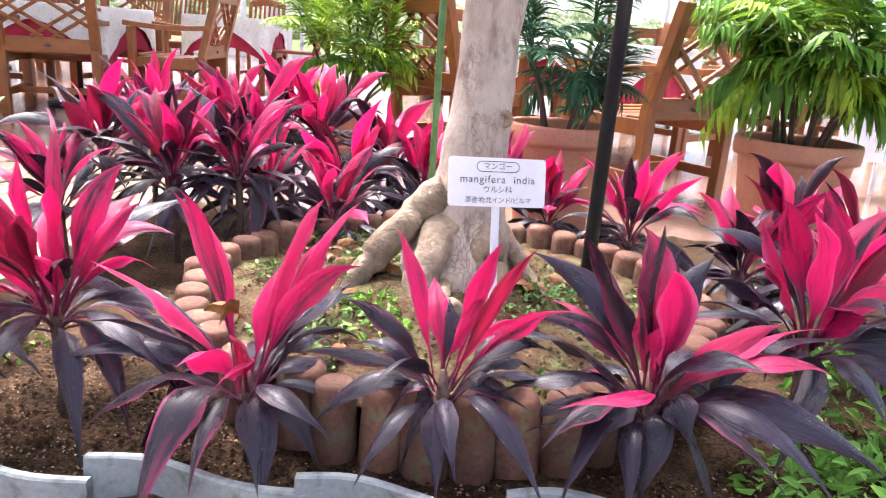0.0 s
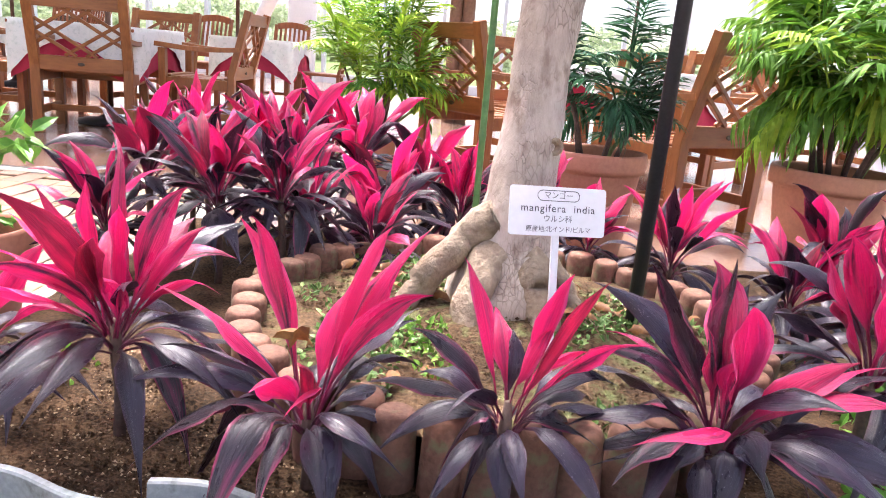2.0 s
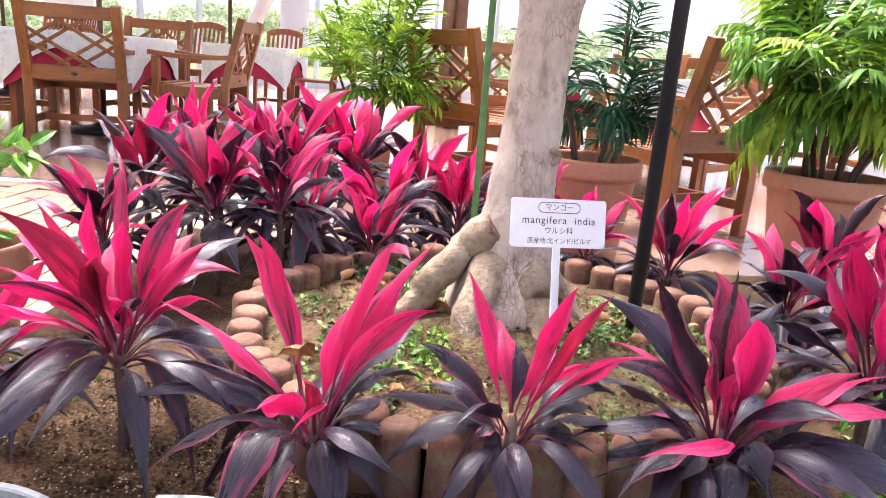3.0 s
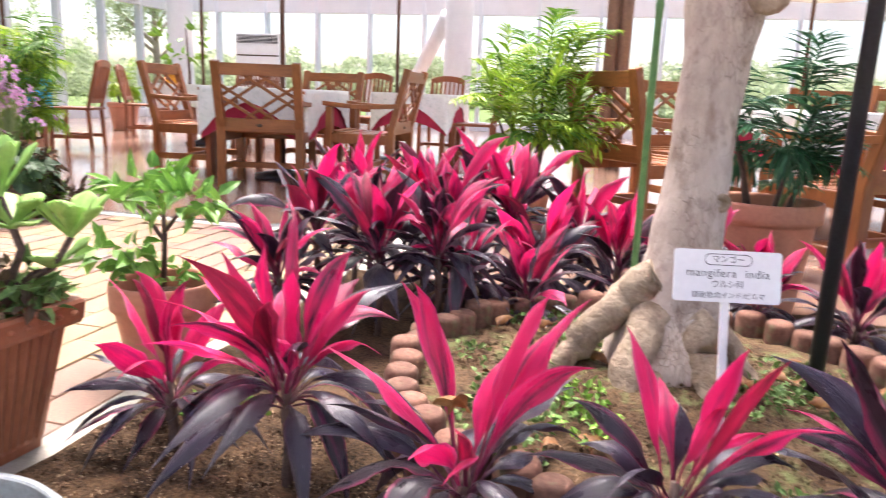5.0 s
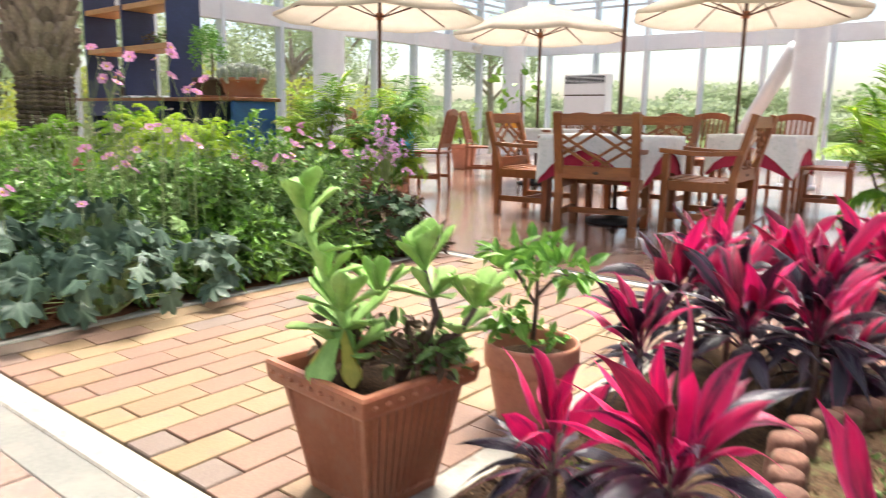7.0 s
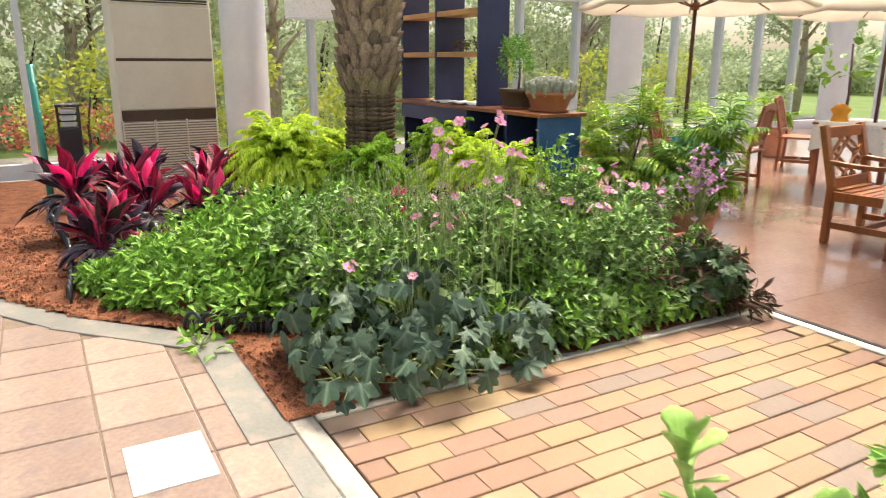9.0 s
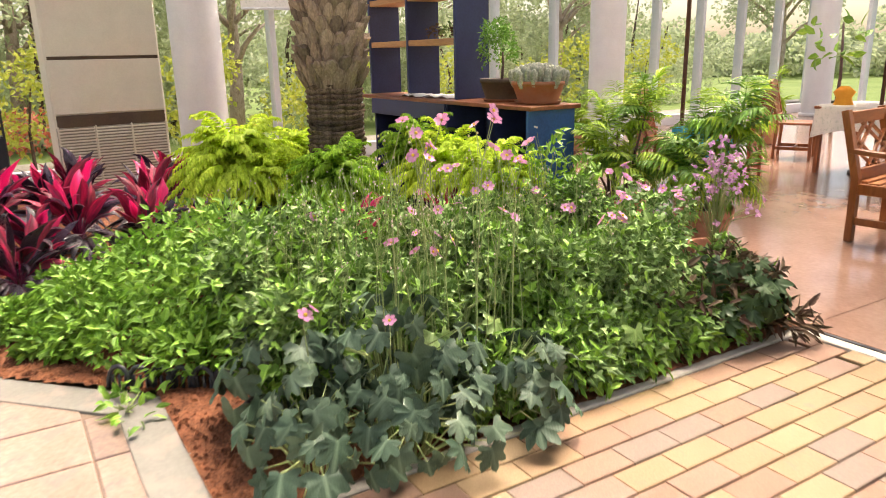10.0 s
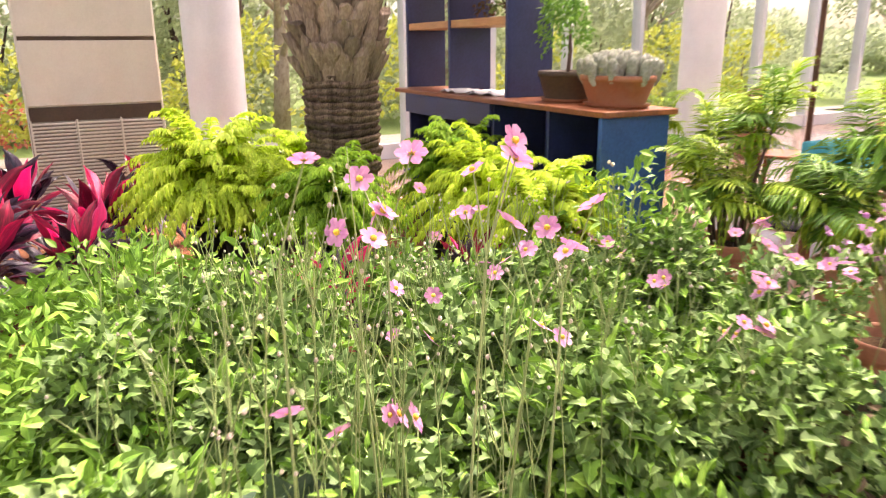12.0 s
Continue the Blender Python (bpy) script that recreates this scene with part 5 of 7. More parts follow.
# ---- dining chairs ----
def lattice_chair():
    c = thing("garden_chair", pose(0, 0, 0), "teak garden armchair with a crossed lattice back", "chair", "lattice armchairs at the tables")
    for sx in (-1, 1):
        h = G()
        bar(h, (sx * 0.29, 0.0, 0.0), (sx * 0.29, 0.0, 0.46), 0.062, 0.05, (0, 1, 0))
        bar(h, (sx * 0.29, 0.002, 0.445), (sx * 0.29, -0.12, 0.92), 0.062, 0.05, (0, 1, 0))
        part("back_post", h, M_WOOD, c)
        part("front_leg", bar(G(), (sx * 0.29, 0.5, 0), (sx * 0.29, 0.5, 0.62), 0.06, 0.05, (0, 1, 0)), M_WOOD, c)
        h = G()
        ribbon(h, [(sx * 0.29, -0.06 + 0.61 * q / 8, 0.645 - 0.018 * math.sin(math.pi * q / 8)) for q in range(9)], 0.065, 0.034)
        part("armrest", h, M_WOOD, c)
        part("stretcher", bar(G(), (sx * 0.29, 0.02, 0.15), (sx * 0.29, 0.48, 0.15), 0.03, 0.05), M_WOOD, c)
        part("side_rail", bar(G(), (sx * 0.29, 0.02, 0.38), (sx * 0.29, 0.48, 0.38), 0.035, 0.075), M_WOOD, c)
    part("front_rail", bar(G(), (-0.26, 0.5, 0.38), (0.26, 0.5, 0.38), 0.035, 0.075), M_WOODX, c)
    part("cross_stretcher", bar(G(), (-0.275, 0.25, 0.15), (0.275, 0.25, 0.15), 0.03, 0.045), M_WOODX, c)

    def back(x, z):
        return (x, -0.12 * (z - 0.445) / 0.475 + 0.002, z)

    part("top_rail", bar(G(), back(-0.262, 0.865), back(0.262, 0.865), 0.085, 0.036, (0, 1, 0)), M_WOODX, c)
    part("back_rail", bar(G(), back(-0.262, 0.47), back(0.262, 0.47), 0.095, 0.036, (0, 1, 0)), M_WOODX, c)
    h = lathe(G(), [(0.022, 0), (0.022, 0.003), (0.018, 0.005), (0.001, 0.005)], 20)
    hv = h.v[-1]
    h.v[-1] = np.stack([hv[:, 0], -0.03 - hv[:, 2], 0.47 + 0.55 * hv[:, 1]], 1)
    part("badge", h, M_BROWN, c, "small oval maker's badge")
    for a, b in (((-0.262, 0.6), (0.09, 0.825)), ((-0.262, 0.68), (-0.03, 0.825)), ((-0.1, 0.52), (0.262, 0.75)), ((0.03, 0.52), (0.262, 0.665))):
        for sx in (-1, 1):
            part("lattice_bar", bar(G(), back(sx * a[0], a[1]), back(sx * b[0], b[1]), 0.022, 0.018 if sx > 0 else 0.024, (0, 1, 0)), M_WOODX, c)
    for i in range(7):
        y = 0.035 + i * 0.075
        z = 0.425 - 0.018 * math.sin(math.pi * i / 6)
        part("seat_slat", box(G(), (0, y, z), (0.54 if 0 < i < 6 else 0.52, 0.062, 0.02), 0.004), M_WOODX, c)
    return c


def slat_chair():
    c = thing("dining_chair", pose(0, 0, 0), "reddish wooden dining chair with upright back slats", "chair", "slat-back dining chairs")
    for sx in (-1, 1):
        h = G()
        bar(h, (sx * 0.2, 0.0, 0.0), (sx * 0.2, 0.02, 0.44), 0.038, 0.036, (0, 1, 0))
        bar(h, (sx * 0.2, 0.02, 0.43), (sx * 0.2, -0.1, 0.93), 0.038, 0.032, (0, 1, 0))
        part("back_post", h, M_REDWOOD, c)
        part("front_leg", bar(G(), (sx * 0.2, 0.42, 0), (sx * 0.2, 0.41, 0.42), 0.04, 0.04, (0, 1, 0)), M_REDWOOD, c)
        part("stretcher", bar(G(), (sx * 0.2, 0.01, 0.13), (sx * 0.2, 0.41, 0.13), 0.02, 0.04), M_REDWOOD, c)
    part("cross_stretcher", bar(G(), (-0.19, 0.22, 0.13), (0.19, 0.22, 0.13), 0.02, 0.035), M_REDWOOD, c)

    def back(x, z):
        return (x, 0.02 - 0.12 * (z - 0.43) / 0.5, z)

    h = G()
    ribbon(h, [back(-0.18 + 0.04 * i, 0.905 + 0.03 * math.cos(math.pi * (-0.18 + 0.04 * i) / 0.4)) for i in range(10)], 0.07, 0.026, (0, 1, 0))
    part("top_rail", h, M_REDWOOD, c)
    part("back_rail", bar(G(), back(-0.18, 0.52), back(0.18, 0.52), 0.05, 0.026, (0, 1, 0)), M_REDWOOD, c)
    for i in range(6):
        x = -0.14 + 0.056 * i
        part("slat", bar(G(), back(x, 0.53), back(x, 0.9), 0.026, 0.014, (0, 1, 0)), M_REDWOOD, c)
    part("seat", box(G(), (0, 0.21, 0.435), (0.44, 0.46, 0.028), 0.01), M_REDWOOD, c)
    part("apron", box(G(), (0, 0.4, 0.395), (0.36, 0.02, 0.05), 0.003), M_REDWOOD, c)
    return c


def clothed_table(x, y, half=0.42, rot=0, drop=0.32, red=True, cloth=None):
    t = thing("dining_table", pose(x, y, 0, 0, 0, rot), "dark wooden dining table under a cloth", "table", "dining tables")
    part("tabletop", box(G(), (0, 0, 0.715), (2 * half, 2 * half, 0.03), 0.006), M_REDWOOD, t)
    for sx in (-1, 1):
        for sy in (-1, 1):
            part("leg", bar(G(), (sx * (half - 0.06), sy * (half - 0.06), 0), (sx * (half - 0.06), sy * (half - 0.06), 0.7), 0.05, 0.05, (0, 1, 0)), M_REDWOOD, t)

    def drape(hf, mid, extra, lift, wavy, n=96):
        """A cloth that hangs by mid at the sides of the table and by mid + extra at its corners."""
        h = G()
        ringp = []
        for i in range(n):
            a = 2 * math.pi * i / n
            k = 1 / max(abs(math.cos(a)), abs(math.sin(a)))
            ringp.append((math.cos(a) * k, math.sin(a) * k))
        verts, rows = [(0, 0, 0.735 + lift)], 8
        for j in range(-1, rows):
            for i, (px, py) in enumerate(ringp):
                corner = min(abs(px), abs(py)) ** 1.5
                f = max(j, 0) / (rows - 1)
                wv = wavy * f * math.sin(i * 2 * math.pi / n * 13 + x) + 0.6 * wavy * f * math.sin(i * 2 * math.pi / n * 29 + y)
                q = hf * (0.97 if j < 0 else 1 + 0.03 * f) * (1 - 0.05 * corner ** 3) + wv
                verts.append((px * q, py * q, 0.735 + lift - (0 if j < 0 else 0.004 + (mid + extra * corner) * f)))
        faces = [(0, 1 + i, 1 + (i + 1) % n) for i in range(n)]
        faces += [(1 + j * n + i, 1 + (j + 1) * n + i, 1 + (j + 1) * n + (i + 1) % n, 1 + j * n + (i + 1) % n) for j in range(rows) for i in range(n)]
        h.add(verts, faces)
        return h

    if red:
        rc = thing("undercloth", pose(x, y, 0, 0, 0, rot), "crimson undercloth showing below the white tablecloth", "cloth", "crimson undercloths")
        part("cloth", drape(half + 0.006, 0.27, 0.14, 0.0, 0.01), M_RED, rc, smooth=True)
    cl = thing("tablecloth", pose(x, y, 0, 0, 0, rot), "turquoise cloth hanging over a small table" if cloth else "white patterned tablecloth with long hanging corners", "tablecloth", "tablecloths")
    part("cloth", drape(half + (0.02 if red else 0.008), 0.11 if red else drop * 0.75, 0.3 if red else drop * 0.35, 0.006, 0.008), cloth or M_CLOTH, cl, smooth=True)
    return t


def parasol(x, y, rim=1.95, r=1.15, label="cream canvas parasol on a dark brown pole"):
    p = thing("parasol", pose(x, y, 0), label, "parasol", "cream parasols")
    part("pole", tube(G(), [(0, 0, 0.03), (0, 0, rim + 0.4)], 0.02, 14), M_DARKPOLE, p, smooth=True)
    part("base_plate", lathe(G(), [(0.001, 0.0), (0.24, 0.0), (0.24, 0.025), (0.1, 0.045), (0.05, 0.07), (0.03, 0.12), (0.021, 0.12)], 32), M_BLACK, p, smooth=True)
    part("hub", lathe(G(), [(0.021, rim - 0.05), (0.04, rim - 0.05), (0.04, rim + 0.02), (0.021, rim + 0.02)], 16), M_REDWOOD, p, smooth=True)
    h = G()
    n, m = 8, 6
    verts, faces = [], []
    for j in range(m + 1):
        s = j / m
        for i in range(n * 4):
            a = 2 * math.pi * i / (n * 4)
            f = (i % 4) / 4
            sagk = 1 - 0.05 * s * math.sin(math.pi * f)
            verts.append((r * s * sagk * math.cos(a), r * s * sagk * math.sin(a), rim + 0.4 * (1 - s ** 1.15) - 0.03 * s * math.sin(math.pi * f)))
    k = n * 4
    faces = [(j * k + i, j * k + (i + 1) % k, (j + 1) * k + (i + 1) % k, (j + 1) * k + i) for j in range(m) for i in range(k)]
    base = m * k
    verts += [(vx * 1.0, vy * 1.0, vz - 0.035) for vx, vy, vz in verts[base:base + k]]
    faces += [(base + i, base + (i + 1) % k, base + k + (i + 1) % k, base + k + i) for i in range(k)]
    h.add(verts, faces)
    part("canopy", h, M_CANVAS, p, smooth=True)
    for i in range(8):
        a = 2 * math.pi * i / 8
        rb = part("rib", tube(G(), [(0.03 * math.cos(a), 0.03 * math.sin(a), rim + 0.36), (r * 0.98 * math.cos(a), r * 0.98 * math.sin(a), rim - 0.008)], 0.008, 6), M_DARKPOLE, p)
        part("strut", tube(G(), [(0.035 * math.cos(a), 0.035 * math.sin(a), rim - 0.02), (r * 0.5 * math.cos(a), r * 0.5 * math.sin(a), rim + 0.17)], 0.007, 6), M_DARKPOLE, rb)
    return p


clothed_table(-2.92, 5.6, 0.46)
parasol(-2.88, 5.62, 2.4)
A = lattice_chair()
A.matrix_basis = pose(-2.68, 4.86, 0, 0, 0, 14)
copy_thing(A, pose(-3.93, 5.62, 0, 0, 0, -84))
copy_thing(A, pose(-1.83, 5.6, 0, 0, 0, 93))
copy_thing(A, pose(-2.95, 6.75, 0, 0, 0, 178))
clothed_table(0.95, 4.75, 0.44, 38)
copy_thing(A, pose(-0.14, 4.24, 0, 0, 0, -50))
copy_thing(A, pose(1.13, 3.39, 0, 0, 0, 35))
copy_thing(A, pose(1.75, 5.5, 0, 0, 0, 135))
copy_thing(A, pose(0.25, 5.65, 0, 0, 0, -140))
B = slat_chair()
B.matrix_basis = pose(-3.1, 8.45, 0, 0, 0, 170)
clothed_table(-2.3, 7.75, 0.42)
parasol(-2.56, 7.72)
for x, y, a in ((-1.45, 7.75, 95), (-2.3, 8.9, 178), (-6.78, 8.72, -65), (-5.3, 9.35, 180), (-4.4, 8.3, 90), (-5.83, 6.95, 110), (-3.9, 9.2, 160), (-6.5, 6.1, -60)):
    copy_thing(B, pose(x, y, 0, 0, 0, a))
clothed_table(-5.35, 8.3, 0.45, red=False)
parasol(-5.3, 8.25)
parasol(-5.85, 5.8)
clothed_table(-5.07, 5.13, 0.17, red=False, drop=0.24, cloth=M_CYAN)
clothed_table(3.6, 7.0, 0.5)
clothed_table(1.6, 8.0, 0.5)
parasol(1.6, 8.0)
for x, y, a in ((3.6, 6.1, 0), (2.7, 7.0, -90), (1.6, 7.1, 5), (2.5, 8.1, 90)):
    copy_thing(A, pose(x, y, 0, 0, 0, a))
# orange napkin on the far table
h = G()
lathe(h, [(0.09, 0.0), (0.07, 0.08), (0.1, 0.14), (0.04, 0.2), (0.001, 0.17)], 16, wob=lambda a, z: 1 + 0.15 * math.sin(5 * a))
tagged(part("napkin", h, M_ORANGE, None, smooth=True, m=pose(-5.6, 8.05, 0.737)), "orange folded napkin standing on the table", "napkin")
# brown wooden post pair behind the palm
for x in (-0.31, -0.17):
    q = thing("wooden_post", pose(x, 8.3, 0), "brown painted round post in the dining area", "post", "brown posts")
    part("shaft", tube(G(), [(0, 0, 0), (0, 0, 4.6)], 0.07, 16), M_POST, q, smooth=True)

# small menu board behind the wide pot
mb = thing("menu_board", pose(2.35, 4.1, 0, 0, 0, 20), "small white and green menu board with a red badge", "sign")
part("panel", box(G(), (0, 0, 0.5), (0.36, 0.02, 0.62), 0.006), M_SIGN, mb)
part("green_band", box(G(), (0.1, -0.012, 0.62), (0.12, 0.004, 0.34), 0.001), M_YELLOWING, mb, "pale green printed band")
part("badge", box(G(), (-0.06, -0.012, 0.5), (0.19, 0.006, 0.11), 0.002), M_RED, mb, "red badge")
for dz in (-0.02, 0.02):
    part("text_bar", box(G(), (-0.06, -0.0165, 0.5 + dz), (0.12, 0.003, 0.014), 0.0008), M_SIGN, mb)
for sx in (-1, 1):
    part("leg", bar(G(), (sx * 0.15, 0.0, 0), (sx * 0.15, 0.012, 0.3), 0.02, 0.02, (0, 1, 0)), M_ALU, mb)

# ---- wide west bed ----
def fern(x, y, z, r, hgt, seed, n=150, material=None):
    rg = np.random.default_rng(seed)
    c = thing("fern", pose(x, y, z), "bushy lime-green fern with arching fronds", "fern", "lime ferns round the palm")
    for i in range(n):
        k = rg.integers(0, 9)
        mt = material or M_LIME
        key = ("fern", k, mt.name)
        if key not in MESHES:
            lvl = (k + 0.5) / 9
            h = frond(G(), (0.03, 0, 0), (0.38 + 0.66 * (1 - lvl) ** 0.8, 0, 0.02 + 0.86 * lvl), 0.62 - 0.2 * lvl, 22, 0.16, 0.52, rg, 0.5, 0.006, 0.08, 0.15)
            MESHES[key] = h.mesh("frond")
            MESHES[key].materials.append(mt)
        s = rg.uniform(0.72, 1.14)
        part("frond", MESHES[key], mt, c, m=pose(0, 0, 0, rg.uniform(-9, 9), rg.uniform(-9, 9), math.degrees(2.4 * i + rg.uniform(-0.3, 0.3))) @ Matrix.Diagonal((s * r, s * r, s * hgt, 1)))
    return c


for i, (x, y, r, hh) in enumerate(((-6.55, 1.75, 0.62, 0.84), (-5.75, 2.2, 0.45, 0.7), (-6.05, 3.05, 0.46, 0.78), (-5.5, 2.95, 0.5, 0.78), (-6.9, 2.4, 0.5, 0.7), (-5.0, 3.0, 0.44, 0.7), (-6.2, 1.9, 0.4, 0.6))):
    p = thing("fern_pot", pose(x, y, 0.0), "dark grey ribbed pot among the ferns", "pot", "dark fern pots")
    part("body", lathe(G(), [(0.001, 0), (0.14, 0), (0.18, 0.3), (0.19, 0.3), (0.19, 0.34), (0.15, 0.34), (0.14, 0.3), (0.001, 0.3)], 28), M_BLACK, p, smooth=True)
    fern(x, y, 0.3, r, hh - 0.12, 50 + i, 210 if i == 0 else 160, M_FERNGREEN if i in (1, 2) else M_LIME)

# date palm trunk
palm = thing("date_palm", pose(-6.27, 2.44, 0), "stout date palm trunk with shaggy cut leaf bases", "palm")
part("trunk", lathe(G(), [(0.22, 0), (0.2, 0.5), (0.18, 0.7), (0.178, 1.14), (0.2, 1.22), (0.215, 1.6), (0.215, 4.2)], 32), M_PALMBARK, palm, smooth=True)
for i in range(15):
    z, p1_, p2_ = 0.62 + i * 0.037, rng.uniform(0, 6), rng.uniform(0, 6)
    frill = lathe(G(), [(0.176, -0.012), (0.2, 0.0), (0.214, 0.024), (0.205, 0.034), (0.18, 0.03)], 40, wob=lambda a, z_: 1 + 0.03 * math.sin(5 * a + p1_) + 0.025 * math.sin(13 * a + p2_) + 0.018 * math.sin(29 * a + p1_))
    fv = frill.v[-1]
    fv[:, 2] += 0.006 * np.sin(3 * np.arctan2(fv[:, 1], fv[:, 0]) + p1_) + 0.004 * np.sin(11 * np.arctan2(fv[:, 1], fv[:, 0]) + p2_)
    part("fibre_ring", frill, M_PALMFIBRE, palm, "frayed brown fibre ring", smooth=True, m=pose(0, 0, z, rng.uniform(-2, 2), rng.uniform(-2, 2)))


def boot(seed):
    """A cut leaf base: a tapering wedge that leans out to a rough, rounded end."""
    r = random.Random(seed)
    h, verts, rows = G(), [], ((0.0, 0.034, 0.012), (0.05, 0.046, 0.022), (0.1, 0.05, 0.034), (0.145, 0.04, 0.044), (0.168, 0.022, 0.044))
    for z, w, t in rows:
        w, z = w * r.uniform(0.88, 1.12), z * r.uniform(0.94, 1.06)
        for k in range(7):
            u = -1 + k / 3
            verts.append((w * u, t * (1 - 0.75 * u * u) + 0.22 * z + r.uniform(-0.003, 0.003), z - 0.012 * u * u))
        verts += [(w * 0.8, 0.22 * z - 0.02, z), (-w * 0.8, 0.22 * z - 0.02, z)]
    n = len(rows)
    h.add(verts, [(i * 9 + j, i * 9 + (j + 1) % 9, (i + 1) * 9 + (j + 1) % 9, (i + 1) * 9 + j) for i in range(n - 1) for j in range(9)] + [tuple((n - 1) * 9 + j for j in range(9))])
    return h.mesh("leaf_base")


BOOTS = [boot(q) for q in range(6)]
for j in range(17):
    for i in range(17):
        a = 360 * (i + 0.5 * (j % 2)) / 17 + rng.uniform(-4, 4)
        k = rng.uniform(0.85, 1.2)
        part("leaf_base", BOOTS[(i * 5 + j * 3) % 6], M_PALMBARK, palm, m=pose(0, 0, 1.12 + 0.082 * j + rng.uniform(-0.015, 0.015), 0, 0, a) @ pose(0, 0.2 if j else 0.185, 0, rng.uniform(-9, 4), rng.uniform(-7, 7), rng.uniform(-9, 9)) @ Matrix.Diagonal((k, k, rng.uniform(0.85, 1.25), 1)))

# wine-red cordylines by the walkway
for i, (x, y, s, k) in enumerate(((-5.75, 0.22, 1.15, 0.12), (-6.35, 0.6, 1.3, 0.2), (-6.75, 0.12, 1.35, 0.28), (-6.7, 1.12, 1.3, 0.2), (-7.3, 0.7, 1.3, 0.25), (-4.95, 1.95, 0.9, 0.2), (-5.0, 2.6, 0.9, 0.2), (-7.4, 1.4, 1.3, 0.2), (-6.05, 0.35, 1.2, 0.12), (-6.2, 1.0, 1.2, 0.14), (-7.0, 0.5, 1.3, 0.22))):
    cordyline(x, y, 0.01, k, s, 70 + i, (16, 14, 24), ([M_WINE, M_WINE, M_PINK, M_DUSK], [M_WINE, M_DUSK, M_EDGED], [M_DUSK]), "wine-red cordylines by the walkway", "dense cordyline with wine-red leaves in bark chips")

# low black scalloped border
border = thing("border_fence", pose(0, 0, 0), "low black scalloped plastic garden border", "border")
hoop = tube(G(), [(0.055 * math.cos(a), 0, 0.01 + 0.1 * math.sin(a)) for a in np.linspace(0, math.pi, 9)], 0.011, 6)
for k in range(3):
    box(hoop, (-0.03 + 0.03 * k, 0, 0.03), (0.012, 0.012, 0.08), 0.002)
hoop_me = hoop.mesh("hoop", True)
for i in range(26):
    s = i / 25
    part("hoop", hoop_me, M_BLACK, border, m=pose(-5.15 - 2.7 * s, -0.02 + 0.06 * math.sin(4 * s), 0.0, 0, 0, 6 * math.cos(5 * s)))
for i in range(7):
    part("hoop", hoop_me, M_BLACK, border, m=pose(-3.98 - 0.055 * i, 0.98 - 0.075 * i, 0.0, 0, 0, 50))
for i in range(10):
    part("hoop", hoop_me, M_BLACK, border, m=pose(-3.62 - 0.02 * i, 0.86 + 0.02 * i, 0.0, 0, 0, 20))

# bright green low shrub
def shrub(name, blobs, per, ln, wd, material, label, category="shrub", droop=0.25, stems=18, kind=""):
    c = thing(name, pose(0, 0, 0), label, category)
    h = G()
    for x, y, z, rx, ry, rz in blobs:
        for k in range(max(2, stems // len(blobs))):
            dx, dy = rng.uniform(-0.5, 0.5) * rx, rng.uniform(-0.5, 0.5) * ry
            tube(h, [(x + dx * 0.3, y + dy * 0.3, 0.0), (x + dx * 0.6, y + dy * 0.6, z * 0.6), (x + dx * 1.3, y + dy * 1.3, z + rz * 0.7)], [0.006, 0.005, 0.002], 5, False)
    tagged(part("stem", h, M_STALK, c), kind="stuff")
    h = foliage_mass(G(), rng, blobs, per, ln, wd, -0.5, droop)
    tagged(part("foliage", h, material, c), kind="stuff")
    return c


shrub("green_shrub", [(-4.75, 0.95, 0.2, 0.42, 0.34, 0.22), (-4.45, 1.2, 0.24, 0.4, 0.36, 0.26), (-5.05, 1.25, 0.28, 0.45, 0.36, 0.28), (-5.4, 0.85, 0.2, 0.36, 0.3, 0.22), (-4.85, 1.7, 0.3, 0.4, 0.4, 0.28), (-4.3, 0.9, 0.12, 0.25, 0.25, 0.12), (-5.1, 0.55, 0.14, 0.3, 0.24, 0.16), (-4.75, 0.6, 0.1, 0.3, 0.22, 0.12), (-5.6, 1.2, 0.25, 0.35, 0.35, 0.25), (-5.45, 0.5, 0.12, 0.3, 0.22, 0.14), (-4.95, 0.34, 0.07, 0.2, 0.14, 0.08), (-5.3, 0.2, 0.08, 0.2, 0.14, 0.09)], 760, 0.062, 0.03, M_GREEN, "fresh green low shrub spilling over bark chips")
shrub("upright_shrub", [(-4.62, 3.1, 0.45, 0.22, 0.2, 0.42), (-4.45, 3.25, 0.4, 0.2, 0.18, 0.34)], 300, 0.06, 0.026, M_GREEN, "upright twiggy green shrub before the blue desk")
shrub("trailing_creeper", [(-4.1, 0.52, 0.03, 0.22, 0.1, 0.02), (-5.2, 0.35, 0.1, 0.2, 0.2, 0.08)], 40, 0.06, 0.03, M_GREEN, "trailing green creeper on the kerb", "creeper")

# anemones: ground foliage, stalks, flowers
bed = thing("anemone_foliage", pose(0, 0, 0), "dense grey-green anemone foliage filling the flower bed", "foliage", "", "stuff")
blobs = []
for i in range(64):
    x = rng.uniform(-5.0, -3.35)
    y = rng.uniform(1.05, 3.3)
    q = rng.uniform(0.12, 0.24)
    blobs.append((x, y, rng.uniform(0.1, 0.46), q, q, q * 0.9))
blobs += [(-3.3 + rng.uniform(-0.06, 0.04), 1.5 + 0.15 * i, 0.12, 0.17, 0.17, 0.14) for i in range(13)]
h = foliage_mass(G(), rng, blobs, 380, 0.045, 0.04, -0.5, 0.35, lobes=True)
tagged(part("leaves", h, M_GREY, bed), kind="stuff")
h = foliage_mass(G(), rng, [(x, y, z * 0.8, rx, ry, rz) for x, y, z, rx, ry, rz in blobs[::2]], 170, 0.062, 0.055, -0.4, 0.5, lobes=True)
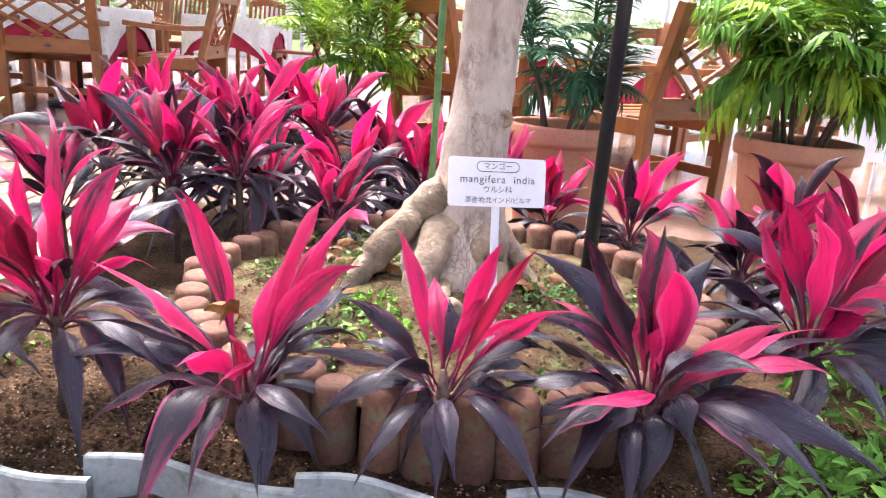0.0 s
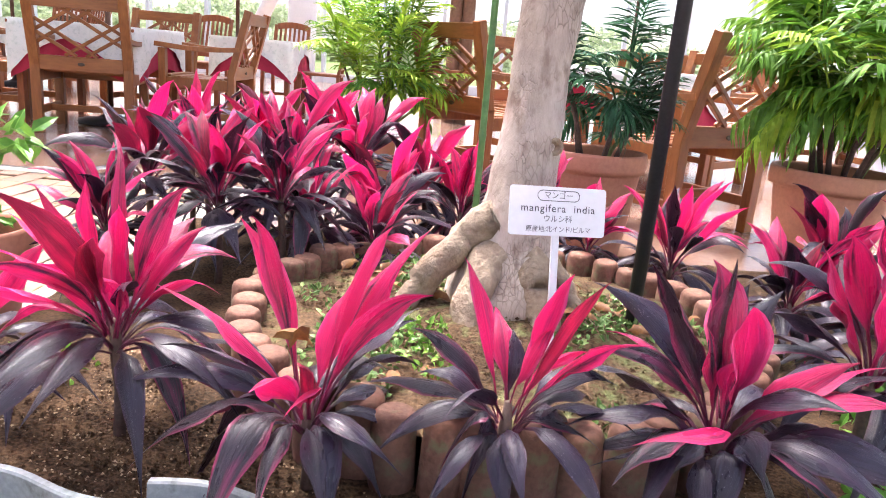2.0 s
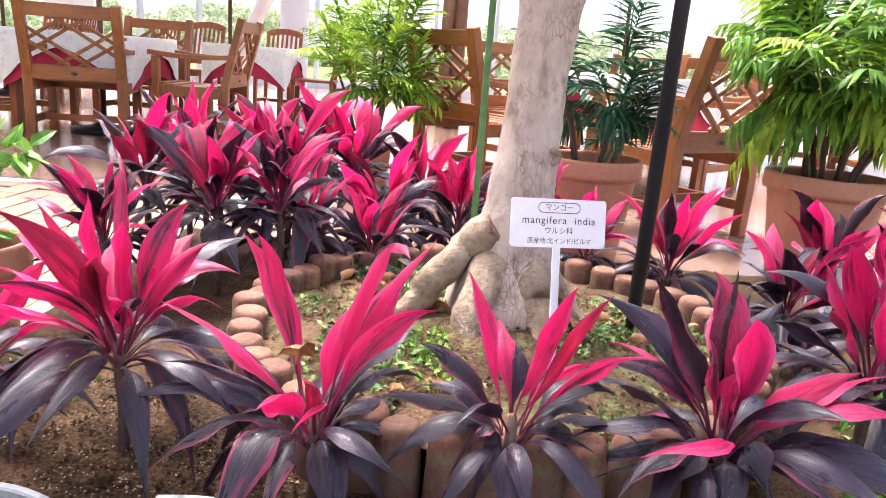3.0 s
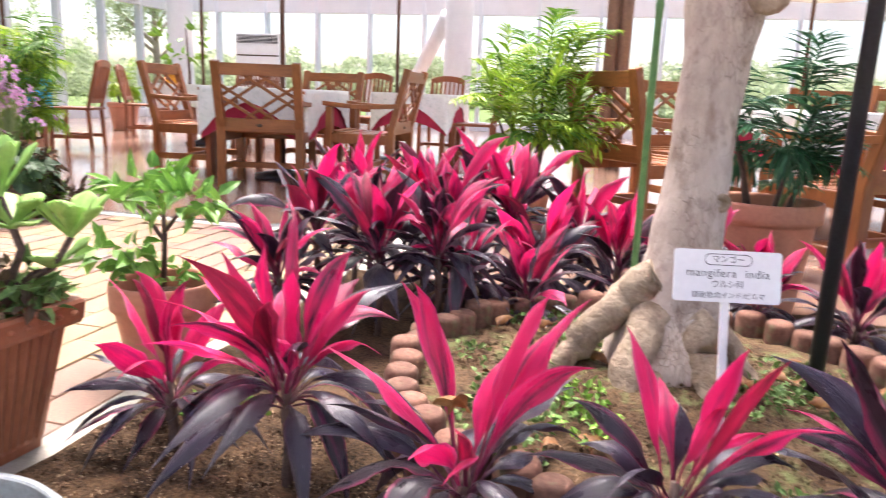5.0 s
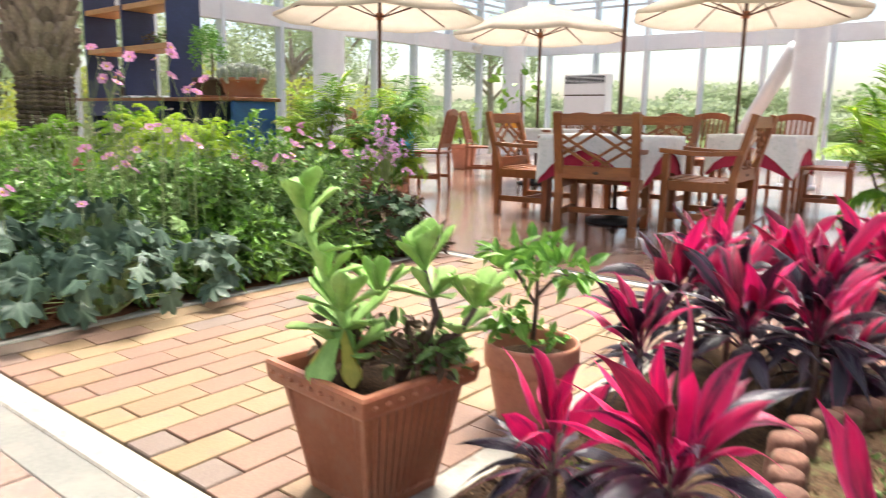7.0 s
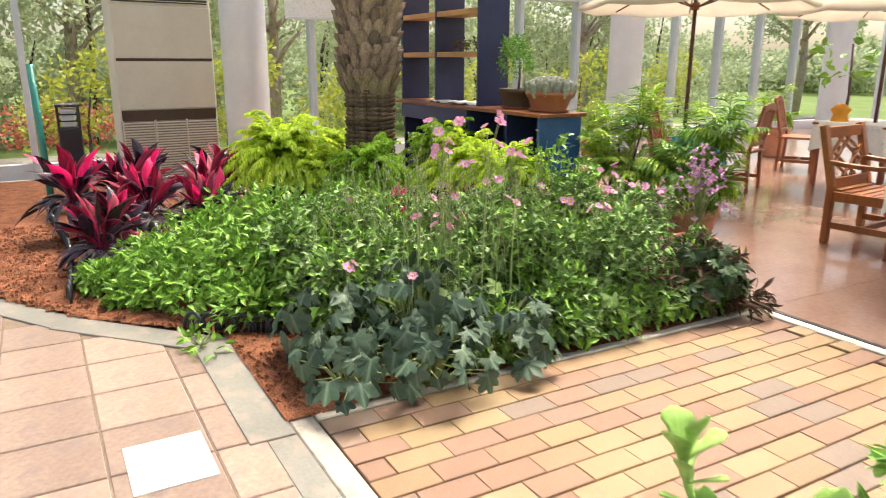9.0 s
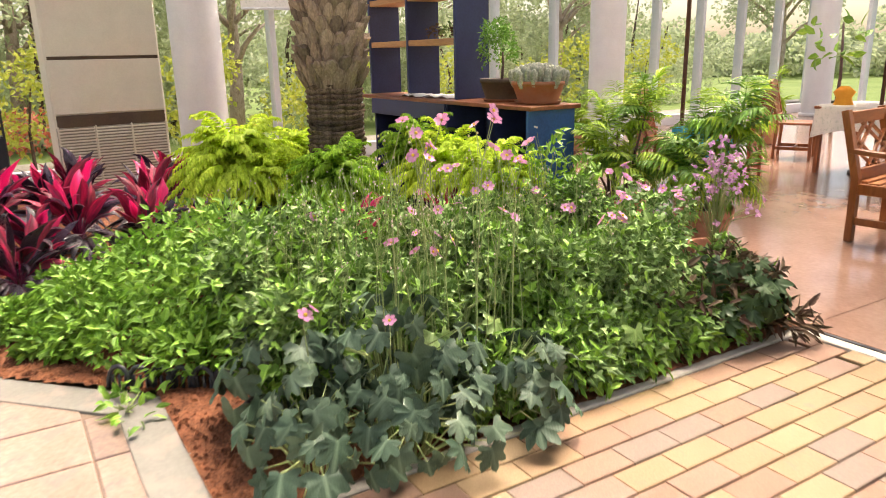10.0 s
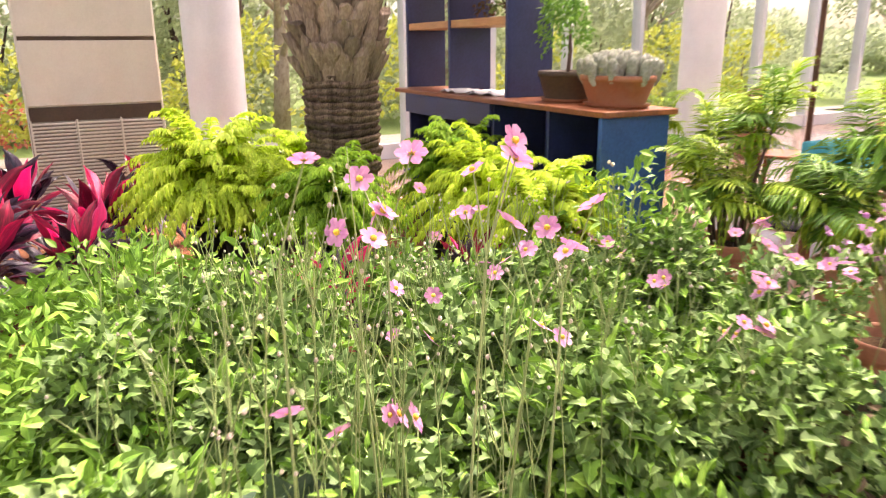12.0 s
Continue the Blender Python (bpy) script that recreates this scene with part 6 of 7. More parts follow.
tagged(part("leaves", h, M_GREEN, bed), kind="stuff")
h = foliage_mass(G(), rng, [(x, y, z + 0.04, rx, ry, rz) for x, y, z, rx, ry, rz in blobs], 60, 0.055, 0.02, -0.2, 0.4)
tagged(part("leaves", h, M_GREEN, bed), kind="stuff")
h, buds = G(), G()
for i in range(205):
    x, y = rng.uniform(-4.9, -3.4), rng.uniform(1.1, 3.2)
    t = rng.uniform(0.45, 0.78)
    if i >= 180:
        x, y, t = rng.uniform(-3.6, -3.22), rng.uniform(1.3, 2.2), rng.uniform(0.7, 1.06)
    dx, dy = rng.normal(0, 0.05, 2)
    tube(h, [(x, y, 0.05), (x + dx * 0.4, y + dy * 0.4, t * 0.55), (x + dx, y + dy, t)], [0.0022, 0.0018, 0.001], 4, False)
    for k in range(2):
        a = rng.uniform(0, 6.3)
        tube(h, [(x + dx * 0.8, y + dy * 0.8, t * 0.85), (x + dx + 0.06 * math.cos(a), y + dy + 0.06 * math.sin(a), t + rng.uniform(0.0, 0.1))], [0.0016, 0.001], 4, False)
        lathe(buds, [(0.001, -0.004), (0.0045, 0.0), (0.003, 0.004), (0.001, 0.006)], 5, (x + dx + 0.06 * math.cos(a), y + dy + 0.06 * math.sin(a), t + 0.05))
tagged(part("seed_stalk", h, M_STALK, bed), kind="stuff")
tagged(part("seed_head", buds, M_BUD, bed), kind="stuff")

petal = G()
for i in range(6):
    a = math.pi * 2 * i / 6
    v0 = np.array([(0.004, 0, 0), (0.016, -0.011, 0.004), (0.018, 0, 0.003), (0.016, 0.011, 0.004), (0.029, -0.012, 0.006), (0.032, 0, 0.004), (0.029, 0.012, 0.006), (0.036, 0, 0.005)])
    rot = np.array([(math.cos(a), -math.sin(a), 0), (math.sin(a), math.cos(a), 0), (0, 0, 1)])
    petal.add(v0 @ rot.T, LEAF_F, np.stack([v0[:, 1] * 30 + 0.5, v0[:, 0] * 27], 1))
petal_me = petal.mesh("petals")
heart_me = lathe(G(), [(0.001, 0.012), (0.006, 0.009), (0.008, 0.004), (0.004, 0.0)], 10).mesh("stamen_disc", True)


def anemone(x, y, top, seed, heads=2):
    r = random.Random(seed)
    c = thing("anemone", pose(x, y, 0.03), "pink anemone flowers on a thin tall stalk", "flower", "pink anemones")
    dx, dy = r.uniform(-0.08, 0.08), r.uniform(-0.08, 0.08)
    h = tube(G(), [(0, 0, 0), (dx * 0.3, dy * 0.3, top * 0.5), (dx, dy, top * 0.86)], [0.0035, 0.003, 0.002], 5, False)
    ends = []
    for k in range(heads):
        a = r.uniform(0, 6.3)
        e = (dx + 0.05 * math.cos(a), dy + 0.05 * math.sin(a), top * r.uniform(0.94, 1.03))
        tube(h, [(dx, dy, top * 0.86), e], [0.002, 0.0015], 4, False)
        ends.append(e)
    part("stalk", h, M_STALK, c)
    for e in ends:
        m = pose(*e, r.uniform(20, 75), 0, r.uniform(0, 360)) @ Matrix.Diagonal((*[r.uniform(0.62, 0.95)] * 3, 1))
        fl = part("blossom", petal_me, M_PETAL, c, m=m)
        part("stamen_disc", heart_me, M_POLLEN, fl)


fr = random.Random(11)
for i in range(14):
    anemone(fr.uniform(-5.0, -3.5), fr.uniform(1.2, 3.2), fr.uniform(0.48, 0.8), 200 + i, fr.choice((1, 1, 2, 3)))
for i, (x, y, z, k) in enumerate(((-3.37, 1.61, 0.7, 1), (-3.28, 1.67, 1.1, 3), (-3.3, 1.76, 1.02, 2), (-3.28, 1.84, 0.97, 3), (-3.4, 1.56, 1.0, 5), (-3.47, 1.62, 1.08, 2), (-3.4, 1.4, 1.1, 1), (-3.49, 2.58, 0.6, 5), (-3.54, 2.64, 0.66, 4), (-3.69, 2.93, 0.76, 3), (-3.39, 1.48, 0.66, 2),
                               (-3.4, 1.06, 0.54, 2), (-3.55, 1.59, 0.62, 2), (-3.22, 1.2, 0.44, 1), (-3.62, 3.1, 0.66, 3), (-3.7, 3.22, 0.6, 3), (-3.6, 2.8, 0.72, 2), (-3.45, 1.95, 0.7, 2))):
    anemone(x, y, z, 300 + i, k)

# lobed big leaves at the bed's corner
def lobed(n=5, seed=0):
    r = random.Random(seed)
    pts = [(0, 0)]
    for k in range(n):
        a = radians(-120 + 240 * k / (n - 1))
        ln = (0.66 + 0.34 * math.cos(a * 0.6)) * r.uniform(0.85, 1.12)
        for da, q in ((-19, 0.72), (-9, 0.9), (0, 1.0), (9, 0.9), (19, 0.72)):
            pts.append((ln * q * math.sin(a + radians(da)), 0.12 + ln * q * math.cos(a + radians(da))))
        if k < n - 1:
            a2 = a + radians(120 / (n - 1))
            pts.append((0.66 * math.sin(a2), 0.12 + 0.66 * math.cos(a2)))
    h = G()
    verts = [(0, 0.12, 0.03)] + [(x, y, -0.4 * (x * x + max(y, 0) ** 2 * 0.6) + 0.07 * math.sin(9 * x + 5 * y + seed)) for x, y in pts]
    k = len(pts)
    h.add(verts, [(0, 1 + (i + 1) % k, 1 + i) for i in range(k)], [(0.5, 0.2)] + [(0.5 + x * 0.5, y * 0.8 + 0.1) for x, y in pts])
    return h


LOBED = [lobed(5 + 2 * (s % 2), s).mesh("leaf", True) for s in range(4)]


def lobed_plant(blobs, count, size, material, label, name="lobed_leaf_plant", seed=0):
    r = random.Random(seed)
    c = thing(name, pose(0, 0, 0), label, "plant", "broad-leaved plants of the bed")
    h = G()
    for i in range(count):
        x, y, z, rx, ry, rz = r.choice(blobs)
        a, e = r.uniform(0, 6.3), r.uniform(-0.2, 1.2)
        p = Vector((x + rx * math.cos(a) * math.cos(e), y + ry * math.sin(a) * math.cos(e), z + rz * math.sin(e)))
        tube(h, [(x + 0.2 * rx * math.cos(a), y + 0.2 * ry * math.sin(a), 0.03), ((x + p.x) / 2, (y + p.y) / 2, p.z * 0.8), p], [0.004, 0.0035, 0.002], 5, False)
        s = size * r.uniform(0.6, 1.2)
        m = Matrix.Translation(p) @ pose(0, 0, 0, 0, 0, math.degrees(a) - 90 + r.uniform(-40, 40)) @ pose(0, 0, 0, -r.uniform(20, 95), r.uniform(-35, 35)) @ Matrix.Diagonal((s, s, s, 1))
        me = LOBED[r.randrange(4)]
        key = (me.name, material.name)
        if key not in MESHES:
            MESHES[key] = me.copy()
            MESHES[key].materials.clear()
            MESHES[key].materials.append(material)
        part("leaf", MESHES[key], material, c, m=m)
    tagged(part("stalk", h, M_STALK, c), kind="stuff")


lobed_plant([(-3.22, 0.98, 0.12, 0.32, 0.22, 0.2), (-3.15, 1.3, 0.14, 0.32, 0.3, 0.2), (-3.55, 1.05, 0.22, 0.3, 0.26, 0.2), (-3.2, 1.75, 0.14, 0.28, 0.3, 0.18), (-3.4, 1.4, 0.3, 0.3, 0.3, 0.2)], 300, 0.078, M_DULL, "broad lobed blue-green leaves hanging over the kerb", seed=3)
lobed_plant([(-3.3, 2.5, 0.15, 0.26, 0.35, 0.18), (-3.6, 1.7, 0.35, 0.3, 0.3, 0.15)], 34, 0.068, M_GREY, "pale green lobed leaves among the anemones", seed=4)
lobed_plant([(-3.3, 3.15, 0.2, 0.28, 0.28, 0.2)], 110, 0.07, M_DEEP, "dark green broad leaves at the end of the bed", seed=5)
shrub("withered_plant", [(-3.32, 2.95, 0.2, 0.24, 0.3, 0.18), (-3.2, 3.3, 0.1, 0.24, 0.16, 0.09), (-3.3, 3.2, 0.3, 0.2, 0.2, 0.1)], 230, 0.075, 0.026, M_BROWNLEAF, "withered brown plant drooping at the kerb", "plant")

# potted palms and mauve flowers at the edge of the dining floor
round_pot(-4.95, 4.1, 0.19, 0.32, label="terracotta pot with a palm beside the desk")
areca(-4.95, 4.1, 0.29, 0.98, 0.44, 41, 44, M_PALM, "feathery green palm in a terracotta pot", 0.17, 0.42, other=M_PALMMID, width=0.17)
round_pot(-4.34, 4.28, 0.2, 0.32, label="terracotta pot on the dining floor edge")
areca(-4.34, 4.28, 0.29, 0.86, 0.46, 42, 44, M_PALMMID, "deep green palm with hanging leaflets", 0.2, 0.55, other=M_PALM, width=0.17)
round_pot(-3.84, 3.76, 0.15, 0.24, label="small terracotta pot holding mauve flowers")
c = thing("mauve_flowers", pose(-3.84, 3.76, 0.22), "cluster of mauve flowers on slender stems", "flower")
h, stems = G(), G()
for i in range(80):
    a, q = rng.uniform(0, 6.3), rng.uniform(0, 0.3)
    p = (q * math.cos(a), q * math.sin(a), rng.uniform(0.36, 0.66) - q * 0.6)
    tube(stems, [(0, 0, 0), (p[0] * 0.4, p[1] * 0.4, p[2] * 0.7), p], [0.002, 0.002, 0.001], 4, False)
    d = sphere_dirs(rng, 5, -1)
    leaves(h, np.tile(p, (len(d), 1)), d, 0.028, 0.022, rng)
part("blossoms", h, M_MAUVE, c)
tagged(part("stem", stems, M_STALK, c), kind="stuff")

# ---- reading desk with shelves ----
desk = thing("reading_desk", pose(0, 0, 0), "long navy blue counter with wooden top and open shelves", "desk")
part("worktop", box(G(), (-6.4, 3.58, 0.985), (2.65, 0.46, 0.03), 0.004), M_REDWOOD, desk)
part("back_panel", box(G(), (-6.4, 3.77, 0.48), (2.55, 0.02, 0.96), 0.003), M_NAVY, desk)
part("end_panel", box(G(), (-5.12, 3.57, 0.485), (0.03, 0.42, 0.97), 0.003), M_BLUE, desk, "bright blue end panel")
for x in (-5.6, -6.2, -6.9, -7.5):
    part("divider", box(G(), (x, 3.57, 0.485), (0.025, 0.38, 0.97), 0.003), M_NAVY, desk)
part("apron", box(G(), (-6.85, 3.36, 0.9), (1.32, 0.02, 0.14), 0.003), M_NAVY, desk)
part("shelf_board", box(G(), (-6.4, 3.57, 0.35), (2.5, 0.38, 0.02), 0.003), M_NAVY, desk)
for x in (-6.21, -7.0, -7.75):
    part("upright", box(G(), (x, 3.64, 1.9), (0.03, 0.33, 1.8), 0.003), M_NAVY, desk)
for z in (1.46, 1.84, 2.3):
    part("shelf_board", box(G(), (-6.98, 3.64, z), (1.5, 0.31, 0.05), 0.003), M_PINE, desk, "orange pine shelf board")
for i, (x, y, a) in enumerate(((-6.5, 3.55, 8), (-6.9, 3.52, -5), (-6.65, 3.62, 20))):
    bk = thing("open_book", pose(x, y, 1.002, 0, 0, a), "open booklet lying on the desk", "book", "open booklets")
    h = G()
    pts = [(-0.15, 0.002), (-0.08, 0.02), (0, 0.006), (0.08, 0.022), (0.15, 0.004)]
    h.add([(px, yy, pz + dz) for yy in (-0.1, 0.1) for dz in (0, -0.004) for px, pz in pts], [f for k in range(4) for f in ((k, k + 1, 11 + k, 10 + k), (5 + k, 15 + k, 16 + k, 6 + k), (k, 5 + k, 6 + k, k + 1))])
    part("page_block", h, M_PAPER, bk)
for i, x in enumerate((-6.45, -6.62, -6.82)):
    s = thing("dried_plant", pose(x, 3.68, 1.487), "small dried plant ornament on a shelf", "ornament", "shelf ornaments")
    hh = foliage_mass(G(), rng, [(0, 0, 0.06, 0.08, 0.06, 0.06)], 60, 0.04, 0.02, -0.6)
    tagged(part("sprig", hh, M_BROWNLEAF if i != 1 else M_GREY, s), kind="stuff")


def oblong_planter(x, y, z, sx, sy, hgt, material, label):
    p = thing("planter", pose(x, y, z), label, "planter", "planters on the desk")
    prof = [(0.72, 0.0), (0.75, 0.02), (0.95, hgt * 0.8), (1.0, hgt * 0.82), (1.0, hgt), (0.9, hgt), (0.86, hgt * 0.75), (0.001, hgt * 0.78)]
    h = lathe(G(), [(0.001, 0.0)] + prof, 32)
    v = h.v[-1]
    v[:, 0] *= sx
    v[:, 1] *= sy
    part("body", h, material, p, smooth=True)
    part("saucer", lathe(G(), [(0.001, 0.0), (0.8, 0.0), (0.9, 0.02), (0.001, 0.012)], 24), M_TERRA_DARK, p, smooth=True).matrix_basis = Matrix.Diagonal((sx, sy, 1, 1))


oblong_planter(-5.77, 3.62, 1.0, 0.2, 0.15, 0.17, M_BROWN, "dark brown oblong planter on the desk")
oblong_planter(-5.33, 3.62, 1.0, 0.235, 0.16, 0.16, M_TERRA_DARK, "brown oblong planter holding cacti")
c = thing("bonsai_shrub", pose(-5.77, 3.62, 1.13), "airy small-leaved shrub in an oblong planter", "plant")
part("stem", tube(G(), [(0, 0, 0), (0.02, 0, 0.15), (-0.02, 0.02, 0.3)], [0.012, 0.01, 0.005], 8), M_STEM, c, smooth=True)
part("foliage", foliage_mass(G(), rng, [(0, 0, 0.24, 0.17, 0.14, 0.16), (-0.06, 0, 0.36, 0.1, 0.1, 0.12)], 420, 0.034, 0.016, -0.6), M_CITRUS, c)
c = thing("cactus", pose(-5.33, 3.62, 1.12), "cluster of round woolly grey cacti", "cactus")
for i in range(38):
    a, q = 2.4 * i, 0.034 * math.sqrt(i)
    h = lathe(G(), [(0.016, -0.01), (0.026, 0.02), (0.029, 0.06), (0.025, 0.095), (0.013, 0.117), (0.001, 0.122)], 20, wob=lambda a_, z_: 1 + 0.13 * math.cos(8 * a_))
    part("stem", h, M_CACTUS, c, smooth=True, m=pose(q * math.cos(a) * 1.05, q * math.sin(a) * 0.7, 0.05 - 0.3 * q * q * 4, 20 * math.sin(a) * -q * 4, 20 * math.cos(a) * q * 4))

# ---- air conditioners ----
def air_conditioner(x, y, rot, hgt, width, material, label):
    a = thing("air_conditioner", pose(x, y, 0, 0, 0, rot), label, "air conditioner")
    w = width
    part("body", box(G(), (0, 0.2, hgt / 2), (w, 0.38, hgt), 0.012), material, a)
    for z, zz in ((0.9, 1.385), (1.415, hgt - 0.24)):
        part("front_panel", box(G(), (0, 0.005, (z + zz) / 2), (w - 0.03, 0.02, zz - z), 0.004), material, a)
    part("seam", box(G(), (0, 0.008, 1.4), (w - 0.04, 0.012, 0.03), 0.002), M_BROWN, a)
    part("slot", box(G(), (0, 0.008, 0.835), (w - 0.04, 0.012, 0.11), 0.002), M_BROWN, a, "dark brown slot")
    for k in range(3):
        part("grille_frame", box(G(), (-w / 3 + k * w / 3, 0.008, 0.43), (w / 3 - 0.015, 0.01, 0.7), 0.002), M_GRILLE, a, "grille backing, beige darkened as shade behind the slats")
    slat_me = box(G(), (0, 0, 0), (w - 0.05, 0.014, 0.015), 0.003).mesh("slat")
    for k in range(25):
        part("slat", slat_me, material, a, m=pose(0, 0.0, 0.1 + k * 0.0275))
    for k in range(4):
        part("grille_bar", box(G(), (-w / 2 + 0.02 + k * (w - 0.04) / 3, -0.002, 0.43), (0.014, 0.02, 0.72), 0.002), material, a)
    part("outlet", box(G(), (0, 0.006, hgt - 0.12), (w - 0.06, 0.014, 0.17), 0.002), M_BLACK, a, "black louvred air outlet")
    for k in range(6):
        part("louvre", box(G(), (0, -0.004, hgt - 0.19 + k * 0.028), (w - 0.06, 0.016, 0.007), 0.002), material, a)


air_conditioner(-8.7, 1.2, 94, 2.17, 1.0, M_PUTTY, "tall beige floor-standing air conditioner by the window")
air_conditioner(-7.95, 14.5, 4, 1.86, 1.0, M_WHITE, "white floor-standing air conditioner by the far windows")

# bollard lamp, green pole, blind
b_ = thing("bollard_lamp", pose(-8.0, 0.2, 0.0), "black bollard lamp with caged square head", "lamp")
part("post", box(G(), (0, 0, 0.4), (0.19, 0.19, 0.8), 0.012), M_BLACK, b_)
part("diffuser", box(G(), (0, 0, 0.89), (0.12, 0.12, 0.16), 0.01), M_WHITE, b_)
for sx in (-1, 1):
    for sy in (-1, 1):
        part("cage_post", box(G(), (sx * 0.085, sy * 0.085, 0.89), (0.018, 0.018, 0.2), 0.003), M_BLACK, b_)
for z in (0.86, 0.92):
    for sx in (-1, 1):
        part("cage_bar", box(G(), (sx * 0.085, 0, z), (0.014, 0.17, 0.012), 0.003), M_BLACK, b_)
        part("cage_bar", box(G(), (0, sx * 0.085, z), (0.17, 0.014, 0.012), 0.003), M_BLACK, b_)
part("cap", box(G(), (0, 0, 1.0), (0.2, 0.2, 0.03), 0.008), M_BLACK, b_)
q = thing("green_pole", pose(-8.0, -0.02, 0), "green plastic garden pole near the window", "pole")
part("shaft", tube(G(), [(0, 0, 0), (0.0, -0.03, 1.36)], 0.03, 12), M_TEAL, q, smooth=True)
q = thing("roller_blind", pose(-10.2, 3.55, 0), "white roller blind hanging before the window", "blind")
part("sheet", box(G(), (0, 0, 2.4), (0.01, 1.15, 0.9), 0.003), M_CLOTH, q)
part("bottom_bar", box(G(), (0, 0, 1.95), (0.025, 1.15, 0.03), 0.006), M_ALU, q)

# pots along the far windows
for i, (x, y, r, hh) in enumerate(((-7.7, 9.8, 0.24, 0.42), (-8.6, 8.3, 0.17, 0.28), (-8.9, 7.2, 0.17, 0.26), (-0.6, 10.6, 0.2, 0.16))):
    round_pot(x, y, r, hh, label="terracotta pot near the glass wall")
    areca(x, y, hh - 0.03, 0.6 if i else 0.75, 0.35, 90 + i, 10, M_PALM, "sparse green pot plant near the glass wall", 0.16)
c = thing("papaya_plant", pose(-7.75, 11.6, 0), "thin tall plant with flat leaves by the window", "plant")
part("stem", tube(G(), [(0, 0, 0), (0.05, 0, 0.9), (0.0, 0, 1.7)], [0.03, 0.025, 0.015], 8), M_STEM, c, smooth=True)
part("foliage", foliage_mass(G(), rng, [(0, 0, 1.55, 0.45, 0.4, 0.25), (0, 0, 1.2, 0.3, 0.3, 0.1)], 13, 0.24, 0.11, -0.5), M_GREEN, c)

# ---- small growth in the front bed ----
cov = thing("ground_cover", pose(0, 0, 0), "tiny green weeds round the tree's roots", "ground cover", "", "stuff")
bl = []
for i in range(30):
    a, q = rng.uniform(0, 6.3), 0.2 + 0.3 * rng.uniform(0, 1)
    x, y = RING[0] + q * math.cos(a), RING[1] + q * math.sin(a)
    bl.append((x, y, ring_level(x, y) + 0.012, 0.05, 0.05, 0.018))
part("leaves", foliage_mass(G(), rng, bl, 34, 0.017, 0.011, -0.1), M_GREY, cov)
part("leaves", foliage_mass(G(), rng, [(-0.07, 1.27, 0.16, 0.07, 0.08, 0.025), (-0.1, 1.4, 0.16, 0.06, 0.06, 0.02), (-0.85, 1.3, 0.06, 0.1, 0.1, 0.02)], 90, 0.018, 0.012, -0.1), M_GREEN, cov)
shrub("green_bushes", [(0.78, 0.98, 0.07, 0.2, 0.1, 0.07), (1.0, 1.02, 0.08, 0.2, 0.14, 0.09), (0.95, 1.3, 0.1, 0.2, 0.16, 0.1), (1.3, 1.2, 0.12, 0.25, 0.25, 0.13), (1.5, 1.7, 0.12, 0.3, 0.3, 0.14)], 420, 0.035, 0.016, M_CITRUS, "low green bushes at the edge of the bed", "bush")
for i in range(26):
    a, q = rng.uniform(0, 6.3), rng.uniform(0.15, 0.5)
    x, y = RING[0] + q * math.cos(a), RING[1] + q * math.sin(a)
    h = blade(G(), (0, 0, 0), (0.07, 0.02, 0.006), 0.02, 0.03, 0.5, 0.1, 6, twist=0.8, wave=0.4)
    tagged(part("fallen_leaf", h, M_DRYLEAF, None, smooth=True, m=pose(x, y, ring_level(x, y) + 0.012, rng.uniform(-20, 20), rng.uniform(-10, 10), rng.uniform(0, 360))), "dry fallen leaf on the soil", "leaf", "fallen leaves")

# ---- outside ----
def garden_tree(x, y, hgt, r, seed, material=None, label="leafy garden tree outside the glass"):
    rg = np.random.default_rng(seed)
    t = thing("tree", pose(x, y, -0.12), label, "tree", "trees outside")
    h = tube(G(), [(0, 0, 0), (0.1, 0.05, hgt * 0.3), (0.0, 0.1, hgt * 0.6), (0.05, 0, hgt * 0.85)], [0.16, 0.12, 0.08, 0.03], 8)
    for k in range(7):
        a = rg.uniform(0, 6.3)
        z = hgt * rg.uniform(0.3, 0.65)
        tube(h, [(0.05, 0.05, z), (r * 0.35 * math.cos(a), r * 0.35 * math.sin(a), z + hgt * 0.12), (r * 0.7 * math.cos(a), r * 0.7 * math.sin(a), z + hgt * 0.2)], [0.06, 0.04, 0.015], 6)
    part("trunk", h, M_BARK, t, smooth=True)
    bl_ = []
    for k in range(13):
        d = sphere_dirs(rg, 1, -0.6)[0]
        bl_.append((d[0] * r * 0.75, d[1] * r * 0.75, hgt * 0.65 + d[2] * hgt * 0.3, r * rg.uniform(0.3, 0.5), r * rg.uniform(0.3, 0.5), hgt * rg.uniform(0.1, 0.17)))
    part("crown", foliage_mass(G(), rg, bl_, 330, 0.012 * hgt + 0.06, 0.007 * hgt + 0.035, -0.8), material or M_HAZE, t)


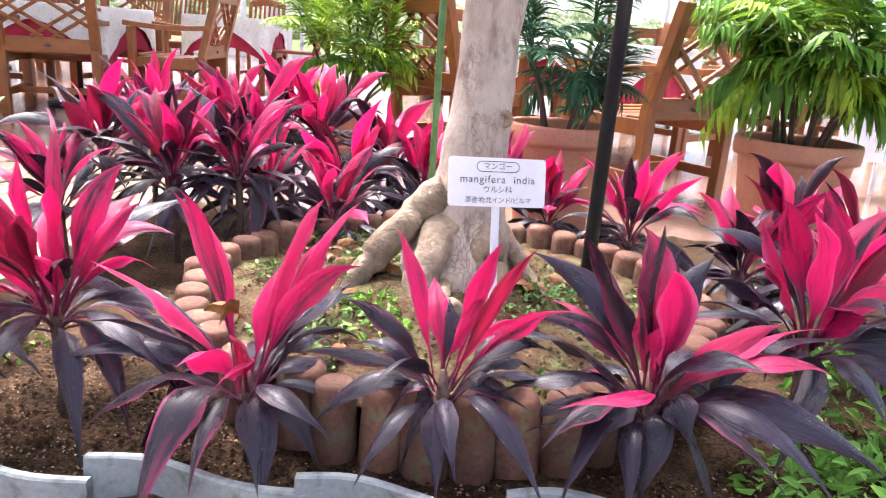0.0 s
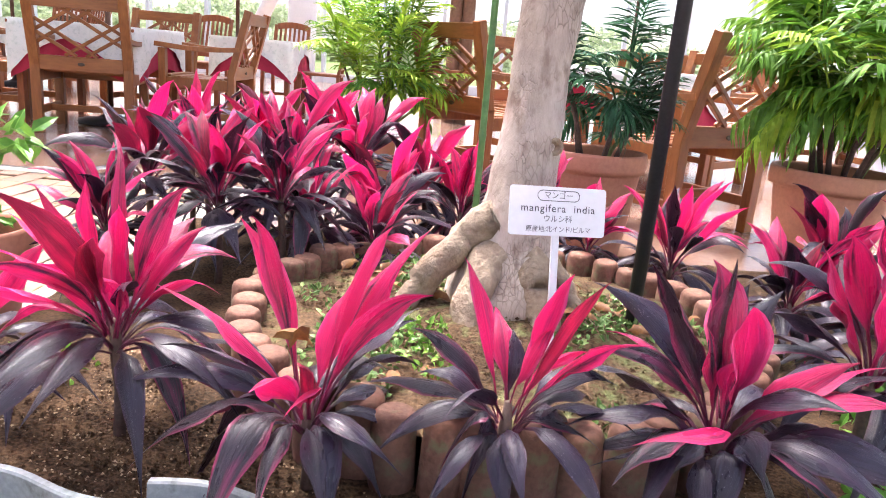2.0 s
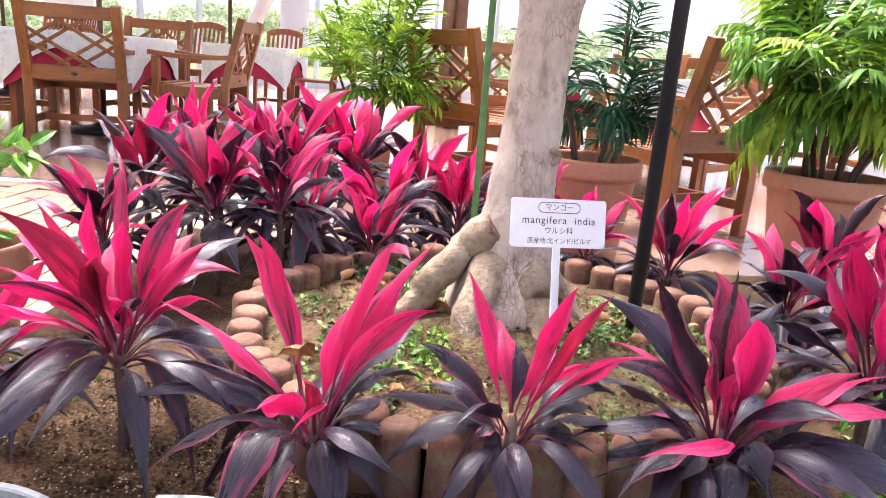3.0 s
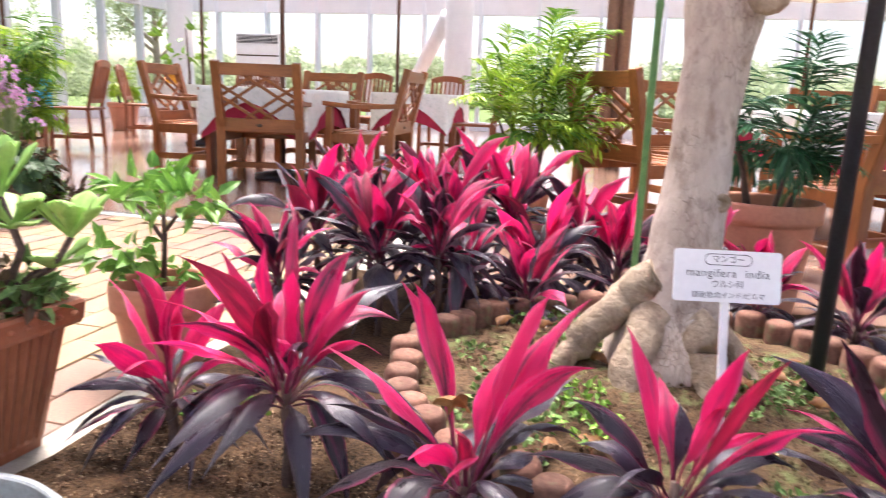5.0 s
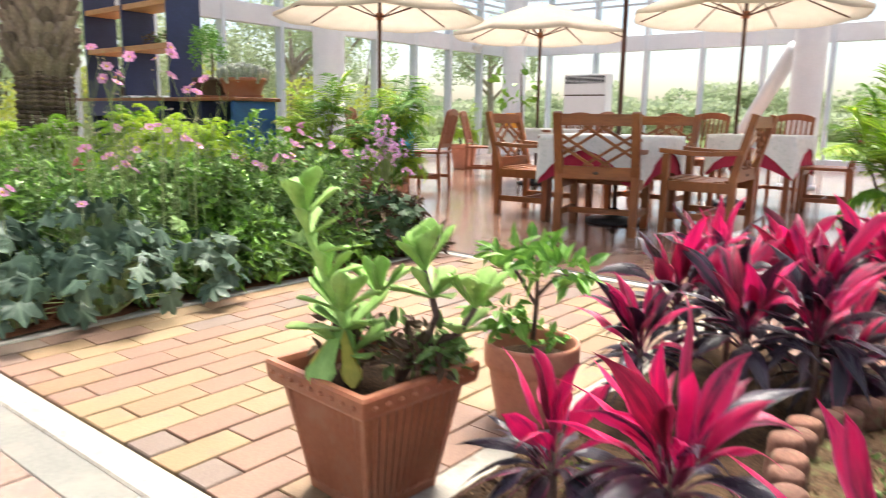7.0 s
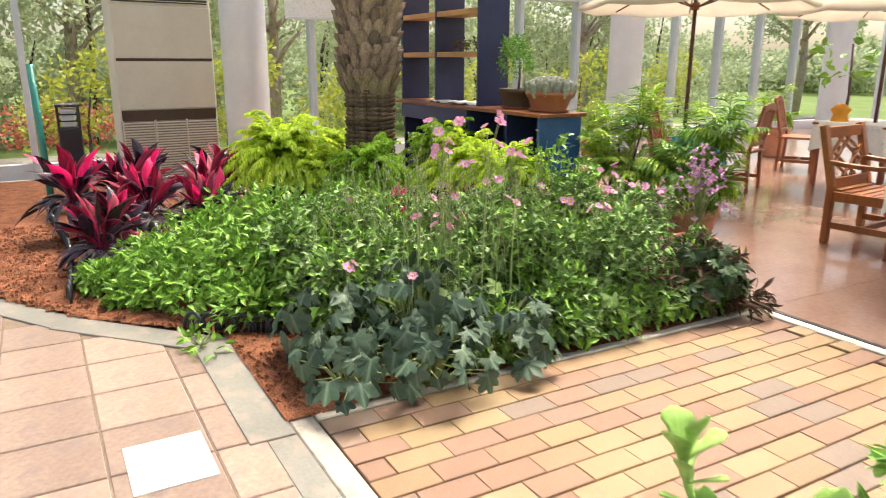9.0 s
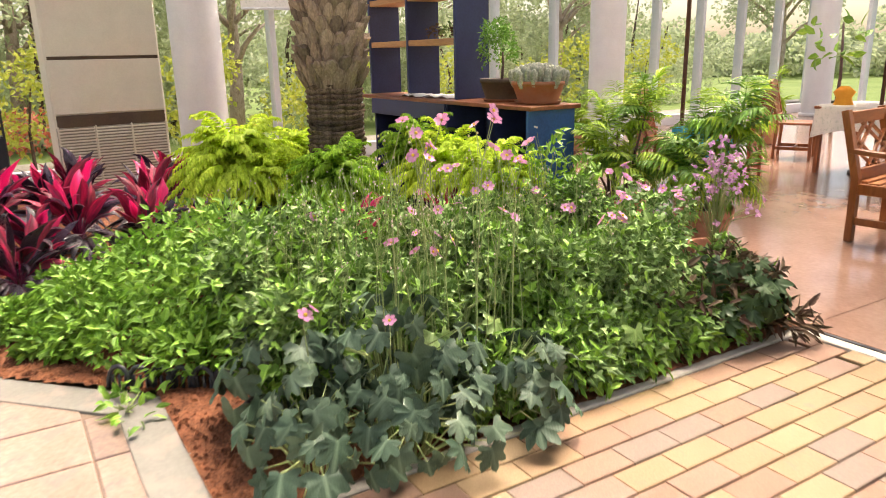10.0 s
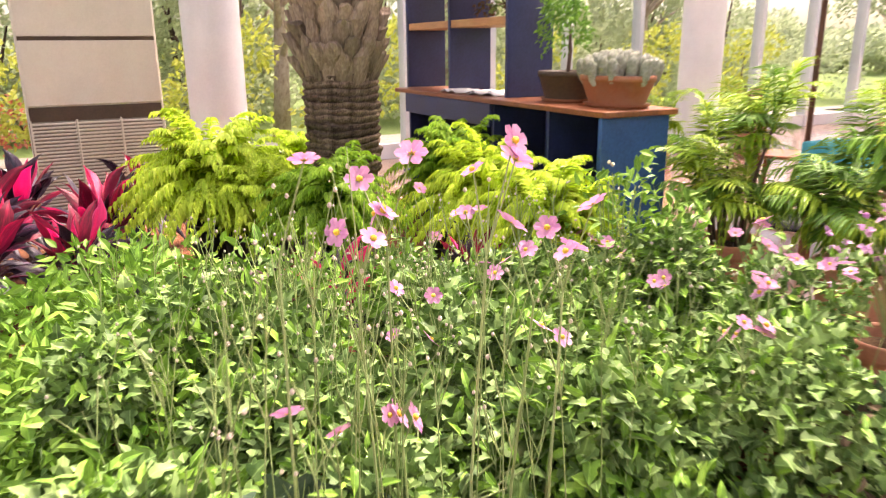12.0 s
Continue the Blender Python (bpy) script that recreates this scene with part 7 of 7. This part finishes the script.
fr = random.Random(3)
for i, (x, y, hh, r, mt) in enumerate(((-14.5, 4.0, 4.0, 1.7, None), (-16.5, 8.0, 5.0, 1.9, None), (-15.0, 12.0, 3.6, 1.5, None), (-17, 15.5, 6, 2.0, None), (-15.5, 0.6, 4.2, 1.8, None), (-15.5, -2.8, 4.5, 1.9, None), (-14.5, 20, 4.5, 1.6, None), (-20, 11, 5, 2.4, None), (-20, 5, 5, 2.6, None))):
    garden_tree(x, y, hh, r, 400 + i, mt)
for i, (x, y) in enumerate(((-12.3, 2.6), (-12.0, 4.6), (-12.2, 0.6), (-12.4, 7.4), (-12.2, 9.6), (-12.6, 12.4))):
    c = thing("garden_shrub", pose(x, y, -0.12), "yellow-green shrub outside the window", "shrub", "yellow-green shrubs")
    part("twigs", tube(G(), [(0, 0, 0), (0.1, 0, 0.6), (0.05, 0.1, 1.2)], [0.03, 0.02, 0.01], 6), M_STEM, c)
    part("foliage", foliage_mass(G(), rng, [(0, 0, 0.9, 0.6, 0.7, 0.6), (0.1, 0.4, 1.4, 0.45, 0.5, 0.4), (0, -0.4, 0.6, 0.5, 0.5, 0.45)], 300, 0.1, 0.06, -0.7), M_OUTYEL, c)
c = thing("flower_border", pose(0, 0, -0.12), "low orange-red flower border outside the window", "flowers", "", "stuff")
part("foliage", foliage_mass(G(), rng, [(-12.2 - 0.3 * (i % 3), -2.6 + 0.42 * i, 0.45, 0.4, 0.35, 0.4) for i in range(9)], 200, 0.08, 0.05, -0.4), M_OUTRED, c)
g = box(G(), (-12.2, 0, -0.1), (2.6, 40, 0.03), 0.01)
setting("garden_path", g, M_KERB, "pale concrete garden path outside the glass", "path")
g = box(G(), (0, 17.6, -0.1), (26, 4.2, 0.03), 0.01)
setting("terrace", g, M_KERB, "pale concrete terrace outside the far windows", "terrace")
# tall thicket close outside the west windows
rg = np.random.default_rng(77)
bl_, tr_ = [], G()
for i in range(58):
    x, y = rg.uniform(-21, -15), rg.uniform(-7, 19)
    hh = rg.uniform(1.2, 3.7)
    tube(tr_, [(x, y, 0), (x + rg.uniform(-0.3, 0.3), y + rg.uniform(-0.3, 0.3), hh * 0.5), (x + rg.uniform(-0.5, 0.5), y + rg.uniform(-0.5, 0.5), hh)], [0.06, 0.045, 0.015], 6)
    for j in range(4):
        bl_.append((x + rg.uniform(-0.5, 0.5), y + rg.uniform(-0.6, 0.6), hh * (0.15 + 0.26 * j), rg.uniform(0.5, 0.95), rg.uniform(0.5, 0.95), hh * 0.16))
for i in range(60):
    bl_.append((rg.uniform(-19.5, -15.5), -7 + 0.45 * i + rg.uniform(-0.3, 0.3), rg.uniform(0.4, 1.3), 0.8, 0.8, 0.7))
w_ = thing("thicket", pose(0, 0, -0.12), "tall green thicket outside the west windows, haze mixed into its colour", "woods", "", "stuff")
part("stems", tr_, M_STEM, w_)
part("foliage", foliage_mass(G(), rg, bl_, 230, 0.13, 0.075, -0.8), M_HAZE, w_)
for k, (dist, hgt, count, seed) in enumerate(((46, 1.9, 34, 1), (64, 3.4, 40, 2))):
    rg = np.random.default_rng(seed)
    w_ = thing("woodland", pose(0, 0, -0.12), "belt of leafy woodland beyond the lawn", "woods", "", "stuff")
    bl_ = []
    for i in range(count * 2):
        a = radians(20 + 175 * (i + rg.uniform(-0.4, 0.4)) / (count * 2))
        q = dist + rg.uniform(-4, 4)
        hh = hgt * rg.uniform(0.6, 1.15)
        for j in range(3):
            bl_.append((q * math.cos(a) + rg.uniform(-1.5, 1.5), q * math.sin(a) + rg.uniform(-1.5, 1.5), hh * (0.25 + 0.28 * j), 2.3, 2.3, hh * 0.24))
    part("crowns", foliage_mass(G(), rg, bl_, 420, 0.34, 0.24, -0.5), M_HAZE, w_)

# ---- grey roof-tile border along the front kerb ----
border_front = thing("tile_border", pose(0, 0, 0), "border of grey curved roof tiles set on edge", "border")


def curved_tile():
    h = G()
    n = 14
    W, T, Z = 0.315, 0.016, 0.105
    verts = []
    for i in range(n + 1):
        s = i / n
        x = W * s
        off = 0.022 * math.sin(math.pi * 2 * s) - 0.008
        top = Z - 0.03 * max(0, s - 0.15) ** 1.5 - 0.006 * math.sin(6 * s)
        for yy, zz in ((off - T / 2, -0.02), (off - T / 2, top - 0.003), (off - T / 2 + 0.003, top), (off + T / 2 - 0.003, top), (off + T / 2, top - 0.003), (off + T / 2, -0.02)):
            verts.append((x, yy, zz))
    faces = [(i * 6 + j, (i + 1) * 6 + j, (i + 1) * 6 + j + 1, i * 6 + j + 1) for i in range(n) for j in range(5)] + [tuple(range(6)), tuple(n * 6 + 5 - j for j in range(6))]
    h.add(verts, faces)
    return h.mesh("tile", False)


ct = curved_tile()
for i in range(11):
    part("tile", ct, M_SLATE, border_front, m=pose(-1.05 + 0.3 * i, 0.865 + 0.004 * (i % 3), 0.01, fr.uniform(-4, 3), fr.uniform(-2, 2), fr.uniform(-2, 2)))

# ---- ring of edging stones ----
ring = thing("stone_ring", pose(0, 0, 0), "ring of reddish rounded edging stones round the tree", "edging")
stone = lathe(G(), [(0.001, 0.19), (0.028, 0.19), (0.035, 0.186), (0.039, 0.176), (0.04, 0.08), (0.041, -0.03)], 14).mesh("edging_stone", True)
n = 47
for i in range(n):
    a = 2 * math.pi * i / n
    rr = RING[2] + 0.006 * math.sin(i * 2.7)
    s = fr.uniform(0.92, 1.06)
    part("edging_stone", stone, M_STONE, ring, m=pose(RING[0] + rr * math.cos(a), RING[1] + rr * math.sin(a), fr.uniform(-0.012, 0.008), fr.uniform(-4, 4), fr.uniform(-4, 4), fr.uniform(0, 360)) @ Matrix.Diagonal((s, s, 1, 1)))

# ---- paving: walkway tiles and bricks ----
g = G()
g.add([(-3.08, 0.545, -0.005), (-4.12, 0.545, -0.005), (-4.78, -0.1, -0.005), (-8.2, -2.4, -0.005), (-8.2, -2.8, -0.005), (1.3, -2.8, -0.005), (1.3, 0.545, -0.005)], [(0, 1, 2, 3, 4, 5, 6)])
setting("walkway_bed", g, M_GROUT, "brown grout between the walkway tiles", "grout")
walkway = thing("walkway", pose(0, 0, 0), "walkway of large pale pink tiles", "paving", "", "structure")
tile_me = box(G(), (0, 0, -0.01), (0.352, 0.352, 0.024), 0.004).mesh("tile")
half_me = box(G(), (0, 0, -0.01), (0.352, 0.182, 0.024), 0.004).mesh("tile")
for i in range(26):
    x = -8.07 + 0.36 * i + 0.18
    part("tile", half_me, M_TILE, walkway, m=pose(x, 0.455, 0)) if x > -4.2 else None
    for j in range(8):
        y = 0.18 - 0.36 * j
        if x < -4.3 and y > 0.02 + (x + 4.8) * (0.97 if x > -4.8 else 0.67) - 0.22:
            continue
        part("tile", tile_me, M_TILE, walkway, m=pose(x, y, 0))
g = G()
box(g, (0.24, 0.6045, -0.012), (6.48, 0.117, 0.028), 0.003)
setting("walkway_strip", g, M_SCREED, "smooth pale concrete strip between walkway and kerb", "paving")
g = G()
box(g, (-0.75, -4.4, -0.012), (19.0, 3.1, 0.02), 0.002)
box(g, (5.2, -0.9, -0.012), (7.6, 3.9, 0.02), 0.002)
setting("floor_rear", g, M_TILE, "pale tiled floor behind the walkway", "floor")
g = box(G(), (-3.03, 0.2, 0.0045), (0.34, 0.28, 0.006), 0.002)
setting("floor_hatch", g, M_WHITE, "white painted inspection cover in the walkway", "cover")
paving = thing("brick_paving", pose(0, 0, 0), "running-bond paving of yellow and pink clay bricks", "paving", "", "structure")
brick_me = box(G(), (0, 0, -0.012), (0.1165, 0.2282, 0.03), 0.0025).mesh("brick")
for i in range(15):
    x = -2.995 + 0.1235 * i
    for j in range(12):
        y = 0.885 + 0.23 * j + (0.115 if i % 2 else 0.0)
        if y > 3.4:
            continue
        part("brick", brick_me, M_BRICK, paving, m=pose(x, y, fr.uniform(-0.0015, 0.0015), fr.uniform(-0.3, 0.3), fr.uniform(-0.3, 0.3), fr.uniform(-0.4, 0.4)))
end_me = box(G(), (0, 0, -0.012), (0.117, 0.108, 0.03), 0.004).mesh("brick")
for i in range(15):
    x = -2.995 + 0.1235 * i
    part("brick", end_me, M_BRICK, paving, m=pose(x, 0.828 if i % 2 else 3.385, 0))

# ---- crumbs of earth and bark ----
def crumbs(name, n, spot, size, material, label):
    """Small uneven lumps on the surface of a bed."""
    base = np.array([(1, 0, 0), (-0.5, 0.8, 0), (-0.6, -0.8, 0.1), (0.1, 0.1, 0.9)])
    h = G()
    for i in range(n):
        x, y, z = spot()
        s = size * rng.uniform(0.4, 1.3)
        a = rng.uniform(0, 6.3)
        v = base * rng.uniform(0.5, 1.3, (4, 3)) * s
        v = np.stack([v[:, 0] * math.cos(a) - v[:, 1] * math.sin(a) + x, v[:, 0] * math.sin(a) + v[:, 1] * math.cos(a) + y, v[:, 2] + z], 1)
        h.add(v, [(0, 1, 3), (1, 2, 3), (2, 0, 3)])
    tagged(part(name, h, material), label, "soil", "", "stuff")


def front_spot():
    while True:
        x, y = rng.uniform(-1.05, 1.2), rng.uniform(0.89, 1.35)
        if math.hypot(x - RING[0], y - RING[1]) > 0.6:
            return x, y, 0.05


def ring_spot():
    a, q = rng.uniform(0, 6.3), 0.52 * math.sqrt(rng.uniform(0, 1))
    x, y = RING[0] + q * math.cos(a), RING[1] + q * math.sin(a)
    return x, y, ring_level(x, y)


def chip_spot():
    while True:
        x, y = rng.uniform(-7.5, -3.2), rng.uniform(-0.5, 1.3)
        if west_bed(x, y):
            return x, y, 0.016


crumbs("soil_crumbs", 5200, front_spot, 0.006, M_SOIL, "loose crumbs of dark soil")
crumbs("soil_grit", 2800, front_spot, 0.0036, M_PERLITE, "pale grit scattered on the soil")
crumbs("soil_crumbs", 2600, ring_spot, 0.006, M_INSOIL, "loose brown soil crumbs under the tree")
crumbs("bark_chips", 6500, chip_spot, 0.013, M_CHIPS, "loose reddish bark chips")

# the plan at its true size
for ob in list(scene.objects):
    if ob.parent is None and ob.type in ("MESH", "EMPTY"):
        ob.matrix_basis = Matrix.Diagonal((SIZE, SIZE, SIZE, 1)) @ ob.matrix_basis
